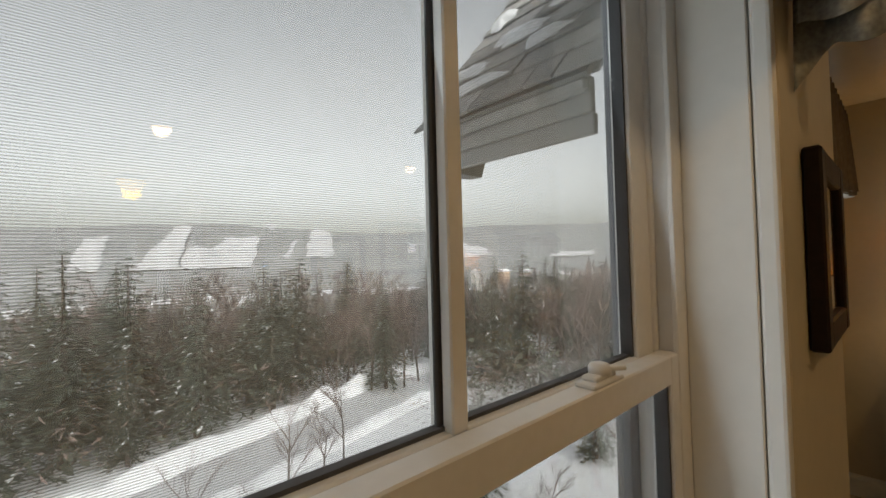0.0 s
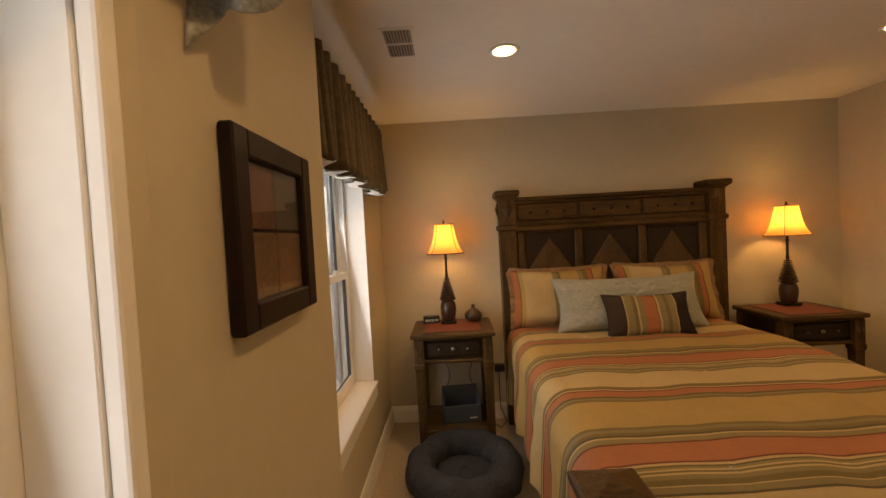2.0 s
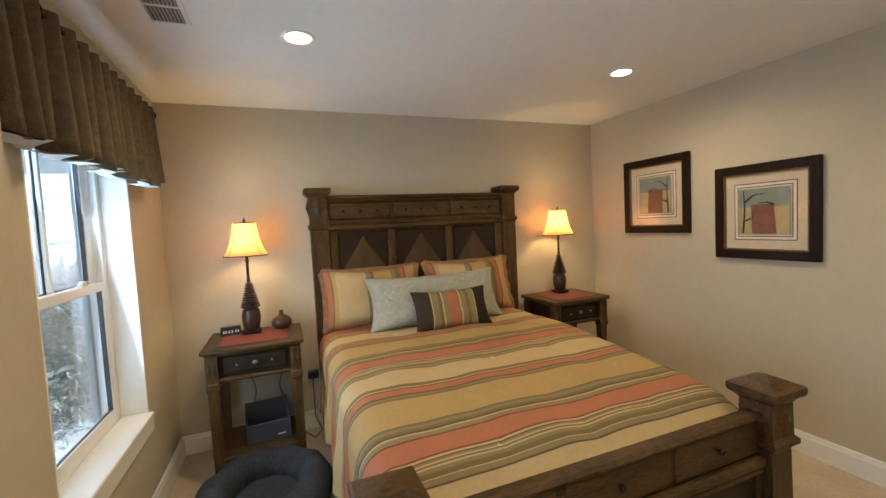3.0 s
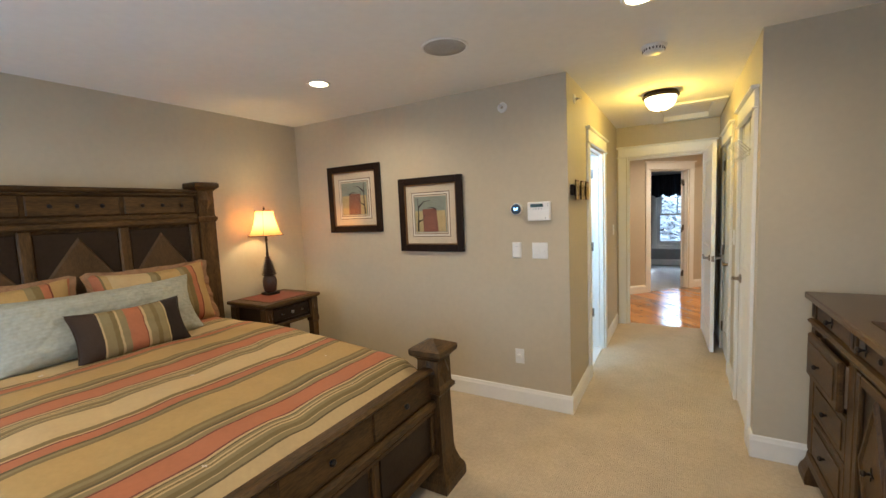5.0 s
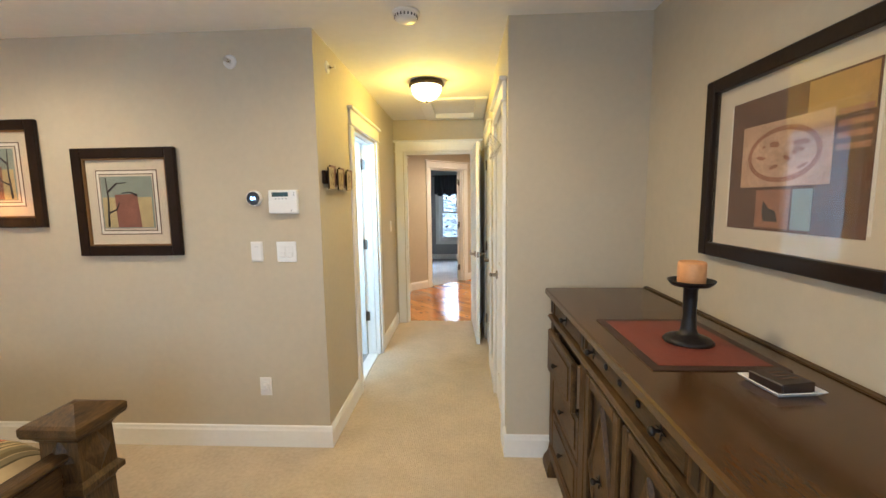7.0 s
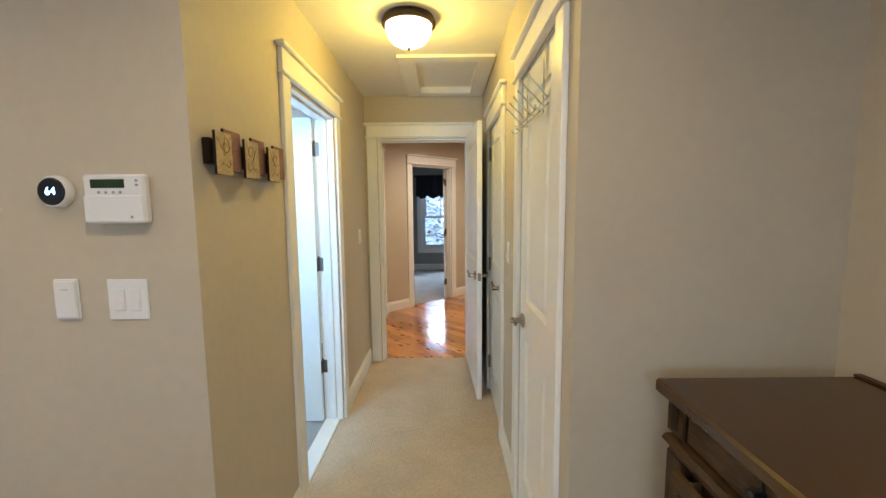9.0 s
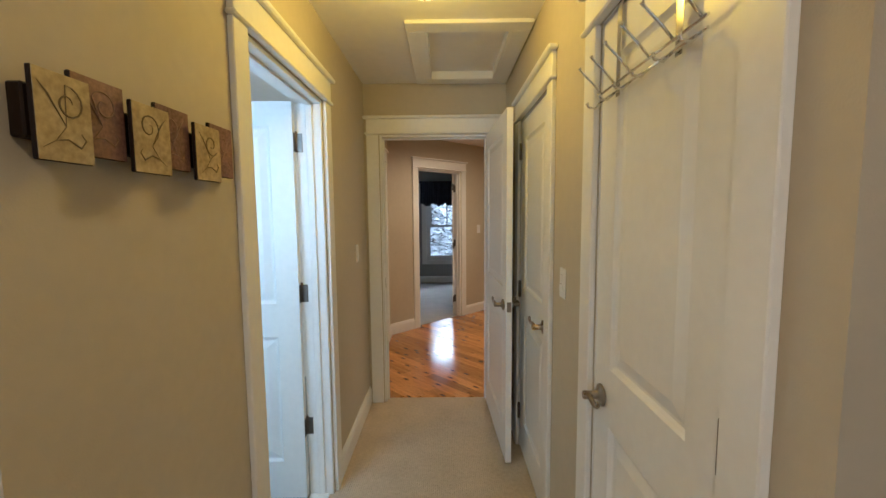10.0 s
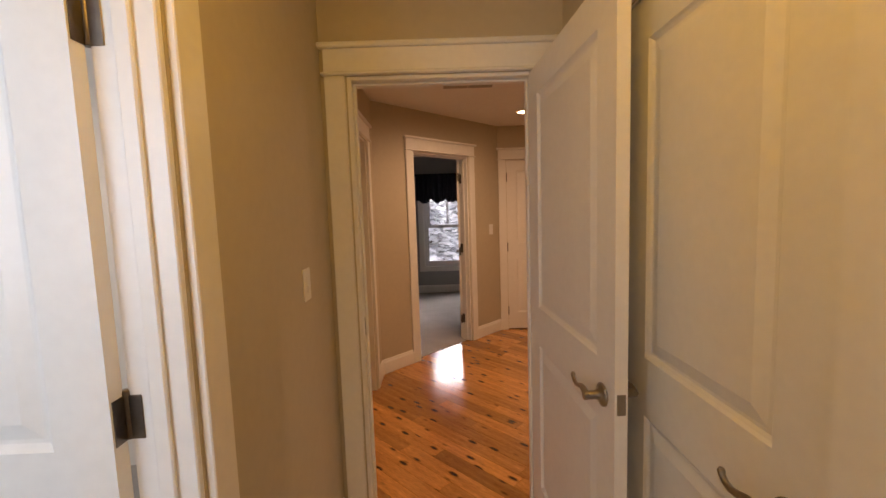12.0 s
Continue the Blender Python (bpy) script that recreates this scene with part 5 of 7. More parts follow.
def abstract_art(flip):
    def art(ob, y):
        s = -1 if flip else 1
        W, Hh = 0.155, 0.150
        flat(ob, "print", rect(-W, W, -Hh, Hh), y, A_TEAL)
        flat(ob, "print", rect(-0.145, 0.150, -0.145, 0.030), y + 0.0006, A_SAND)
        flat(ob, "print", [(s * -0.075, -0.145), (s * 0.07, -0.145), (s * 0.075, 0.045), (s * -0.06, 0.05)], y + 0.0012, A_RUST)
        for pts in ([(0.125, -0.14), (0.115, 0.02), (0.122, 0.145)], [(0.118, 0.06), (0.06, 0.11), (0.0, 0.115)], [(0.118, -0.06), (0.07, -0.04), (0.05, 0.0)], [(-0.06, 0.04), (-0.02, 0.06), (0.03, 0.055)]):
            bm = bmesh.new()
            tube(bm, [(s * x, y + 0.0012, z) for x, z in pts], [0.006, 0.004, 0.002], 6)
            part("branch_stroke", bm, A_INK, ob)
    return art


SM = ((0.0, M_MATBOARD), (0.066, M_MATBROWN), (0.072, M_MATLIGHT), (0.088, M_MATBROWN), (0.093, M_MATBOARD), (0.104, M_MATLIGHT))
picture("picture", Matrix.Translation((3.038, -3.395, 1.679)), 0.634, 0.622, 0.058, "square abstract print in a wide black frame with cream mats", "wall pictures", abstract_art(True), mats=SM)
picture("picture", Matrix.Translation((2.213, -3.395, 1.507)), 0.620, 0.624, 0.058, "square abstract print in a wide black frame with cream mats", "wall pictures", abstract_art(False), mats=SM)


def tile_art(ob, y):
    t = 0.003
    for x0, x1, z0, z1, mt in ((-0.131, -t, t, 0.131, A_SLATE), (t, 0.131, t, 0.131, A_STONE2), (-0.131, -t, -0.131, -t, A_STONE), (t, 0.131, -0.131, -t, A_STONE)):
        simple(ob, "stone_tile", (x0, y, z0), (x1, y + 0.006, z1), mt, 0.002)


picture("tile_picture", Matrix.Translation((1.333, 0.095, 1.545)) @ pose(0, 0, 0, 0, 0, 180), 0.37, 0.37, 0.052, "four brown stone tiles in a deep black frame", "wall pictures", tile_art, lip=False, mats=((0.0, A_INK),), depth=0.030, glazed=True)


def lodge_art(ob, y):
    W, Z = 0.262, 0.215
    flat(ob, "print", rect(-W, W, -Z, Z), y, A_BROWN)
    flat(ob, "print", rect(-W + 0.006, -0.06, 0.10, Z - 0.006), y + 0.0006, A_GOLD)
    for k in range(4):
        flat(ob, "print", rect(-W + 0.01, -0.16, 0.10 - 0.03 * k, 0.115 - 0.03 * k), y + 0.0009, A_ROSE)
    flat(ob, "print", rect(-0.15, 0.20, -0.075, 0.125), y + 0.0012, A_BISQUE)
    flat(ob, "print", [(0.025 + 0.145 * math.cos(a), 0.022 + 0.085 * math.sin(a)) for a in [2 * math.pi * i / 32 for i in range(32)]], y + 0.0018, A_ROSE)
    flat(ob, "print", [(0.025 + 0.128 * math.cos(a), 0.022 + 0.07 * math.sin(a)) for a in [2 * math.pi * i / 32 for i in range(32)]], y + 0.0024, A_BISQUE)
    random.seed(3)
    for k in range(12):
        cx, cz, ra, rb, tl = random.uniform(-0.07, 0.11), random.uniform(-0.02, 0.06), random.uniform(0.006, 0.022), random.uniform(0.003, 0.009), random.uniform(-0.6, 0.6)
        flat(ob, "print", [(cx + ra * math.cos(a) * math.cos(tl) - rb * math.sin(a) * math.sin(tl), cz + ra * math.cos(a) * math.sin(tl) + rb * math.sin(a) * math.cos(tl)) for a in [2 * math.pi * i / 10 for i in range(10)]], y + 0.0028 + 0.0001 * k, A_ROSE)
    flat(ob, "print", rect(-0.02, 0.12, -0.205, -0.085), y + 0.0012, A_ROSE)
    flat(ob, "print", [(0.02, -0.185), (0.035, -0.15), (0.06, -0.145), (0.085, -0.12), (0.09, -0.155), (0.08, -0.185)], y + 0.002, A_INK)
    flat(ob, "print", rect(-0.10, -0.03, -0.205, -0.085), y + 0.0012, A_TEAL)


picture("large_picture", Matrix.Translation((-0.72, -2.372, 1.596)) @ pose(0, 0, 0, 0, 0, -90), 0.790, 0.658, 0.049, "large rustic lodge print with a cream mat in a black frame", "wall pictures", lodge_art, lip=False, mats=((0.0, M_MATBOARD), (0.074, M_MATLIGHT)), depth=0.035)

# ---------- dresser ----------
DR = Vector((-0.44, -2.2, 0))
dresser = thing("dresser", DR, "long dark-stained carved dresser with one drawer ajar", "dresser")
DF, DB, DY0, DY1 = -0.212, -0.705, -3.24, -1.12


def dp(name, a, b, mat=M_WOODY, bev=0.004, parent=dresser, label=""):
    bm = bmesh.new()
    bx(bm, Vector(a) - DR, Vector(b) - DR, bev)
    return part(name, bm, mat, parent, label)


def star_pull(y, z, x=DF, parent=dresser):
    bm = bmesh.new()
    o = Vector((x, y, z)) - DR
    n = 8
    ring = []
    for i in range(n * 2):
        a = math.pi * i / n
        r = (0.026 if i % 4 == 0 else 0.012) if i % 2 == 0 else 0.008
        ring.append(bm.verts.new(o + Vector((0.004, r * math.cos(a), r * math.sin(a)))))
    base = [bm.verts.new(v.co - Vector((0.004, 0, 0))) for v in ring]
    bm.faces.new(ring)
    for i in range(n * 2):
        bm.faces.new((ring[i], base[i], base[(i + 1) % (2 * n)], ring[(i + 1) % (2 * n)]))
    p = part("back_plate", bm, M_IRON, parent, "black iron star back plate")
    bm = bmesh.new()
    lathe(bm, [(0.005, 0), (0.005, 0.014), (0.012, 0.020), (0.012, 0.028), (0.004, 0.033)], 12, m=Matrix.Translation(o) @ pose(0, 0, 0, 0, 90, 0))
    part("knob", bm, M_IRON, parent, "black iron knob")


dp("top", (DB - 0.012, DY0 - 0.02, 0.985), (DF + 0.035, DY1 + 0.02, 1.02), M_WOODTOP, 0.006, label="polished brown top")
dp("back_strip", (DB - 0.012, DY0 - 0.02, 1.02), (DB + 0.012, DY1 + 0.02, 1.026), M_WOODY, 0.002)
dp("body", (DB, DY0 + 0.02, 0.10), (DF - 0.025, DY1 - 0.02, 0.985), M_WOODY, 0.003)
dp("frieze", (DF - 0.026, DY0 + 0.02, 0.885), (DF - 0.006, DY1 - 0.02, 0.986), M_WOODY, 0.003)
dp("cornice", (DF - 0.03, DY0, 0.862), (DF + 0.026, DY1, 0.885), M_WOODY, 0.010)
dp("cornice", (DF - 0.03, DY0 + 0.01, 0.838), (DF + 0.010, DY1 - 0.01, 0.862), M_WOODY, 0.008)
dp("plinth", (DF - 0.03, DY0 + 0.02, 0.085), (DF + 0.012, DY1 - 0.02, 0.155), M_WOODY, 0.010)
for y in (DY0 + 0.035, DY1 - 0.035):
    for x in (DF - 0.03, DB + 0.06):
        bm = bmesh.new()
        square_lathe(bm, [(0.060, 0), (0.064, 0.03), (0.058, 0.06), (0.046, 0.085), (0.038, 0.11), (0.034, 0.15)], Vector((x, y, 0)) - DR)
        part("foot", bm, M_WOODV, dresser)
PIL = (-3.21, -2.655, -1.865, -1.150)
for y in PIL:
    dp("pilaster", (DF - 0.026, y - 0.038, 0.155), (DF + 0.004, y + 0.038, 0.838), M_WOODV, 0.006)
    dp("frieze_block", (DF - 0.007, y - 0.036, 0.888), (DF + 0.006, y + 0.036, 0.983), M_WOODV, 0.004)
    dp("frieze_inset", (DF + 0.0062, y - 0.014, 0.905), (DF + 0.009, y + 0.014, 0.966), M_WOODDARK, 0.001, label="dark recessed block")
for ya, yb, pulls, studs in ((-3.165, -2.70, (-2.93, -2.84), ()), (-2.61, -1.91, (-2.53, -2.02), (-2.398, -2.28, -2.15)), (-1.82, -1.195, (-1.70, -1.30), (-1.5,))):
    f = dp("top_drawer", (DF - 0.012, ya, 0.893), (DF + 0.002, yb, 0.979), M_WOODY, 0.006)
    for y in (pulls if len(studs) else pulls[:1]):
        star_pull(y, 0.937, DF + 0.002)
    for y in studs:
        bm = bmesh.new()
        lathe(bm, [(0.012, 0), (0.012, 0.004), (0.006, 0.009)], 10, m=Matrix.Translation(Vector((DF + 0.002, y, 0.937)) - DR) @ pose(0, 0, 0, 0, 90, 0))
        part("stud", bm, M_IRON, dresser, "black iron stud")
# column of drawers, the uppermost ajar
for i, (za, zb) in enumerate(((0.165, 0.37), (0.385, 0.59), (0.605, 0.825))):
    out = 0.034 if i == 2 else 0.0
    d = dp("drawer", (DF - 0.024 + out, -3.17, za), (DF + 0.002 + out, -2.698, zb), M_WOODY, 0.007, label="drawer front, ajar" if out else "")
    star_pull(-2.935, (za + zb) / 2, DF + 0.002 + out, dresser)
    dp("drawer_field", (DF + 0.002 + out, -3.13, za + 0.035), (DF + 0.007 + out, -2.738, zb - 0.035), M_WOODY, 0.004, d)
    if out:
        dp("drawer_box", (DF - 0.30, -3.15, za + 0.02), (DF - 0.0245 + out, -3.138, zb - 0.02), M_DRAWERSIDE, 0.001, d, "pale wooden drawer side")
        dp("drawer_box", (DF - 0.30, -2.730, za + 0.02), (DF - 0.0245 + out, -2.712, zb - 0.02), M_DRAWERSIDE, 0.001, d)
        dp("drawer_box", (DF - 0.30, -3.138, za + 0.02), (DF - 0.0245 + out, -2.730, za + 0.03), M_DRAWERSIDE, 0.001, d)
        dp("dovetail", (DF - 0.026 + out - 0.012, -2.7115, za + 0.02), (DF - 0.026 + out, -2.709, zb - 0.02), M_DRAWERSIDE, 0.001, d)


def diamond_door(ya, yb):
    za, zb = 0.165, 0.828
    d = dp("cabinet_door", (DF - 0.024, ya, za), (DF - 0.010, yb, zb), M_WOODDARK, 0.002, label="cabinet door with a raised diamond")
    s = 0.045
    for a, b in (((ya, za), (ya + s, zb)), ((yb - s, za), (yb, zb))):
        dp("door_stile", (DF - 0.010, a[0], a[1]), (DF + 0.006, b[0], b[1]), M_WOODV, 0.005, d)
    for a, b in (((ya + s, za), (yb - s, za + s)), ((ya + s, zb - s), (yb - s, zb))):
        dp("door_rail", (DF - 0.010, a[0], a[1]), (DF + 0.006, b[0], b[1]), M_WOODY, 0.005, d)
    bm = bmesh.new()
    c, hy, hz = Vector((DF - 0.010, (ya + yb) / 2, (za + zb) / 2)) - DR, (yb - ya) / 2 - s, (zb - za) / 2 - s
    r0 = [bm.verts.new(c + Vector((0, a * hy, b * hz))) for a, b in ((1, 0), (0, 1), (-1, 0), (0, -1))]
    r1 = [bm.verts.new(c + Vector((0.014, a * hy * 0.96, b * hz * 0.96))) for a, b in ((1, 0), (0, 1), (-1, 0), (0, -1))]
    r2 = [bm.verts.new(c + Vector((0.014, a * hy * 0.86, b * hz * 0.86))) for a, b in ((1, 0), (0, 1), (-1, 0), (0, -1))]
    r3 = [bm.verts.new(c + Vector((0.006, a * hy * 0.80, b * hz * 0.80))) for a, b in ((1, 0), (0, 1), (-1, 0), (0, -1))]
    for p, q2 in ((r0, r1), (r1, r2), (r2, r3)):
        for i in range(4):
            bm.faces.new((p[i], p[(i + 1) % 4], q2[(i + 1) % 4], q2[i]))
    bm.faces.new(r3)
    part("diamond", bm, M_WOODV, d)
    star_pull((ya + yb) / 2, (za + zb) / 2, DF - 0.002)


diamond_door(-2.605, -2.275)
diamond_door(-2.245, -1.915)
diamond_door(-1.815, -1.52)
diamond_door(-1.49, -1.20)

leather_mat("place_mat", (-0.255, -2.66), (-0.625, -2.175), 1.02, "red leather place mat with a brown border on the dresser", 0.03)
ch = thing("candle_holder", (-0.470, -2.405, 1.0242), "hammered dark iron pillar candle holder on a red mat", "candle holder")
bm = bmesh.new()
lathe(bm, [(0.073, 0), (0.075, 0.004), (0.066, 0.014), (0.044, 0.022), (0.028, 0.030), (0.023, 0.045), (0.020, 0.09), (0.021, 0.14), (0.021, 0.175), (0.030, 0.182)], 28)
part("column", bm, M_IRON, ch)
bm = bmesh.new()
lathe(bm, [(0.030, 0.182), (0.055, 0.186), (0.066, 0.197), (0.070, 0.204), (0.066, 0.203), (0.053, 0.192), (0.010, 0.190)], 28)
part("dish", bm, M_IRON, ch, "shallow dark iron dish")
bm = bmesh.new()
lathe(bm, [(0.039, 0), (0.041, 0.004), (0.041, 0.067), (0.038, 0.073), (0.030, 0.071), (0.004, 0.069)], 26)
cd = tagged(new("candle", mesh_of("candle", bm, M_CANDLE, True)), "thick amber pillar candle on the iron dish", "candle")
cd.matrix_world = Matrix.Translation((-0.470, -2.405, 1.2145))
tr = thing("tray", pose(-0.520, -2.080, 1.02, 0, 0, 6), "small square white ceramic tray with a flared rim", "tray")
bm = bmesh.new()
square_lathe(bm, [(0.046, 0), (0.049, 0.002), (0.062, 0.014), (0.0605, 0.0155), (0.047, 0.005), (0.01, 0.0045)])
part("dish", bm, M_PLASTIC, tr)
bm = bmesh.new()
bx(bm, (-0.046, -0.046, 0), (0.046, 0.046, 0.026), 0.003)
bxo = tagged(new("small_box", mesh_of("small_box", bm, material("dark_brown_box", (0.022, 0.011, 0.010), 0.4, var=0.3))), "small dark box lying in the white tray", "box")
bxo.matrix_world = pose(-0.520, -2.080, 1.0248, 0, 0, 12)
bm = bmesh.new()
for k in range(3):
    bx(bm, (-0.030, -0.024 + k * 0.018, 0.0), (0.012 + k * 0.007, -0.018 + k * 0.018, 0.0008))
part("print_bars", bm, M_MATBROWN, bxo).location = (0, 0, 0.0259)

# ---------- fixtures on walls and ceilings ----------
PY0 = -3.395


def plate(m, w, h, rockers, label):
    ob = thing("light_switch", m, label, "switch", "wall switches")
    simple(ob, "plate", (-w / 2, 0, -h / 2), (w / 2, 0.006, h / 2), M_PLASTIC, 0.003)
    for k in range(rockers):
        x = (k - (rockers - 1) / 2) * 0.046
        bm = bmesh.new()
        bx(bm, (x - 0.0165, 0.005, -0.033), (x + 0.0165, 0.009, 0.033), 0.002)
        bx(bm, (x - 0.014, 0.008, -0.031), (x + 0.014, 0.0125, -0.002), 0.002)
        part("rocker", bm, M_PLASTIC, ob)
    return ob


plate(Matrix.Translation((1.289, PY0, 1.209)), 0.117, 0.12, 2, "white double rocker switch on the greige wall")
sw = plate(Matrix.Translation((1.466, PY0, 1.211)), 0.072, 0.12, 0, "white blank remote-control plate on the greige wall")
simple(sw, "cover", (-0.032, 0.006, -0.055), (0.032, 0.012, 0.055), M_PLASTIC, 0.003)
simple(sw, "slot", (-0.012, 0.0121, 0.028), (0.012, 0.0125, 0.030), material("grey_slot", (0.4, 0.4, 0.4), 0.5), 0)
plate(pose(HWX, -4.452, 1.213, 0, 0, -90), 0.072, 0.12, 1, "white rocker switch between the closet doors")
plate(pose(1.08, -5.637, 1.218, 0, 0, 90), 0.072, 0.12, 1, "white rocker switch on the hall wall")
plate(SL @ Matrix.Translation((1.645, 0, 1.24)), 0.072, 0.12, 1, "white rocker switch on the landing wall")
th = thing("thermostat", Matrix.Translation((1.456, PY0, 1.520)), "round white and black thermostat showing 64", "thermostat")
YROT = pose(0, 0, 0, -90, 0, 0)
bm = bmesh.new()
lathe(bm, [(0.043, 0), (0.045, 0.004), (0.044, 0.022), (0.041, 0.027)], 36, m=YROT)
part("ring", bm, M_PLASTIC, th, "white ring")
bm = bmesh.new()
lathe(bm, [(0.038, 0.0265), (0.038, 0.0295), (0.034, 0.031)], 36, m=YROT)
part("dial", bm, M_BLACK, th, "glossy black dial")
fc = bpy.data.curves.new("digits", "FONT")
fc.body, fc.size, fc.align_x, fc.align_y, fc.extrude = "64", 0.030, "CENTER", "CENTER", 0.0003
fo = bpy.data.objects.new("digits", fc)
scene.collection.objects.link(fo)
bpy.context.view_layer.update()
fm = bpy.data.meshes.new_from_object(fo)
bpy.data.objects.remove(fo)
fm.materials.clear()
fm.materials.append(glow("blue_digits", (0.35, 0.62, 1.0), 1.6))
dg = new("digits", fm)
dg.parent = th
dg.matrix_local = Matrix.Translation((0, 0.0315, 0)) @ pose(0, 0, 0, 90, 0, 180)
tagged(dg, "pale blue lit number 64")
al = thing("alarm_panel", Matrix.Translation((1.284, PY0, 1.498)), "white alarm keypad with a dark green display", "keypad")
simple(al, "case", (-0.085, 0, -0.068), (0.085, 0.028, 0.068), M_PLASTIC, 0.006)
simple(al, "flap", (-0.082, 0.028, -0.065), (0.082, 0.033, 0.010), M_PLASTIC, 0.003)
simple(al, "display", (-0.032, 0.028, 0.030), (0.062, 0.0295, 0.054), material("green_display", (0.020, 0.045, 0.022), 0.25), 0.001, "dark green display")
for x, z in ((-0.066, 0.050), (-0.066, 0.038), (-0.02, 0.018), (0.0, 0.018), (0.02, 0.018), (0.04, 0.018), (-0.05, -0.05)):
    bm = bmesh.new()
    lathe(bm, [(0.004, 0), (0.004, 0.0015)], 10, m=Matrix.Translation((x, 0.0285 if z > 0 else 0.033, z)) @ YROT)
    part("button", bm, material("grey_button", (0.35, 0.35, 0.36), 0.5), al)
ou = thing("wall_outlet", Matrix.Translation((1.466, PY0, 0.386)), "white wall outlet with a small plugged-in night light", "outlet")
simple(ou, "plate", (-0.036, 0, -0.058), (0.036, 0.006, 0.058), M_PLASTIC, 0.003)
simple(ou, "socket", (-0.017, 0.006, -0.034), (0.017, 0.008, 0.034), M_PLASTIC, 0.002)
simple(ou, "night_light", (-0.022, 0.008, -0.010), (0.012, 0.034, 0.022), M_PLASTIC, 0.006)


def sprinkler(m, label="white side-wall sprinkler with a round escutcheon"):
    ob = thing("sprinkler", m, label, "sprinkler", "sprinklers")
    bm = bmesh.new()
    lathe(bm, [(0.038, 0), (0.038, 0.003), (0.026, 0.010), (0.022, 0.006), (0.012, 0.006)], 24, m=YROT)
    part("escutcheon", bm, M_PLASTIC, ob)
    bm = bmesh.new()
    lathe(bm, [(0.011, 0.004), (0.011, 0.022), (0.004, 0.026), (0.004, 0.045), (0.013, 0.047), (0.013, 0.049)], 12, m=YROT)
    part("nozzle", bm, M_CHROME, ob, "small metal nozzle")
    return ob


sprinkler(Matrix.Translation((1.549, PY0, 2.275)))
sprinkler(pose(1.08, -3.632, 2.306, 0, 0, 90))


def can_light(x, y, z=2.44):
    ob = thing("ceiling_downlight", (x, y, z), "lit recessed downlight with a white trim ring", "downlight", "recessed downlights")
    bm = bmesh.new()
    lathe(bm, [(0.060, -0.0005), (0.060, -0.004), (0.078, -0.005), (0.080, -0.0005)], 32)
    part("trim_ring", bm, M_PLASTIC, ob)
    bm = bmesh.new()
    lathe(bm, [(0.059, -0.001), (0.059, -0.003), (0.03, -0.0045)], 32)
    part("lens", bm, M_CANGLOW, ob, "glowing warm lens").visible_shadow = False
    return ob


M_CANGLOW = glow("downlight_lens", (1.0, 0.66, 0.32), 2.4)
c1 = can_light(*CANS[0])
for c in (*CANS[1:], (-0.294, -8.362), (2.05, -5.5)):
    copy_thing(c1, Matrix.Translation((*c, 2.44)))


def ceiling_vent(x, y, w, d, rz, label="white ceiling air register with dark louvres"):
    ob = thing("ceiling_vent", pose(x, y, 2.44, 0, 0, rz), label, "vent", "ceiling vents")
    for a, b in (((-w / 2, -d / 2), (w / 2, -d / 2 + 0.018)), ((-w / 2, d / 2 - 0.018), (w / 2, d / 2)), ((-w / 2, -d / 2 + 0.018), (-w / 2 + 0.018, d / 2 - 0.018)), ((w / 2 - 0.018, -d / 2 + 0.018), (w / 2, d / 2 - 0.018)), ((-0.006, -d / 2 + 0.018), (0.006, d / 2 - 0.018))):
        simple(ob, "frame", (a[0], a[1], -0.006), (b[0], b[1], -0.0005), M_PLASTIC, 0.001)
    simple(ob, "backing", (-w / 2 + 0.018, -d / 2 + 0.018, -0.0015), (w / 2 - 0.018, d / 2 - 0.018, -0.0006), M_HINGE, 0)
    n = 9
    sp = (d - 0.036) / n
    for k in range(n):
        bm = bmesh.new()
        yy = -d / 2 + 0.018 + sp * (k + 0.5)
        bx(bm, (-w / 2 + 0.018, -sp * 0.32, -0.0006), (w / 2 - 0.018, sp * 0.32, 0.0006), m=Matrix.Translation((0, yy, -0.0045)) @ pose(0, 0, 0, 28, 0, 0))
        part("slat", bm, material("vent_grey", (0.42, 0.40, 0.37), 0.5) if k == 0 else bpy.data.materials["vent_grey"], ob)
    return ob


ceiling_vent(2.43, -0.095, 0.30, 0.16, 0)
ceiling_vent(0.325, -7.42, 0.42, 0.16, 0)
sp = thing("ceiling_speaker", (1.544, -2.533, 2.44), "round white in-ceiling speaker with a perforated grille", "speaker")
bm = bmesh.new()
lathe(bm, [(0.118, -0.0005), (0.118, -0.006), (0.130, -0.008), (0.133, -0.0005)], 40)
part("rim", bm, M_PLASTIC, sp)
bm = bmesh.new()
lathe(bm, [(0.118, -0.001), (0.117, -0.005), (0.06, -0.007)], 40)
part("grille", bm, material("grey_grille", (0.40, 0.39, 0.38), 0.6, var=0.35, scale=120), sp, "grey perforated grille")
sm = thing("smoke_detector", (0.542, -3.26, 2.44), "round white smoke detector on the ceiling", "smoke detector")
bm = bmesh.new()
lathe(bm, [(0.070, 0), (0.070, -0.012), (0.060, -0.016), (0.056, -0.034), (0.044, -0.042), (0.01, -0.043)], 32)
part("body", bm, M_PLASTIC, sm)
bm = bmesh.new()
for k in range(20):
    bx(bm, (-0.0035, 0.056, -0.030), (0.0035, 0.0605, -0.018), m=Matrix.Rotation(2 * math.pi * k / 20, 4, "Z"))
part("slots", bm, M_DARKGAP, sm, "dark air slots")
hl = thing("ceiling_lamp", (0.547, -4.465, 2.44), "flush ceiling lamp with a lit frosted bowl and dark bronze rim", "ceiling lamp")
bm = bmesh.new()
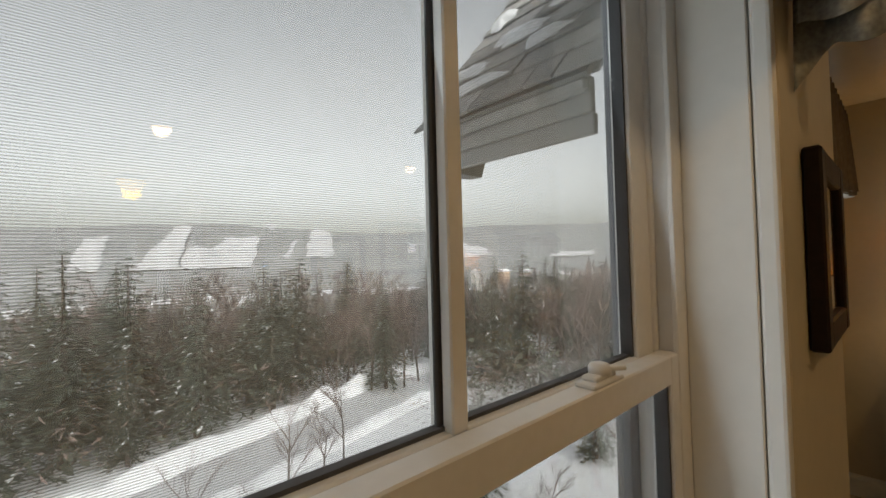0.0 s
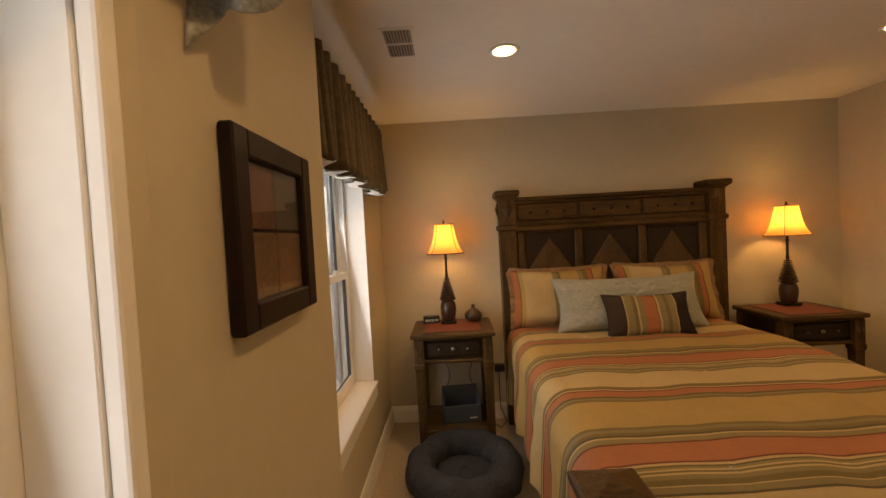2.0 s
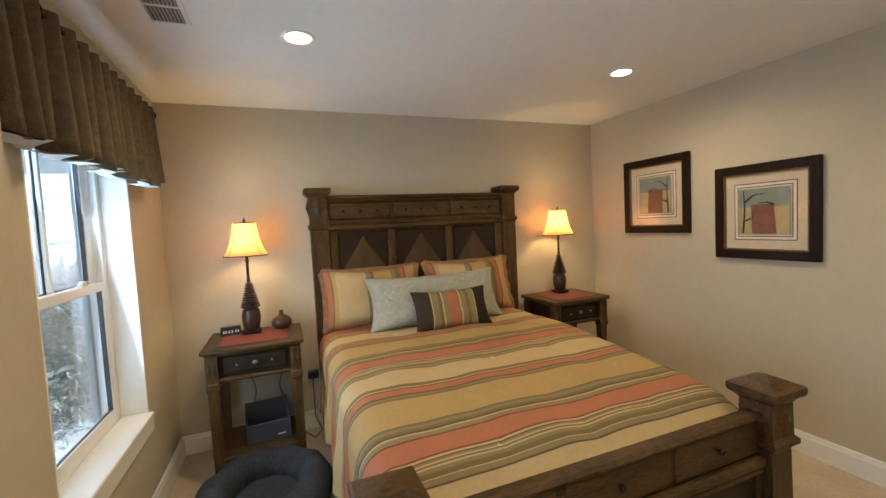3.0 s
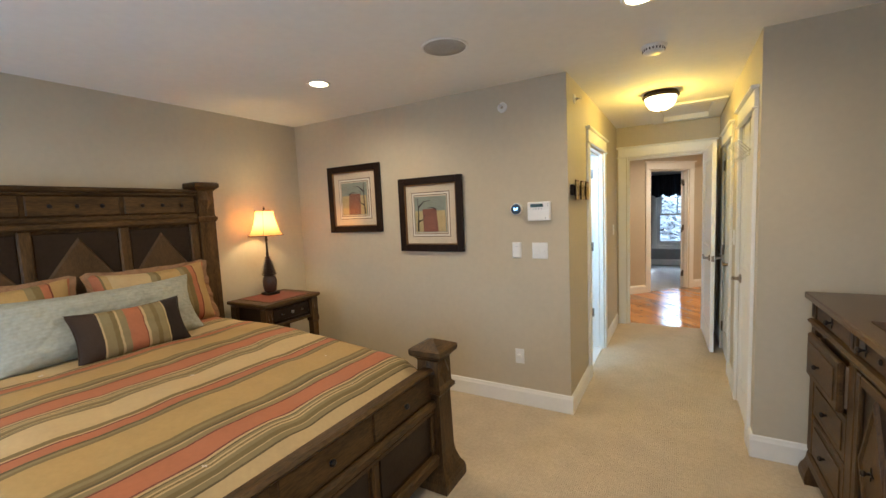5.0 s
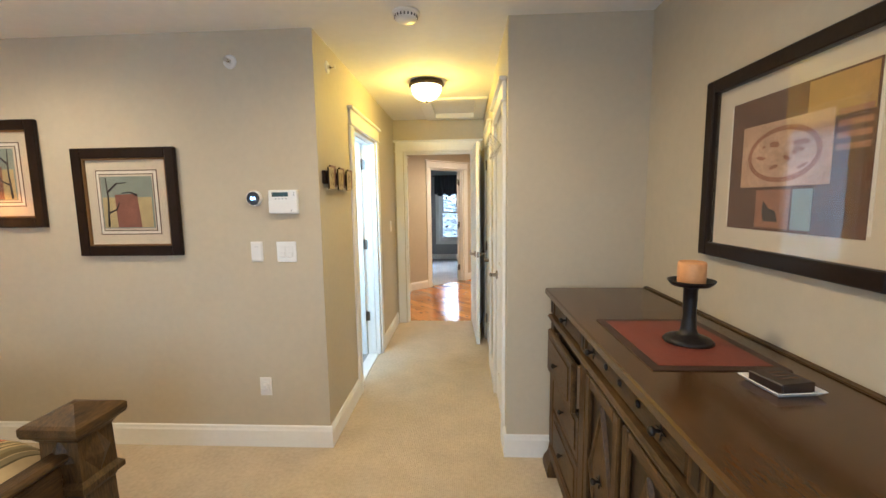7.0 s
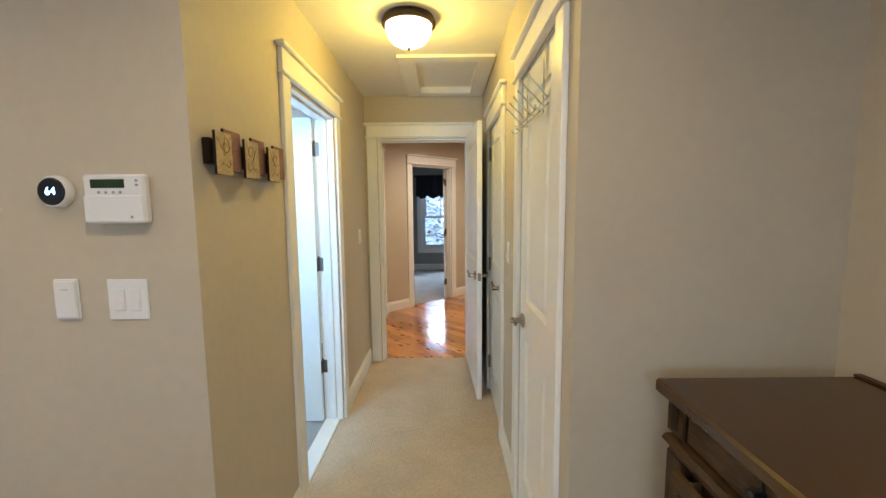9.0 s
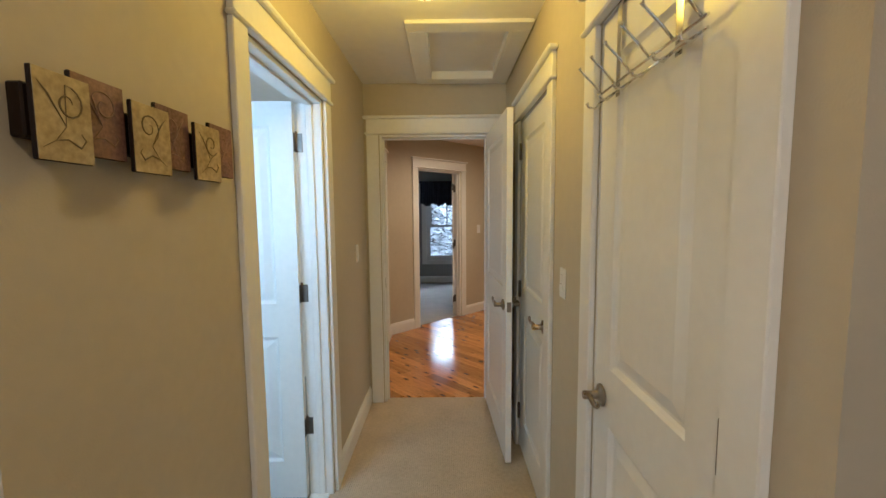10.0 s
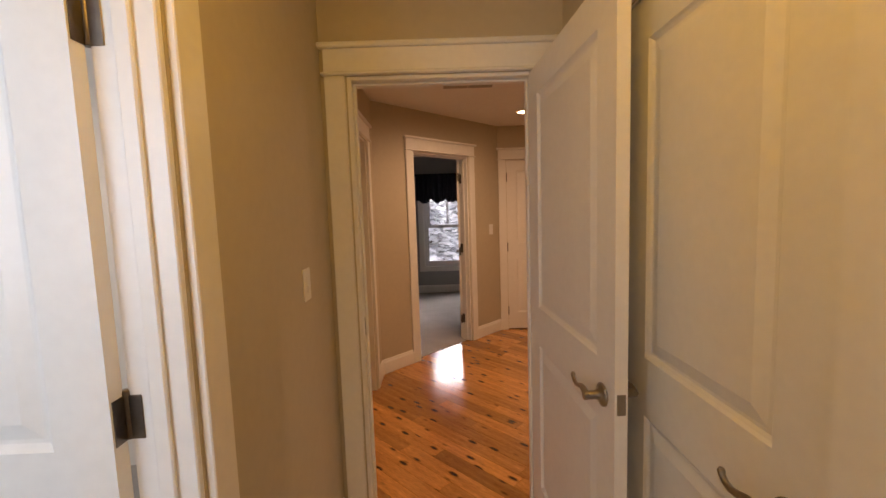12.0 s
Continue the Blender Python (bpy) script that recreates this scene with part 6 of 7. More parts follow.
lathe(bm, [(0.128, 0), (0.132, -0.012), (0.140, -0.026), (0.139, -0.040), (0.122, -0.042)], 40)
part("rim", bm, M_BRONZE, hl, "dark bronze rim")
bm = bmesh.new()
lathe(bm, [(0.121, -0.038), (0.119, -0.062), (0.110, -0.092), (0.088, -0.122), (0.052, -0.142), (0.012, -0.149)], 40)
part("bowl", bm, glow("frosted_bowl", (1.0, 0.66, 0.24), 1.1), hl, "glowing frosted glass bowl").visible_shadow = False
bm = bmesh.new()
lathe(bm, [(0.006, -0.165), (0.010, -0.158), (0.008, -0.150), (0.014, -0.146)], 12)
part("finial", bm, M_NICKEL, hl)
ha = thing("attic_hatch", ((HX0 + HX1) / 2, (HY0 + HY1) / 2, H), "white trimmed attic hatch recessed in the hall ceiling", "hatch", kind="structure")
hw, hd, tw = (HX1 - HX0) / 2, (HY1 - HY0) / 2, 0.098
for a, b in (((-hw - tw, -hd - tw), (hw + tw, -hd)), ((-hw - tw, hd), (hw + tw, hd + tw)), ((-hw - tw, -hd), (-hw, hd)), ((hw, -hd), (hw + tw, hd))):
    simple(ha, "trim_board", (a[0], a[1], -0.020), (b[0], b[1], -0.0005), M_WHITE, 0.003)
for a, b in (((-hw, -hd), (hw, -hd + 0.012)), ((-hw, hd - 0.012), (hw, hd)), ((-hw, -hd + 0.012), (-hw + 0.012, hd - 0.012)), ((hw - 0.012, -hd + 0.012), (hw, hd - 0.012))):
    simple(ha, "lining", (a[0], a[1], -0.018), (b[0], b[1], 0.034), M_WHITE, 0.001)
simple(ha, "panel", (-hw + 0.001, -hd + 0.001, 0.035), (hw - 0.001, hd - 0.001, 0.047), M_CEIL, 0.001)

# plaques on the hall wall
M_PLQ1 = material("cream_plaque", (0.46, 0.36, 0.175), 0.45, var=0.5, scale=10, dark=(0.25, 0.18, 0.075), bump=0.2, bump_scale=60)
M_PLQ2 = material("plum_plaque", (0.25, 0.135, 0.105), 0.45, var=0.5, scale=14, dark=(0.085, 0.034, 0.028), bump=0.2, bump_scale=60)
M_SCROLL1 = material("olive_scroll", (0.17, 0.125, 0.06), 0.6, var=0.3, scale=30)
M_SCROLL2 = material("rose_scroll", (0.30, 0.19, 0.15), 0.6, var=0.3, scale=30)
pq = thing("wall_plaque", pose(1.08, -3.82, 1.641, 0, 0, 90), "row of cream and plum scroll-painted wooden wall plaques", "wall art")
for k in range(6):
    u = 0.338 - k * 0.0925 + (0.008 if k % 2 else 0)
    up = -0.008 if k % 2 == 0 else 0.009
    dp2 = 0.048 if k % 2 == 0 else 0.032
    x = u
    lo, hi = x - (0.050 if k % 2 == 0 else 0.054), x + (0.042 if k == 0 else 0.050)
    p = simple(pq, "panel", (lo, dp2 - 0.010, -0.064 + up), (hi, dp2 - 0.0015, 0.064 + up), M_BLACKFRAME, 0.002)
    simple(p, "face", (lo + 0.001, dp2 - 0.0014, -0.063 + up), (hi - 0.001, dp2, 0.063 + up), M_PLQ1 if k % 2 == 0 else M_PLQ2, 0.0005, "cream scroll panel" if k % 2 == 0 else "plum scroll panel")
    bm = bmesh.new()
    flip = -1 if k % 4 < 2 else 1
    curl = [(flip * (0.010 + (0.006 + 0.0011 * q) * math.cos(0.42 * q + k)), 0.022 + (0.006 + 0.0011 * q) * math.sin(0.42 * q + k)) for q in range(20)]
    stem = [curl[-1], (flip * 0.004, -0.012), (-flip * 0.014, -0.034), (-flip * 0.034, -0.046)]
    leaf = [(-flip * 0.014, -0.034), (flip * 0.006, -0.030), (flip * 0.026, -0.040), (flip * 0.036, -0.028), (flip * 0.028, -0.018)]
    for pts in (curl + stem[1:], leaf, [(-flip * 0.036, 0.045), (-flip * 0.022, 0.030), (flip * 0.004, -0.012)]):
        n = len(pts)
        tube(bm, [(x + px, dp2 + 0.0004, pz + up) for px, pz in pts], [0.0004 + 0.0011 * math.sin(math.pi * q / (n - 1)) for q in range(n)], 5)
    part("scroll", bm, M_SCROLL1 if k % 2 == 0 else M_SCROLL2, p)
simple(pq, "backing", (-0.17, 0.0005, -0.040), (0.372, 0.024, 0.036), M_BLACKFRAME, 0.003)

# hook rack over the closet door
rk = thing("hook_rack", (HWX - 0.05, 0, 0), "chrome over-the-door hook rack on the closet door", "hook rack")
bm = bmesh.new()
for z in (1.800, 1.822):
    tube(bm, [(0.062, -4.09, z), (0.062, -3.60, z)], 0.0032, 8)
part("rail", bm, M_CHROME, rk)
for k in range(6):
    y = -4.075 + k * 0.092
    bm = bmesh.new()
    tube(bm, [(0.062, y, 1.822), (0.085, y, 1.850), (0.120, y, 1.885), (0.126, y, 1.893)], [0.0032, 0.0032, 0.0032, 0.005], 8)
    tube(bm, [(0.062, y, 1.800), (0.080, y, 1.782), (0.098, y, 1.786), (0.102, y, 1.798)], [0.0032, 0.0032, 0.0032, 0.005], 8)
    part("hook", bm, M_CHROME, rk)
for y in (-3.98, -3.70):
    bm = bmesh.new()
    bx(bm, (0.0535, y - 0.012, 1.79), (0.0550, y + 0.012, 2.027))
    bx(bm, (0.020, y - 0.012, 2.0245), (0.055, y + 0.012, 2.027))
    part("strap", bm, M_CHROME, rk, "flat steel strap")


# ---------- window dressings ----------
def valance(name, x0, x1, z0, z1, y, depth, mat, label, pleats, wall_y, s=-1, scallop=0.0, lining=None):
    """A gathered heading that hangs from a rod, with returns to the wall; s: -1 hangs on the -y side of its wall."""
    ob = thing(name, ((x0 + x1) / 2, y, z0), label, "valance")
    w = x1 - x0
    n, m = pleats * 8, 10

    def fn(u, v):
        x = (u - 0.5) * w
        ph = u * pleats * 2 * math.pi
        tight = 0.35 + 0.65 * (1 - v)
        f = math.sin(ph + 0.9 * math.sin(u * 13)) * (0.010 + 0.030 * tight) + 0.012 * math.sin(u * 29) * (1 - v)
        hem = scallop * abs(math.sin(u * math.pi * pleats / 3))
        hem += 0.012 * math.sin(u * 31) + 0.008 * math.sin(u * 71)
        return Vector((x, s * (depth - 0.02 + f), (z1 - z0) * v - hem * (1 - v))), (u, v)
    me = uv_mesh("cloth", n, m, fn, mat)
    o = new("cloth", me)
    o.parent = ob
    o.modifiers.new("thick", "SOLIDIFY").thickness = 0.004
    if lining:
        hem = new("lining", uv_mesh("lining", n, 2, lambda u, v: (Vector((fn(u, 0)[0].x, fn(u, 0)[0].y - s * (0.006 + 0.05 * v), fn(u, 0)[0].z - 0.006 + 0.012 * v)), (u, v)), lining))
        hem.parent = ob
        tagged(hem, "white lining at the hem")
    yw = (wall_y - y)
    for sx in (-1, 1):
        def ret(u, v):
            a = s * (depth - 0.02) * (1 - u) + (yw) * u
            return Vector((sx * (w / 2) + 0.008 * math.sin(u * 12) * (1 - v), a, (z1 - z0) * v)), (u, v)
        me = uv_mesh("return", 10, 6, ret, mat)
        o = new("return", me)
        o.parent = ob
        o.modifiers.new("thick", "SOLIDIFY").thickness = 0.004
    bm = bmesh.new()
    tube(bm, [(-w / 2 - 0.02, s * (depth - 0.03), z1 - z0 - 0.02), (w / 2 + 0.02, s * (depth - 0.03), z1 - z0 - 0.02)], 0.013, 12)
    for sx in (-1, 1):
        lathe(bm, [(0.013, 0), (0.02, 0.006), (0.02, 0.018), (0.008, 0.026)], 12, m=Matrix.Translation((sx * (w / 2 + 0.02), s * (depth - 0.03), z1 - z0 - 0.02)) @ pose(0, 0, 0, 0, 90 * sx, 0))
    part("rod", bm, M_BLACKFRAME, ob, "dark wooden rod")
    for k in range(pleats):
        u = (k + 0.5) / pleats
        bm = bmesh.new()
        pts = [((u - 0.5) * w, s * (depth - 0.03) + 0.019 * math.cos(t), z1 - z0 - 0.02 + 0.019 * math.sin(t)) for t in [2 * math.pi * i / 14 for i in range(15)]]
        tube(bm, pts, 0.003, 5)
        part("ring", bm, M_BLACKFRAME, ob)
    return ob


v2 = valance("valance", 1.88, 3.33, 1.825, 2.265, 0.18, 0.03, M_VALANCE, "pleated tan valance on a dark wooden rod over the window", 14, 0.272, lining=M_LINING)
valance("valance", -0.05, 0.98, 1.67, 2.13, FY + 0.06, 0.04, M_NAVY, "gathered navy valance with a scalloped hem over the far window", 12, FY, s=1, scallop=0.05)


def swag():
    """The gold swag over the first window: a gathered front whose silk-lined tail cascades beside the window."""
    ob = thing("valance", (0.425, 0.0, 1.815), "gold swag valance with grey silk lining over the window", "valance")
    x0, x1 = -0.42, 0.70

    def front(u, v):
        x = x0 + (x1 - x0) * u
        sag = 0.10 * math.sin(u * math.pi * 2) ** 2
        z = 0.155 + (0.60 - 0.155) * v + (0.06 - sag) * (1 - v)
        return Vector((x, -0.035 + 0.018 * math.sin(u * 40 + v * 6), z)), (u, v)
    o = new("front", uv_mesh("front", 90, 16, front, M_SWAG))
    o.parent = ob
    o.modifiers.new("thick", "SOLIDIFY").thickness = 0.004
    def inner(u, v):
        p, q = front(u, v)
        return p + Vector((0, 0.012, -0.006 * (1 - v))), q
    o = new("lining", uv_mesh("lining", 90, 16, inner, M_SWAGLINING))
    o.parent = ob
    tagged(o, "grey silk lining")
    # cascading tail: pleats folded back on themselves, each hanging lower than the one before and ending in a point
    for k in range(5):
        def pleat(u, v, k=k):
            z0 = 0.215 - 0.041 * k + 0.026 * (1 - u) + 0.016 * math.sin(u * 8 + k * 2.1)
            if k == 4:
                z0 -= 0.045 * max(0.0, u - 0.6) / 0.4
            flare = (1 - v) ** 3
            y = 0.086 - (0.145 - 0.004 * k) * (1 - u) + 0.006 * math.sin(k * 1.7)
            x = 0.555 + 0.036 * k + (0.006 + 0.014 * flare) * math.sin(u * 9 + k * 1.9 + v * 2) - 0.026 * flare * (0.4 + u)
            return Vector((x, y, z0 + (0.575 - z0) * v)), (u, v)
        o = new("tail", uv_mesh("tail", 26, 14, pleat, M_SWAGLINING))
        o.parent = ob
        o.modifiers.new("thick", "SOLIDIFY").thickness = 0.003
        o = new("tail", uv_mesh("tail", 26, 14, lambda u, v: (pleat(u, v)[0] + Vector((0.020 - 0.014 * (1 - v), 0, 0.008 * (1 - v))), (u, v)), M_SWAG))
        o.parent = ob
        o.modifiers.new("thick", "SOLIDIFY").thickness = 0.003
    bm = bmesh.new()
    bx(bm, (x0, -0.04, 0.585), (0.735, 0.093, 0.605), 0.003)
    part("board", bm, M_SWAG, ob)


swag()
# ---------- outdoors ----------
M_SNOW = material("snow", (0.80, 0.82, 0.85), 0.7, var=0.07, scale=0.35, bump=0.3, bump_scale=3)
M_SNOWROAD = material("packed_snow", (0.60, 0.61, 0.63), 0.6, var=0.22, scale=0.8, stretch=(1, 1, 1), bump=0.3, bump_scale=4)
# needle green is lightened: haze over the slope is put into it
M_NEEDLE = material("spruce_needles", (0.085, 0.100, 0.078), 0.8, var=0.45, scale=2.0, island=0.25)
M_FROST = material("frosted_needles", (0.34, 0.37, 0.39), 0.9, var=0.4, scale=2.0, island=0.15)
M_BARK = material("grey_bark", (0.12, 0.095, 0.080), 0.9, var=0.4, scale=6, stretch=(1, 1, 0.3), island=0.3)
M_TWIG = material("bare_twigs", (0.215, 0.165, 0.150), 0.9, var=0.35, scale=3, island=0.3)
# distance haze is put into the next three base colours: hill, runs, woods
M_HILL = material("hazed_wooded_hill", (0.36, 0.37, 0.38), 1.0, var=0.22, scale=0.010, stretch=(1, 1, 0.4), spec=0.0)
M_RUN = material("hazed_run_snow", (0.62, 0.63, 0.65), 1.0, var=0.06, scale=0.01, spec=0.0)
M_WOODS = material("hazed_woods", (0.27, 0.265, 0.265), 1.0, var=0.30, scale=0.06, spec=0.0)
M_HOUSEFAR = material("far_house", (0.45, 0.33, 0.25), 0.9, var=0.3, scale=0.2)
M_SHINGLE = material("weathered_shingle", (0.34, 0.335, 0.33), 0.85, var=0.35, scale=7, stretch=(1, 3, 1), bump=0.4, bump_scale=50, island=0.3)
M_TRIMGREY = material("grey_exterior_trim", (0.42, 0.42, 0.41), 0.6, var=0.10, scale=4, bump=0.05)


def ground_z(x, y):
    z = -8.0 + 6.6 * smooth01((-y - 3) / 7)
    if y > 0:
        z -= 6 * smooth01((y - 26) / 60) + 22 * smooth01((math.hypot(x, y) - 90) / 250)
    return z + 0.35 * noise.noise(Vector((x * 0.08, y * 0.08, 0))) + 0.10 * noise.noise(Vector((x * 0.4, y * 0.4, 3)))


vs, fs = [], []
rad = [0, 4, 8, 12, 16, 20, 25, 30, 36, 44, 55, 70, 90, 120, 160, 220, 320, 500, 900, 2000, 4500]
NA = 96
for r in rad:
    for k in range(NA):
        a = 2 * math.pi * k / NA
        x, y = r * math.sin(a), r * math.cos(a)
        vs.append((x, y, ground_z(x, y)))
for i in range(len(rad) - 1):
    for k in range(NA):
        fs.append((i * NA + k, i * NA + (k + 1) % NA, (i + 1) * NA + (k + 1) % NA, (i + 1) * NA + k))
me = bpy.data.meshes.new("ground")
me.from_pydata(vs, [], fs)
me.polygons.foreach_set("use_smooth", [True] * len(me.polygons))
me.materials.append(M_SNOW)
tagged(new("ground", me), "snow-covered ground falling away from the house", "ground", kind="structure")

# hills with ski runs
HA, HB = -160.0, 0.22


def hill_point(az, el, lift=0.0):
    """Where the slope is met by a sight line at that bearing and height angle from the house."""
    r = (HA - 1.5) / (math.tan(radians(el)) - HB)
    return Vector((r * math.sin(radians(az)), r * math.cos(radians(az)), HA + HB * r + lift))


vs, fs = [], []
azs = [-70 + 2.0 * k for k in range(111)]
els = [-8.0, -5.0, -3.0, -1.5, 0.0, 1.5, 3.0, 4.2, 5.4]
for az in azs:
    top = 0.80 + 0.22 * noise.noise(Vector((az * 0.045, 0, 0))) + 0.05 * noise.noise(Vector((az * 0.3, 2, 0)))
    for el in els:
        vs.append(hill_point(az, el * (top if el > 0 else 1)))
n = len(els)
for i in range(len(azs) - 1):
    for j in range(n - 1):
        fs.append((i * n + j, (i + 1) * n + j, (i + 1) * n + j + 1, i * n + j + 1))
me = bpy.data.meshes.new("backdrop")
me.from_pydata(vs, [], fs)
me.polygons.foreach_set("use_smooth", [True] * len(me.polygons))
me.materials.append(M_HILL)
tagged(new("backdrop", me), "wooded hills beyond the valley with haze put into their grey", "hills", kind="structure")
runs = ([(-1.5, -0.6), (1.5, -0.6), (2.3, 3.2), (0.3, 3.0)], [(4.2, -0.6), (8.6, -0.6), (10.0, 4.5), (8.6, 4.6)], [(8.6, -0.6), (16.5, -0.6), (17.6, 3.2), (13.5, 3.2), (12.2, 1.8), (9.6, 2.0)],
        [(23.0, 0.6), (26.6, 0.4), (26.4, 3.6), (24.6, 4.6), (23.6, 3.4)], [(18.2, 4.2), (19.4, 4.2), (19.6, 4.9), (18.4, 4.9)], [(20.2, 0.4), (20.9, 0.4), (22.0, 2.6), (21.6, 2.8)], [(36.6, 0.8), (37.6, 0.6), (38.0, 1.9), (36.8, 2.2)],
        [(44.0, -0.2), (48.5, 0.2), (47.5, 1.3), (44.4, 2.0)], [(56.0, -0.3), (62.0, -0.2), (62.0, 0.4), (57.0, 0.4)], [(66.0, 0.0), (76.0, 0.2), (74.0, 1.1), (68.0, 0.9)])
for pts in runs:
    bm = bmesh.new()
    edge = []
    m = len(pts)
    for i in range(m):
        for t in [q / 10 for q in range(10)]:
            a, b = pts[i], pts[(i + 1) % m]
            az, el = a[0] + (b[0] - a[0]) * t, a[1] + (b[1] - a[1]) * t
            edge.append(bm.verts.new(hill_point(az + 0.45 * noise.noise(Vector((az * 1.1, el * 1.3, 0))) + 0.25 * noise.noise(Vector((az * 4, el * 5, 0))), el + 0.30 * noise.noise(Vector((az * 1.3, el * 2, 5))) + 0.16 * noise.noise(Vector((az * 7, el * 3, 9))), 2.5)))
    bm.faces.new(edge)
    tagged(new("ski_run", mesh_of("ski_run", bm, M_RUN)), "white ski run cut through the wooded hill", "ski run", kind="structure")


def conifer_mesh(seed, h, dense=1.0, snow=0.14):
    """Boughs in whorls, each a drooping spray of needle blades; returns trunk, crown and snow meshes."""
    rng = random.Random(seed)
    bt = bmesh.new()
    tube(bt, [(0, 0, 0), (0.05, 0, h * 0.4), (0.02, 0.02, h * 0.94)], [0.02 * h, 0.013 * h, 0.003 * h], 7)
    vs, fs, sv, sf = [], [], [], []

    def blade(o, d, side, ln, wd, v, f):
        up = Vector((0, 0, 1))
        k = len(v)
        v += [o - side * wd, o + d * ln * 0.55 + side * wd * 0.9 + up * 0.02, o + d * ln, o + d * ln * 0.45 - side * wd * 0.9]
        f.append((k, k + 1, k + 2, k + 3))
    z = h * 0.12
    while z < h * 0.985:
        t = z / h
        reach = h * 0.225 * (1 - t) ** 0.62 * rng.uniform(0.75, 1.15) + 0.10
        n = int((11 if t < 0.8 else 8) * dense)
        a0 = rng.random() * 6.28
        for k in range(n):
            a = a0 + 6.283 * k / n + rng.uniform(-0.25, 0.25)
            ln = reach * rng.uniform(0.65, 1.12)
            out = Vector((math.cos(a), math.sin(a), 0))
            side = Vector((-out.y, out.x, 0))
            m = 9
            for s in range(m):
                q = (s + 0.2) / m
                o = out * ln * q + Vector((0, 0, z - 0.30 * ln * q * q + rng.uniform(-0.05, 0.05)))
                d = (out + side * rng.uniform(-0.9, 0.9) + Vector((0, 0, rng.uniform(-0.55, 0.05)))).normalized()
                sd = d.cross(Vector((rng.uniform(-0.3, 0.3), rng.uniform(-0.3, 0.3), 1))).normalized()
                blade(o, d, sd, ln * rng.uniform(0.22, 0.42), ln * rng.uniform(0.045, 0.10), vs, fs)
                if rng.random() < snow * 0.8:
                    blade(o + Vector((0, 0, 0.05)), d, sd, ln * (0.26 if snow < 0.3 else 0.45), ln * (0.055 if snow < 0.3 else 0.16), sv, sf)
        z += h * 0.036 * rng.uniform(0.8, 1.2)

    def mk(nm, v, f, mt):
        me = bpy.data.meshes.new(nm)
        me.from_pydata([tuple(p) for p in v], [], f)
        me.materials.append(mt)
        return me
    return mesh_of("trunk", bt, M_BARK), mk("crown", vs, fs, M_FROST if snow > 0.5 else M_NEEDLE), mk("snow_clumps", sv, sf, M_SNOW)


def bare_mesh(seed, h):
    """A leafless tree: limbs fork twice into fine twigs."""
    rng = random.Random(seed)
    bt, bc = bmesh.new(), bmesh.new()

    def limb(bmm, p, d, ln, r, depth):
        bend = Vector((rng.uniform(-0.2, 0.2), rng.uniform(-0.2, 0.2), rng.uniform(0.0, 0.25)))
        mid = p + d * ln * 0.5
        end = mid + (d + bend).normalized() * ln * 0.5
        tube(bmm, [p, mid, end], [r, r * 0.75, r * 0.45], 5 if depth < 2 else 3)
        if depth < 3:
            for k in range((6, 6, 6)[depth]):
                t = rng.uniform(0.35, 1.0)
                o = p.lerp(end, t)
                a = rng.random() * 6.28
                nd = (d * 0.9 + Vector((math.cos(a), math.sin(a), rng.uniform(0.0, 0.5))) * 0.75).normalized()
                limb(bc, o, nd, ln * rng.uniform(0.42, 0.62), r * 0.45, depth + 1)
    limb(bt, Vector((0, 0, 0)), Vector((rng.uniform(-0.08, 0.08), rng.uniform(-0.08, 0.08), 1)).normalized(), h * 0.55, 0.011 * h, 0)
    return mesh_of("trunk", bt, M_BARK), mesh_of("branches", bc, M_TWIG)


CON = [conifer_mesh(11 + k, 10.0, d, 0.07) for k, d in enumerate((1.0, 1.15, 0.85))] + [conifer_mesh(19, 10.0, 1.0, 1.0)]
BARE = [bare_mesh(31 + k, 8.0) for k in range(3)]


def plant(kind, k, x, y, s, rz, z=None):
    zz = ground_z(x, y) - 0.1 if z is None else z
    m = Matrix.Translation((x, y, zz)) @ Matrix.Rotation(rz, 4, "Z") @ Matrix.Scale(s, 4)
    if kind == "c":
        ob = thing("conifer_tree", m, "dark green spruce dusted with snow on the slope", "tree", "trees outside")
        names = zip(("trunk", "crown", "snow_clumps"), CON[k])
    else:
        ob = thing("bare_tree", m, "leafless grey-brown tree standing in the snow", "tree", "trees outside")
        names = zip(("trunk", "branches"), BARE[k])
    for nm, me in names:
        o = new(nm, me)
        o.parent = ob


rng = random.Random(77)
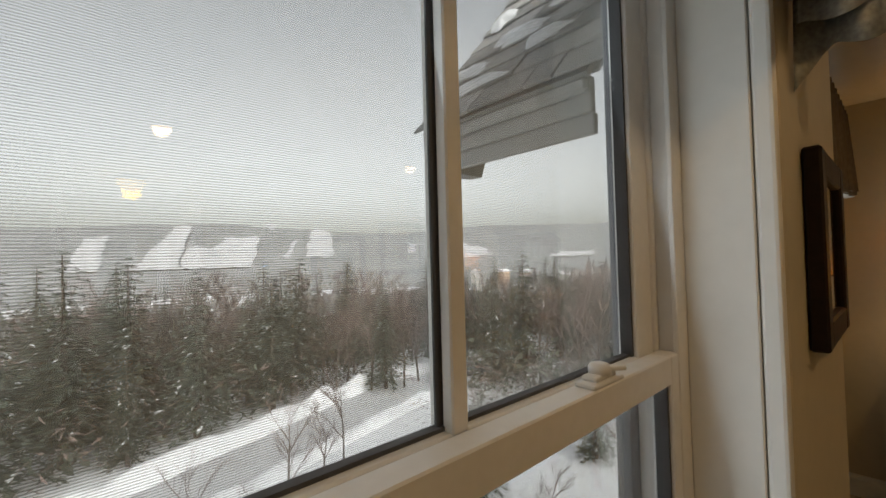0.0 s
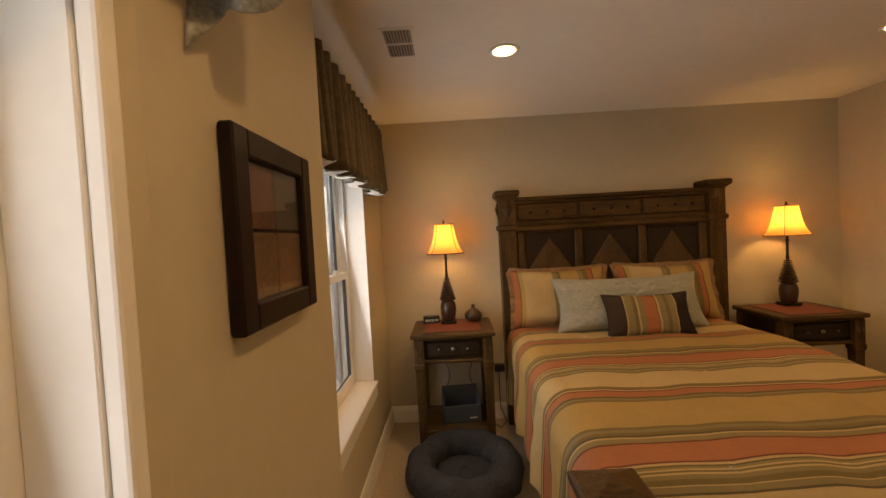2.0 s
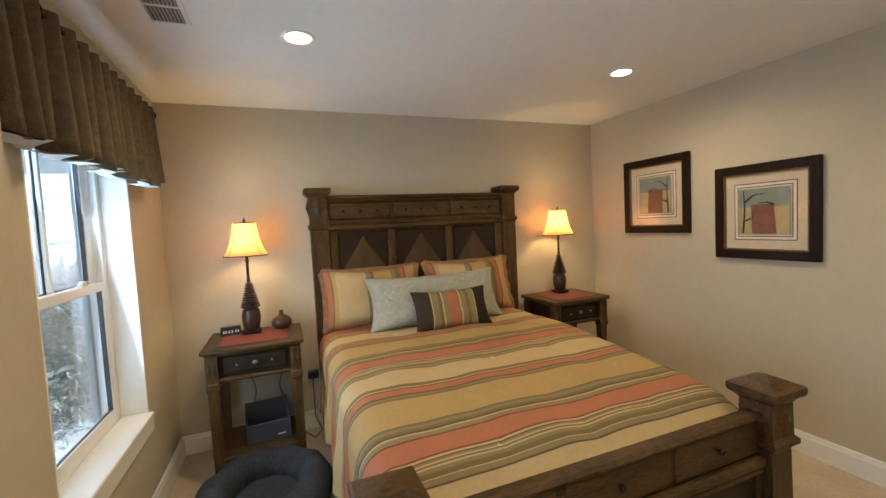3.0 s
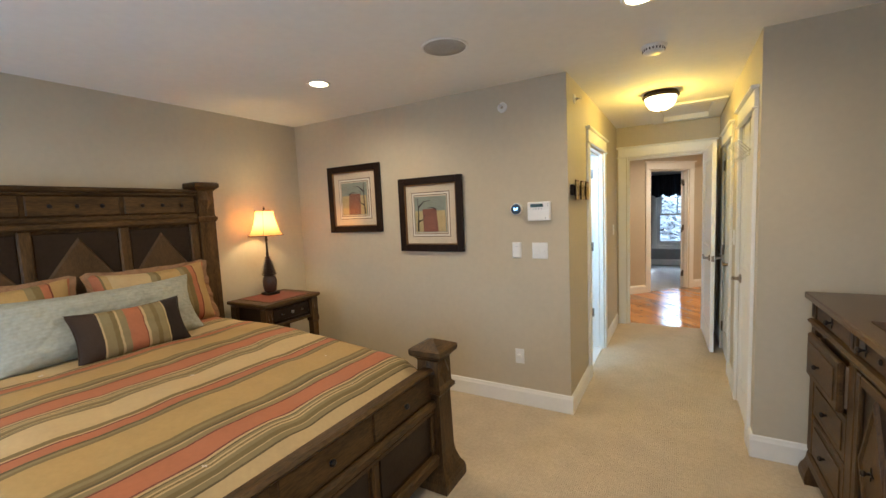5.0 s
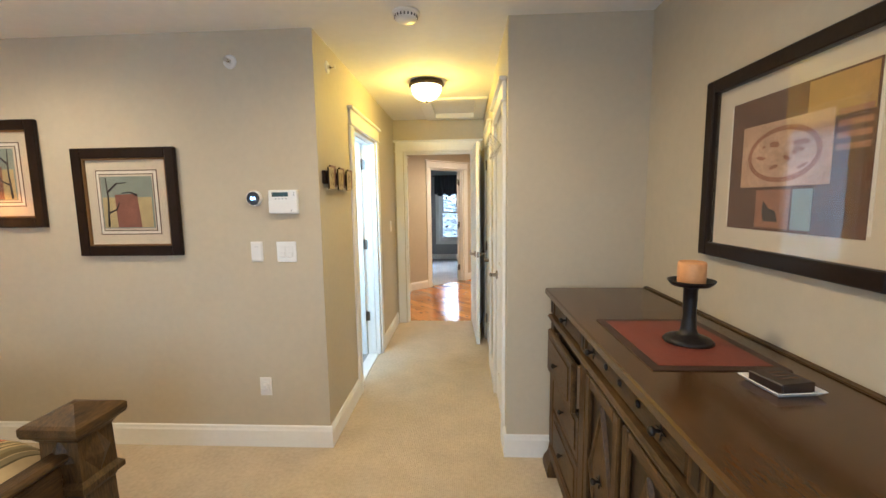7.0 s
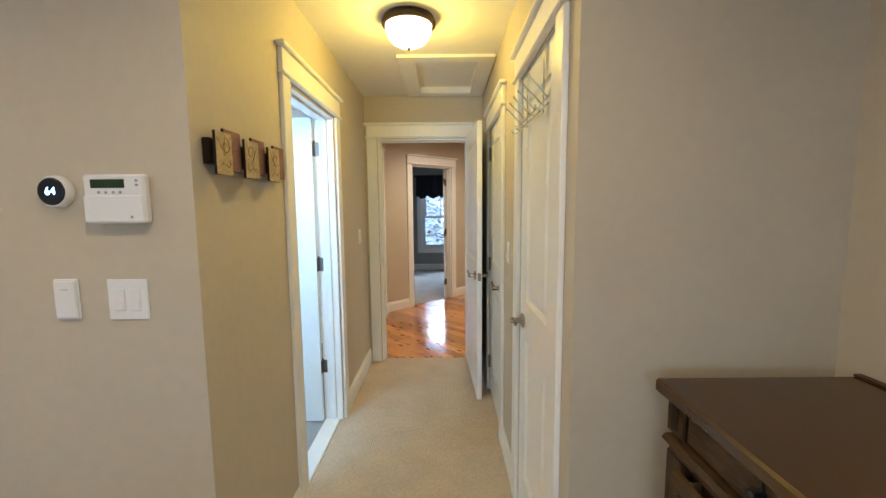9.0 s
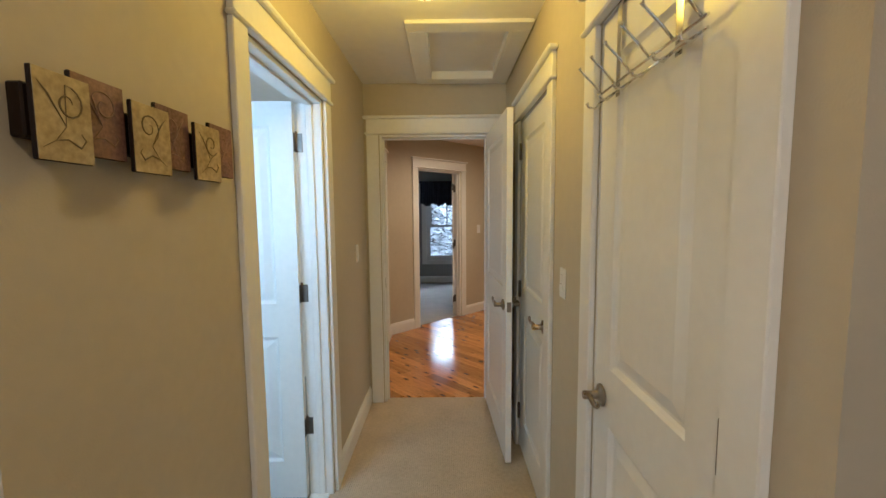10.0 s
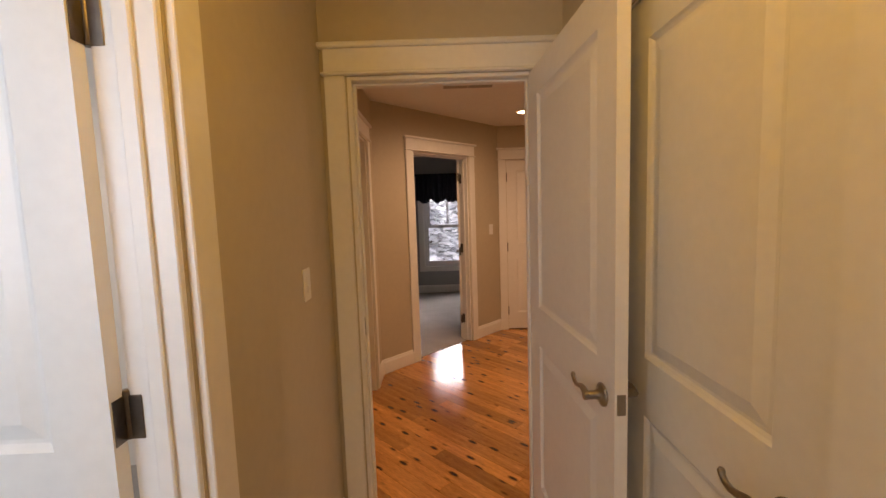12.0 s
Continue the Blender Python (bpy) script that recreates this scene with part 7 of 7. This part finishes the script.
# trees that stand near the road and the house
count = 0
for az in [k * 2.1 - 4 for k in range(52)]:
    for band, (r0, r1) in enumerate(((30, 36), (38, 48), (50, 62))):
        a = radians(az + rng.uniform(-1.4, 1.4))
        r = rng.uniform(r0, r1)
        x, y = r * math.sin(a), r * math.cos(a)
        if y < -4:
            continue
        hh = (1.5 - ground_z(x, y)) * rng.uniform(0.80, 1.10)
        if rng.random() < 0.40:
            plant("c", rng.randrange(3), x, y, hh / 10.0, rng.random() * 6.28)
        else:
            plant("b", rng.randrange(3), x, y, hh / 8.0, rng.random() * 6.28)
for x, y, k, s in ((2.6, 14.5, "b", 0.50), (6.0, 15.5, "b", 0.62), (9.5, 18.0, "b", 0.62), (20.0, 22.5, "b", 0.55), (5.0, 26.5, "c", 0.95), (-0.5, 27.0, "c", 1.10), (-2.6, 24.5, "c", 1.0), (2.2, 29.0, "c", 1.05), (9.5, 27.5, "c", 0.9), (11.6, 29.5, "c", 0.95), (1.8, 25.0, "c", 0.55), (24.0, 20.0, "c", 0.62), (13.5, 26.5, "b", 0.85), (17.5, 25.5, "b", 0.85), (28.0, 14.0, "c", 0.72), (31.0, 18.0, "c", 0.9), (26.0, 8.0, "b", 0.8), (22.0, 5.0, "c", 0.5), (16.0, 7.0, "b", 0.5), (18.5, 10.0, "c", 0.42), (13.0, 5.0, "c", 0.36), (11.5, 8.0, "b", 0.4), (12.4, 11.6, "c", 0.46), (4.0, 13.0, "b", 0.42), (7.8, 16.6, "b", 0.5), (20.0, 13.0, "b", 0.6), (9.0, 5.5, "b", 0.32), (25.5, 11.0, "c", 0.6), (30.0, 6.0, "c", 0.8)):
    plant(k, rng.randrange(3), x, y, s, rng.random() * 6.28)
for x, y, s in ((0.9, -17.0, 0.52), (-0.6, -19.0, 0.6), (2.6, -20.0, 0.65), (-2.5, -22.0, 0.7), (0.2, -25, 0.8)):
    plant("c", 3, x, y, s, rng.random() * 6.28)

# woods farther off
vs, fs = [], []
for k in range(2600):
    a = radians(rng.uniform(-40, 110))
    r = 62 + 330 * rng.random() ** 1.4
    x, y = r * math.sin(a), r * math.cos(a)
    if y < 2:
        continue
    z = ground_z(x, y) - 0.3
    h, w = rng.uniform(5, 10), rng.uniform(1.6, 3.0)
    b = len(vs)
    if rng.random() < 0.6:
        ring = [(x + w * rng.uniform(0.6, 1.2) * math.cos(t), y + w * rng.uniform(0.6, 1.2) * math.sin(t), z + h * rng.uniform(0.10, 0.3)) for t in (0, 1.05, 2.1, 3.14, 4.2, 5.2)]
        mid = [(x + w * 0.5 * rng.uniform(0.5, 1.3) * math.cos(t), y + w * 0.5 * rng.uniform(0.5, 1.3) * math.sin(t), z + h * rng.uniform(0.45, 0.62)) for t in (0.5, 1.6, 2.6, 3.7, 4.7, 5.8)]
        vs += ring + mid + [(x, y, z + h)]
        for i in range(6):
            j = (i + 1) % 6
            fs += [(b + i, b + j, b + 6 + i), (b + j, b + 6 + j, b + 6 + i), (b + 6 + i, b + 6 + j, b + 12)]
    else:
        for q in range(9):
            t = rng.random() * 6.28
            b = len(vs)
            ex, ey, ez = x + w * 1.1 * math.cos(t), y + w * 1.1 * math.sin(t), z + h * rng.uniform(0.5, 0.85)
            vs += [(x, y, z + h * rng.uniform(0.05, 0.45)), (ex, ey, ez), (ex * 0.3 + x * 0.7 + 0.25, ey * 0.3 + y * 0.7, ez + rng.uniform(-0.5, 0.4))]
            fs.append((b, b + 1, b + 2))
# the woods' pale grey carries the haze
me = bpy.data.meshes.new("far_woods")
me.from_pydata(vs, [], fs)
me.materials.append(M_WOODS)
tagged(new("far_woods", me), "mixed winter woods filling the valley, greyed by painted haze", "woods", kind="stuff")


# undergrowth between the trees
M_BRUSH = material("winter_brush", (0.215, 0.168, 0.150), 0.95, var=0.4, scale=0.5, spec=0.0)


def road_line(t):
    return Vector((-6 + 42 * t, 15.2 + 9.5 * math.sin(t * 2.4), 0))


lane = [road_line(i / 40) for i in range(41)]
vs, fs, gv, gf, wv, wf = [], [], [], [], [], []
for k in range(5200):
    a = radians(rng.uniform(-12, 104))
    r = 23 + 50 * rng.random() ** 0.8
    x, y = r * math.sin(a), r * math.cos(a)
    if y < 1.5 or min((p.x - x) ** 2 + (p.y - y) ** 2 for p in lane) < 21 or (y < 16 and x < 9) or (48 < math.degrees(a) < 66 and (r < 25 or 31 < r < 42)) or (math.degrees(a) > 46 and r < 23):
        continue
    z = ground_z(x, y) - 0.1
    h = rng.uniform(1.0, 2.6) * (1 + r / 60)
    green = rng.random() < 0.30 and r > 24
    v, f = (gv, gf) if green else (vs, fs)
    for q in range(24):
        o = Vector((x + h * rng.gauss(0, 0.24), y + h * rng.gauss(0, 0.24), z + h * rng.uniform(0.05, 1.0) ** 0.8))
        d = Vector((rng.gauss(0, 1), rng.gauss(0, 1), rng.gauss(0.5, 0.7))).normalized() * h * rng.uniform(0.10, 0.28)
        sd = d.cross(Vector((rng.gauss(0, 1), rng.gauss(0, 1), 0.3))).normalized() * h * (0.035 if green else 0.010) * rng.uniform(0.6, 1.6)
        b = len(v)
        v += [o - sd, o + d * 0.5 + sd * 1.2, o + d, o + d * 0.4 - sd]
        f.append((b, b + 1, b + 2, b + 3))
        if rng.random() < 0.045:
            b = len(wv)
            w2 = h * rng.uniform(0.02, 0.05)
            wv += [(o.x - w2, o.y, o.z + 0.03), (o.x, o.y - w2, o.z + 0.05), (o.x + w2, o.y, o.z + 0.02), (o.x, o.y + w2, o.z + 0.06)]
            wf.append((b, b + 1, b + 2, b + 3))
for nm, v, f, mt, lab in (("brush", vs, fs, M_BRUSH, "tangled bare brown brush in the snow"), ("evergreen_scrub", gv, gf, M_NEEDLE, "low dark evergreen scrub in the snow"), ("snow_clumps", wv, wf, M_SNOW, "snow lying on the brush")):
    me = bpy.data.meshes.new(nm)
    me.from_pydata(v, [], f)
    me.materials.append(mt)
    tagged(new(nm, me), lab, nm.split("_")[0], kind="stuff")


# snowy road with banks
def ribbon(name, off0, off1, lift, mat, label, bank=0.0):
    vs, fs = [], []
    N, Wd = 60, 6
    for i in range(N + 1):
        p, q = road_line(i / N), road_line(i / N + 0.01)
        d = (q - p).normalized()
        nrm = Vector((-d.y, d.x, 0))
        for j in range(Wd + 1):
            w = off0 + (off1 - off0) * j / Wd
            o = p + nrm * w
            z = ground_z(o.x, o.y) + lift + bank * math.sin(math.pi * j / Wd) * (0.75 + 0.5 * noise.noise(Vector((i * 0.5, off0, 1))))
            vs.append((o.x, o.y, z))
    for i in range(N):
        for j in range(Wd):
            a = i * (Wd + 1) + j
            fs.append((a, a + 1, a + Wd + 2, a + Wd + 1))
    me = bpy.data.meshes.new(name)
    me.from_pydata(vs, [], fs)
    me.polygons.foreach_set("use_smooth", [True] * len(me.polygons))
    me.materials.append(mat)
    tagged(new(name, me), label, name.split("_")[0], kind="structure")


ribbon("road", -1.7, 1.7, 0.08, M_SNOWROAD, "snow-packed grey lane with tyre marks")
ribbon("snow_bank", 1.7, 3.4, 0.02, M_SNOW, "ploughed white snow bank along the lane", 1.1)
ribbon("snow_bank", -3.2, -1.7, 0.02, M_SNOW, "ploughed white snow bank along the lane", 0.6)
# houses in the valley
for k in range(9):
    az, r = 47 + 3.2 * k + rng.uniform(-1, 1), rng.uniform(330, 430)
    x, y = r * math.sin(radians(az)), r * math.cos(radians(az))
    z = ground_z(x, y) + 18 + rng.uniform(-3, 3)
    hs = thing("far_house", pose(x, y, z, 0, 0, rng.uniform(0, 90)), "distant house with a snowy roof in the valley", "house", "valley houses")
    simple(hs, "wall", (-6, -4, -20), (6, 4, 5), M_HOUSEFAR if k % 3 else M_TRIMGREY, 0)
    bm = bmesh.new()
    v = [bm.verts.new(p) for p in ((-6.5, -4.6, 4.8), (6.5, -4.6, 4.8), (6.5, 4.6, 4.8), (-6.5, 4.6, 4.8), (-6.5, 0, 8.2), (6.5, 0, 8.2))]
    for f in ((0, 1, 5, 4), (2, 3, 4, 5), (0, 4, 3), (1, 2, 5), (0, 3, 2, 1)):
        bm.faces.new([v[i] for i in f])
    part("roof", bm, M_RUN, hs, "snow-covered roof")

# gabled roof end over the second window, seen from the first
rf = thing("roof_gable", (1.06, 0.62, 1.99), "weathered shingle roof corner with grey trim and patches of snow", "roof", kind="structure")
SLP = 1.25
RX, RY = 1.40, 0.47


def rp(name, a, b, mat, bev=0.003, label="", m=None):
    bm = bmesh.new()
    bx(bm, a, b, bev, m=m)
    return part(name, bm, mat, rf, label)


TILT = Matrix.Rotation(-math.atan(SLP), 4, "Y")
SLEN = RX * math.sqrt(1 + SLP * SLP)
rp("deck", (0.0, -0.16, -0.03), (SLEN, RY - 0.005, -0.012), M_TRIMGREY, 0.001, m=TILT)
deck2 = Matrix.Translation((2 * RX, 0, 0)) @ Matrix.Rotation(math.pi, 4, "Z") @ TILT
rp("deck", (0.0, -RY, -0.03), (SLEN, 0.16, -0.004), M_SHINGLE, 0.001, m=deck2)
rp("fascia", (0.028, -0.16, -0.10), (0.050, RY - 0.03, -0.012), M_TRIMGREY, 0.003, "grey painted fascia board")
rp("crown_moulding", (0.005, -0.16, -0.055), (0.028, RY - 0.02, -0.018), M_TRIMGREY, 0.008)
rp("gutter_board", (0.040, -0.16, -0.150), (0.060, RY - 0.045, -0.098), M_TRIMGREY, 0.003)
rp("soffit", (0.06, -0.16, -0.055), (0.42, RY - 0.05, -0.044), M_TRIMGREY, 0.002, m=TILT)
rp("rake_board", (0.02, RY - 0.03, -0.14), (SLEN, RY - 0.006, -0.031), M_TRIMGREY, 0.003, m=TILT)
bm = bmesh.new()
v = [bm.verts.new(p) for y in (RY - 0.10, RY - 0.04) for p in ((0.055, y, -0.152), (0.21, y, -0.152), (0.30, y, 0.10), (0.055, y, -0.05))]
for f in ((0, 1, 2, 3), (7, 6, 5, 4), (0, 4, 5, 1), (1, 5, 6, 2), (2, 6, 7, 3), (3, 7, 4, 0)):
    bm.faces.new([v[i] for i in f])
part("rake_return", bm, M_TRIMGREY, rf, "boxed eave return")
rs = random.Random(9)
course, lo = 0.0, -0.015
ci = 0
while course < SLEN - 0.02:
    y = -0.17 - rs.uniform(0, 0.12)
    while y < RY + 0.004:
        w = rs.uniform(0.09, 0.24)
        y1 = min(y + w - 0.004, RY + 0.006)
        if y1 - y > 0.02:
            bm = bmesh.new()
            th = rs.uniform(0.007, 0.013)
            bx(bm, (0, y, 0), (0.165, y1, th), 0.0015, m=TILT @ Matrix.Translation((course + lo + rs.uniform(-0.006, 0.004), 0, 0.012 - 0.006)) @ pose(0, 0, 0, 0, 4.5, 0))
            part("shingle", bm, M_SHINGLE, rf)
        y += w
    course += 0.118
    ci += 1
for sx, sy, a, b, k in ((0.38, 0.20, 0.05, 0.10, 1), (0.66, 0.05, 0.16, 0.12, 2), (0.98, 0.16, 0.20, 0.17, 3), (0.25, 0.36, 0.03, 0.08, 4), (0.62, 0.38, 0.07, 0.05, 5), (1.35, 0.1, 0.25, 0.22, 6), (0.49, -0.02, 0.04, 0.10, 7), (0.13, 0.25, 0.02, 0.12, 8), (0.26, 0.05, 0.025, 0.09, 9)):
    bm = bmesh.new()
    N = 20
    c = bm.verts.new(TILT @ Vector((sx, sy, 0.036)))
    prev = []
    for ring, (f, z) in enumerate(((0.6, 0.034), (1.0, 0.014))):
        row = []
        for i in range(N):
            t = 2 * math.pi * i / N
            wob = 1 + 0.75 * noise.noise(Vector((math.cos(t) * 1.6, math.sin(t) * 1.6, k * 3.3))) + 0.35 * noise.noise(Vector((math.cos(t) * 5, math.sin(t) * 5, k)))
            row.append(bm.verts.new(TILT @ Vector((sx + a * f * wob * math.cos(t), min(sy + b * f * wob * math.sin(t), RY - 0.01), z))))
        if not prev:
            for i in range(N):
                bm.faces.new((c, row[i], row[(i + 1) % N]))
        else:
            for i in range(N):
                bm.faces.new((prev[i], row[i], row[(i + 1) % N], prev[(i + 1) % N]))
        prev = row
    part("snow_patch", bm, M_SNOW, rf, "patch of snow", True)

# ---------- landing floor boards ----------
flr = tagged(new("floor_landing"), "glossy honey heart-pine floor boards with dark knots", "floor", kind="structure")
PW = 0.098
lens = (0.9, 1.25, 1.6, 2.1)
pmesh = []
for ln in lens:
    bm = bmesh.new()
    bx(bm, (0, 0, -0.022), (ln - 0.0012, PW - 0.0016, -0.003), 0.0009)
    pmesh.append(mesh_of("plank", bm, M_PINE))
rng = random.Random(4)
dv, ev = Vector((-R2, R2, 0)), Vector((R2, R2, 0))
x0, x1, y0, y1 = -1.7, 1.28, PY - 0.1, -6.03
k = int(math.floor((x0 + y0) * R2 / PW))
while k * PW < (x1 + y1) * R2:
    c = k * PW
    # the board's line: ev * c + dv * s, cut to the landing
    s0 = max((R2 * c - x1) / R2, (y0 - R2 * c) / R2) - rng.uniform(0, 0.8)
    s1 = min((R2 * c - x0) / R2, (y1 - R2 * c) / R2)
    s = s0
    while s < s1 and s1 > s0:
        i = rng.randrange(4)
        if s + lens[i] <= s1:
            me = pmesh[i]
        else:
            bm = bmesh.new()
            bx(bm, (0, 0, -0.022), (max(0.02, s1 - s), PW - 0.0016, -0.003), 0.0009)
            me = mesh_of("plank", bm, M_PINE)
        o = new("plank", me)
        o.parent = flr
        o.matrix_world = Matrix.Translation(ev * c + dv * s) @ Matrix(((dv.x, -ev.x, 0, 0), (dv.y, -ev.y, 0, 0), (0, 0, 1, 0), (0, 0, 0, 1)))
        s += lens[i]
    k += 1
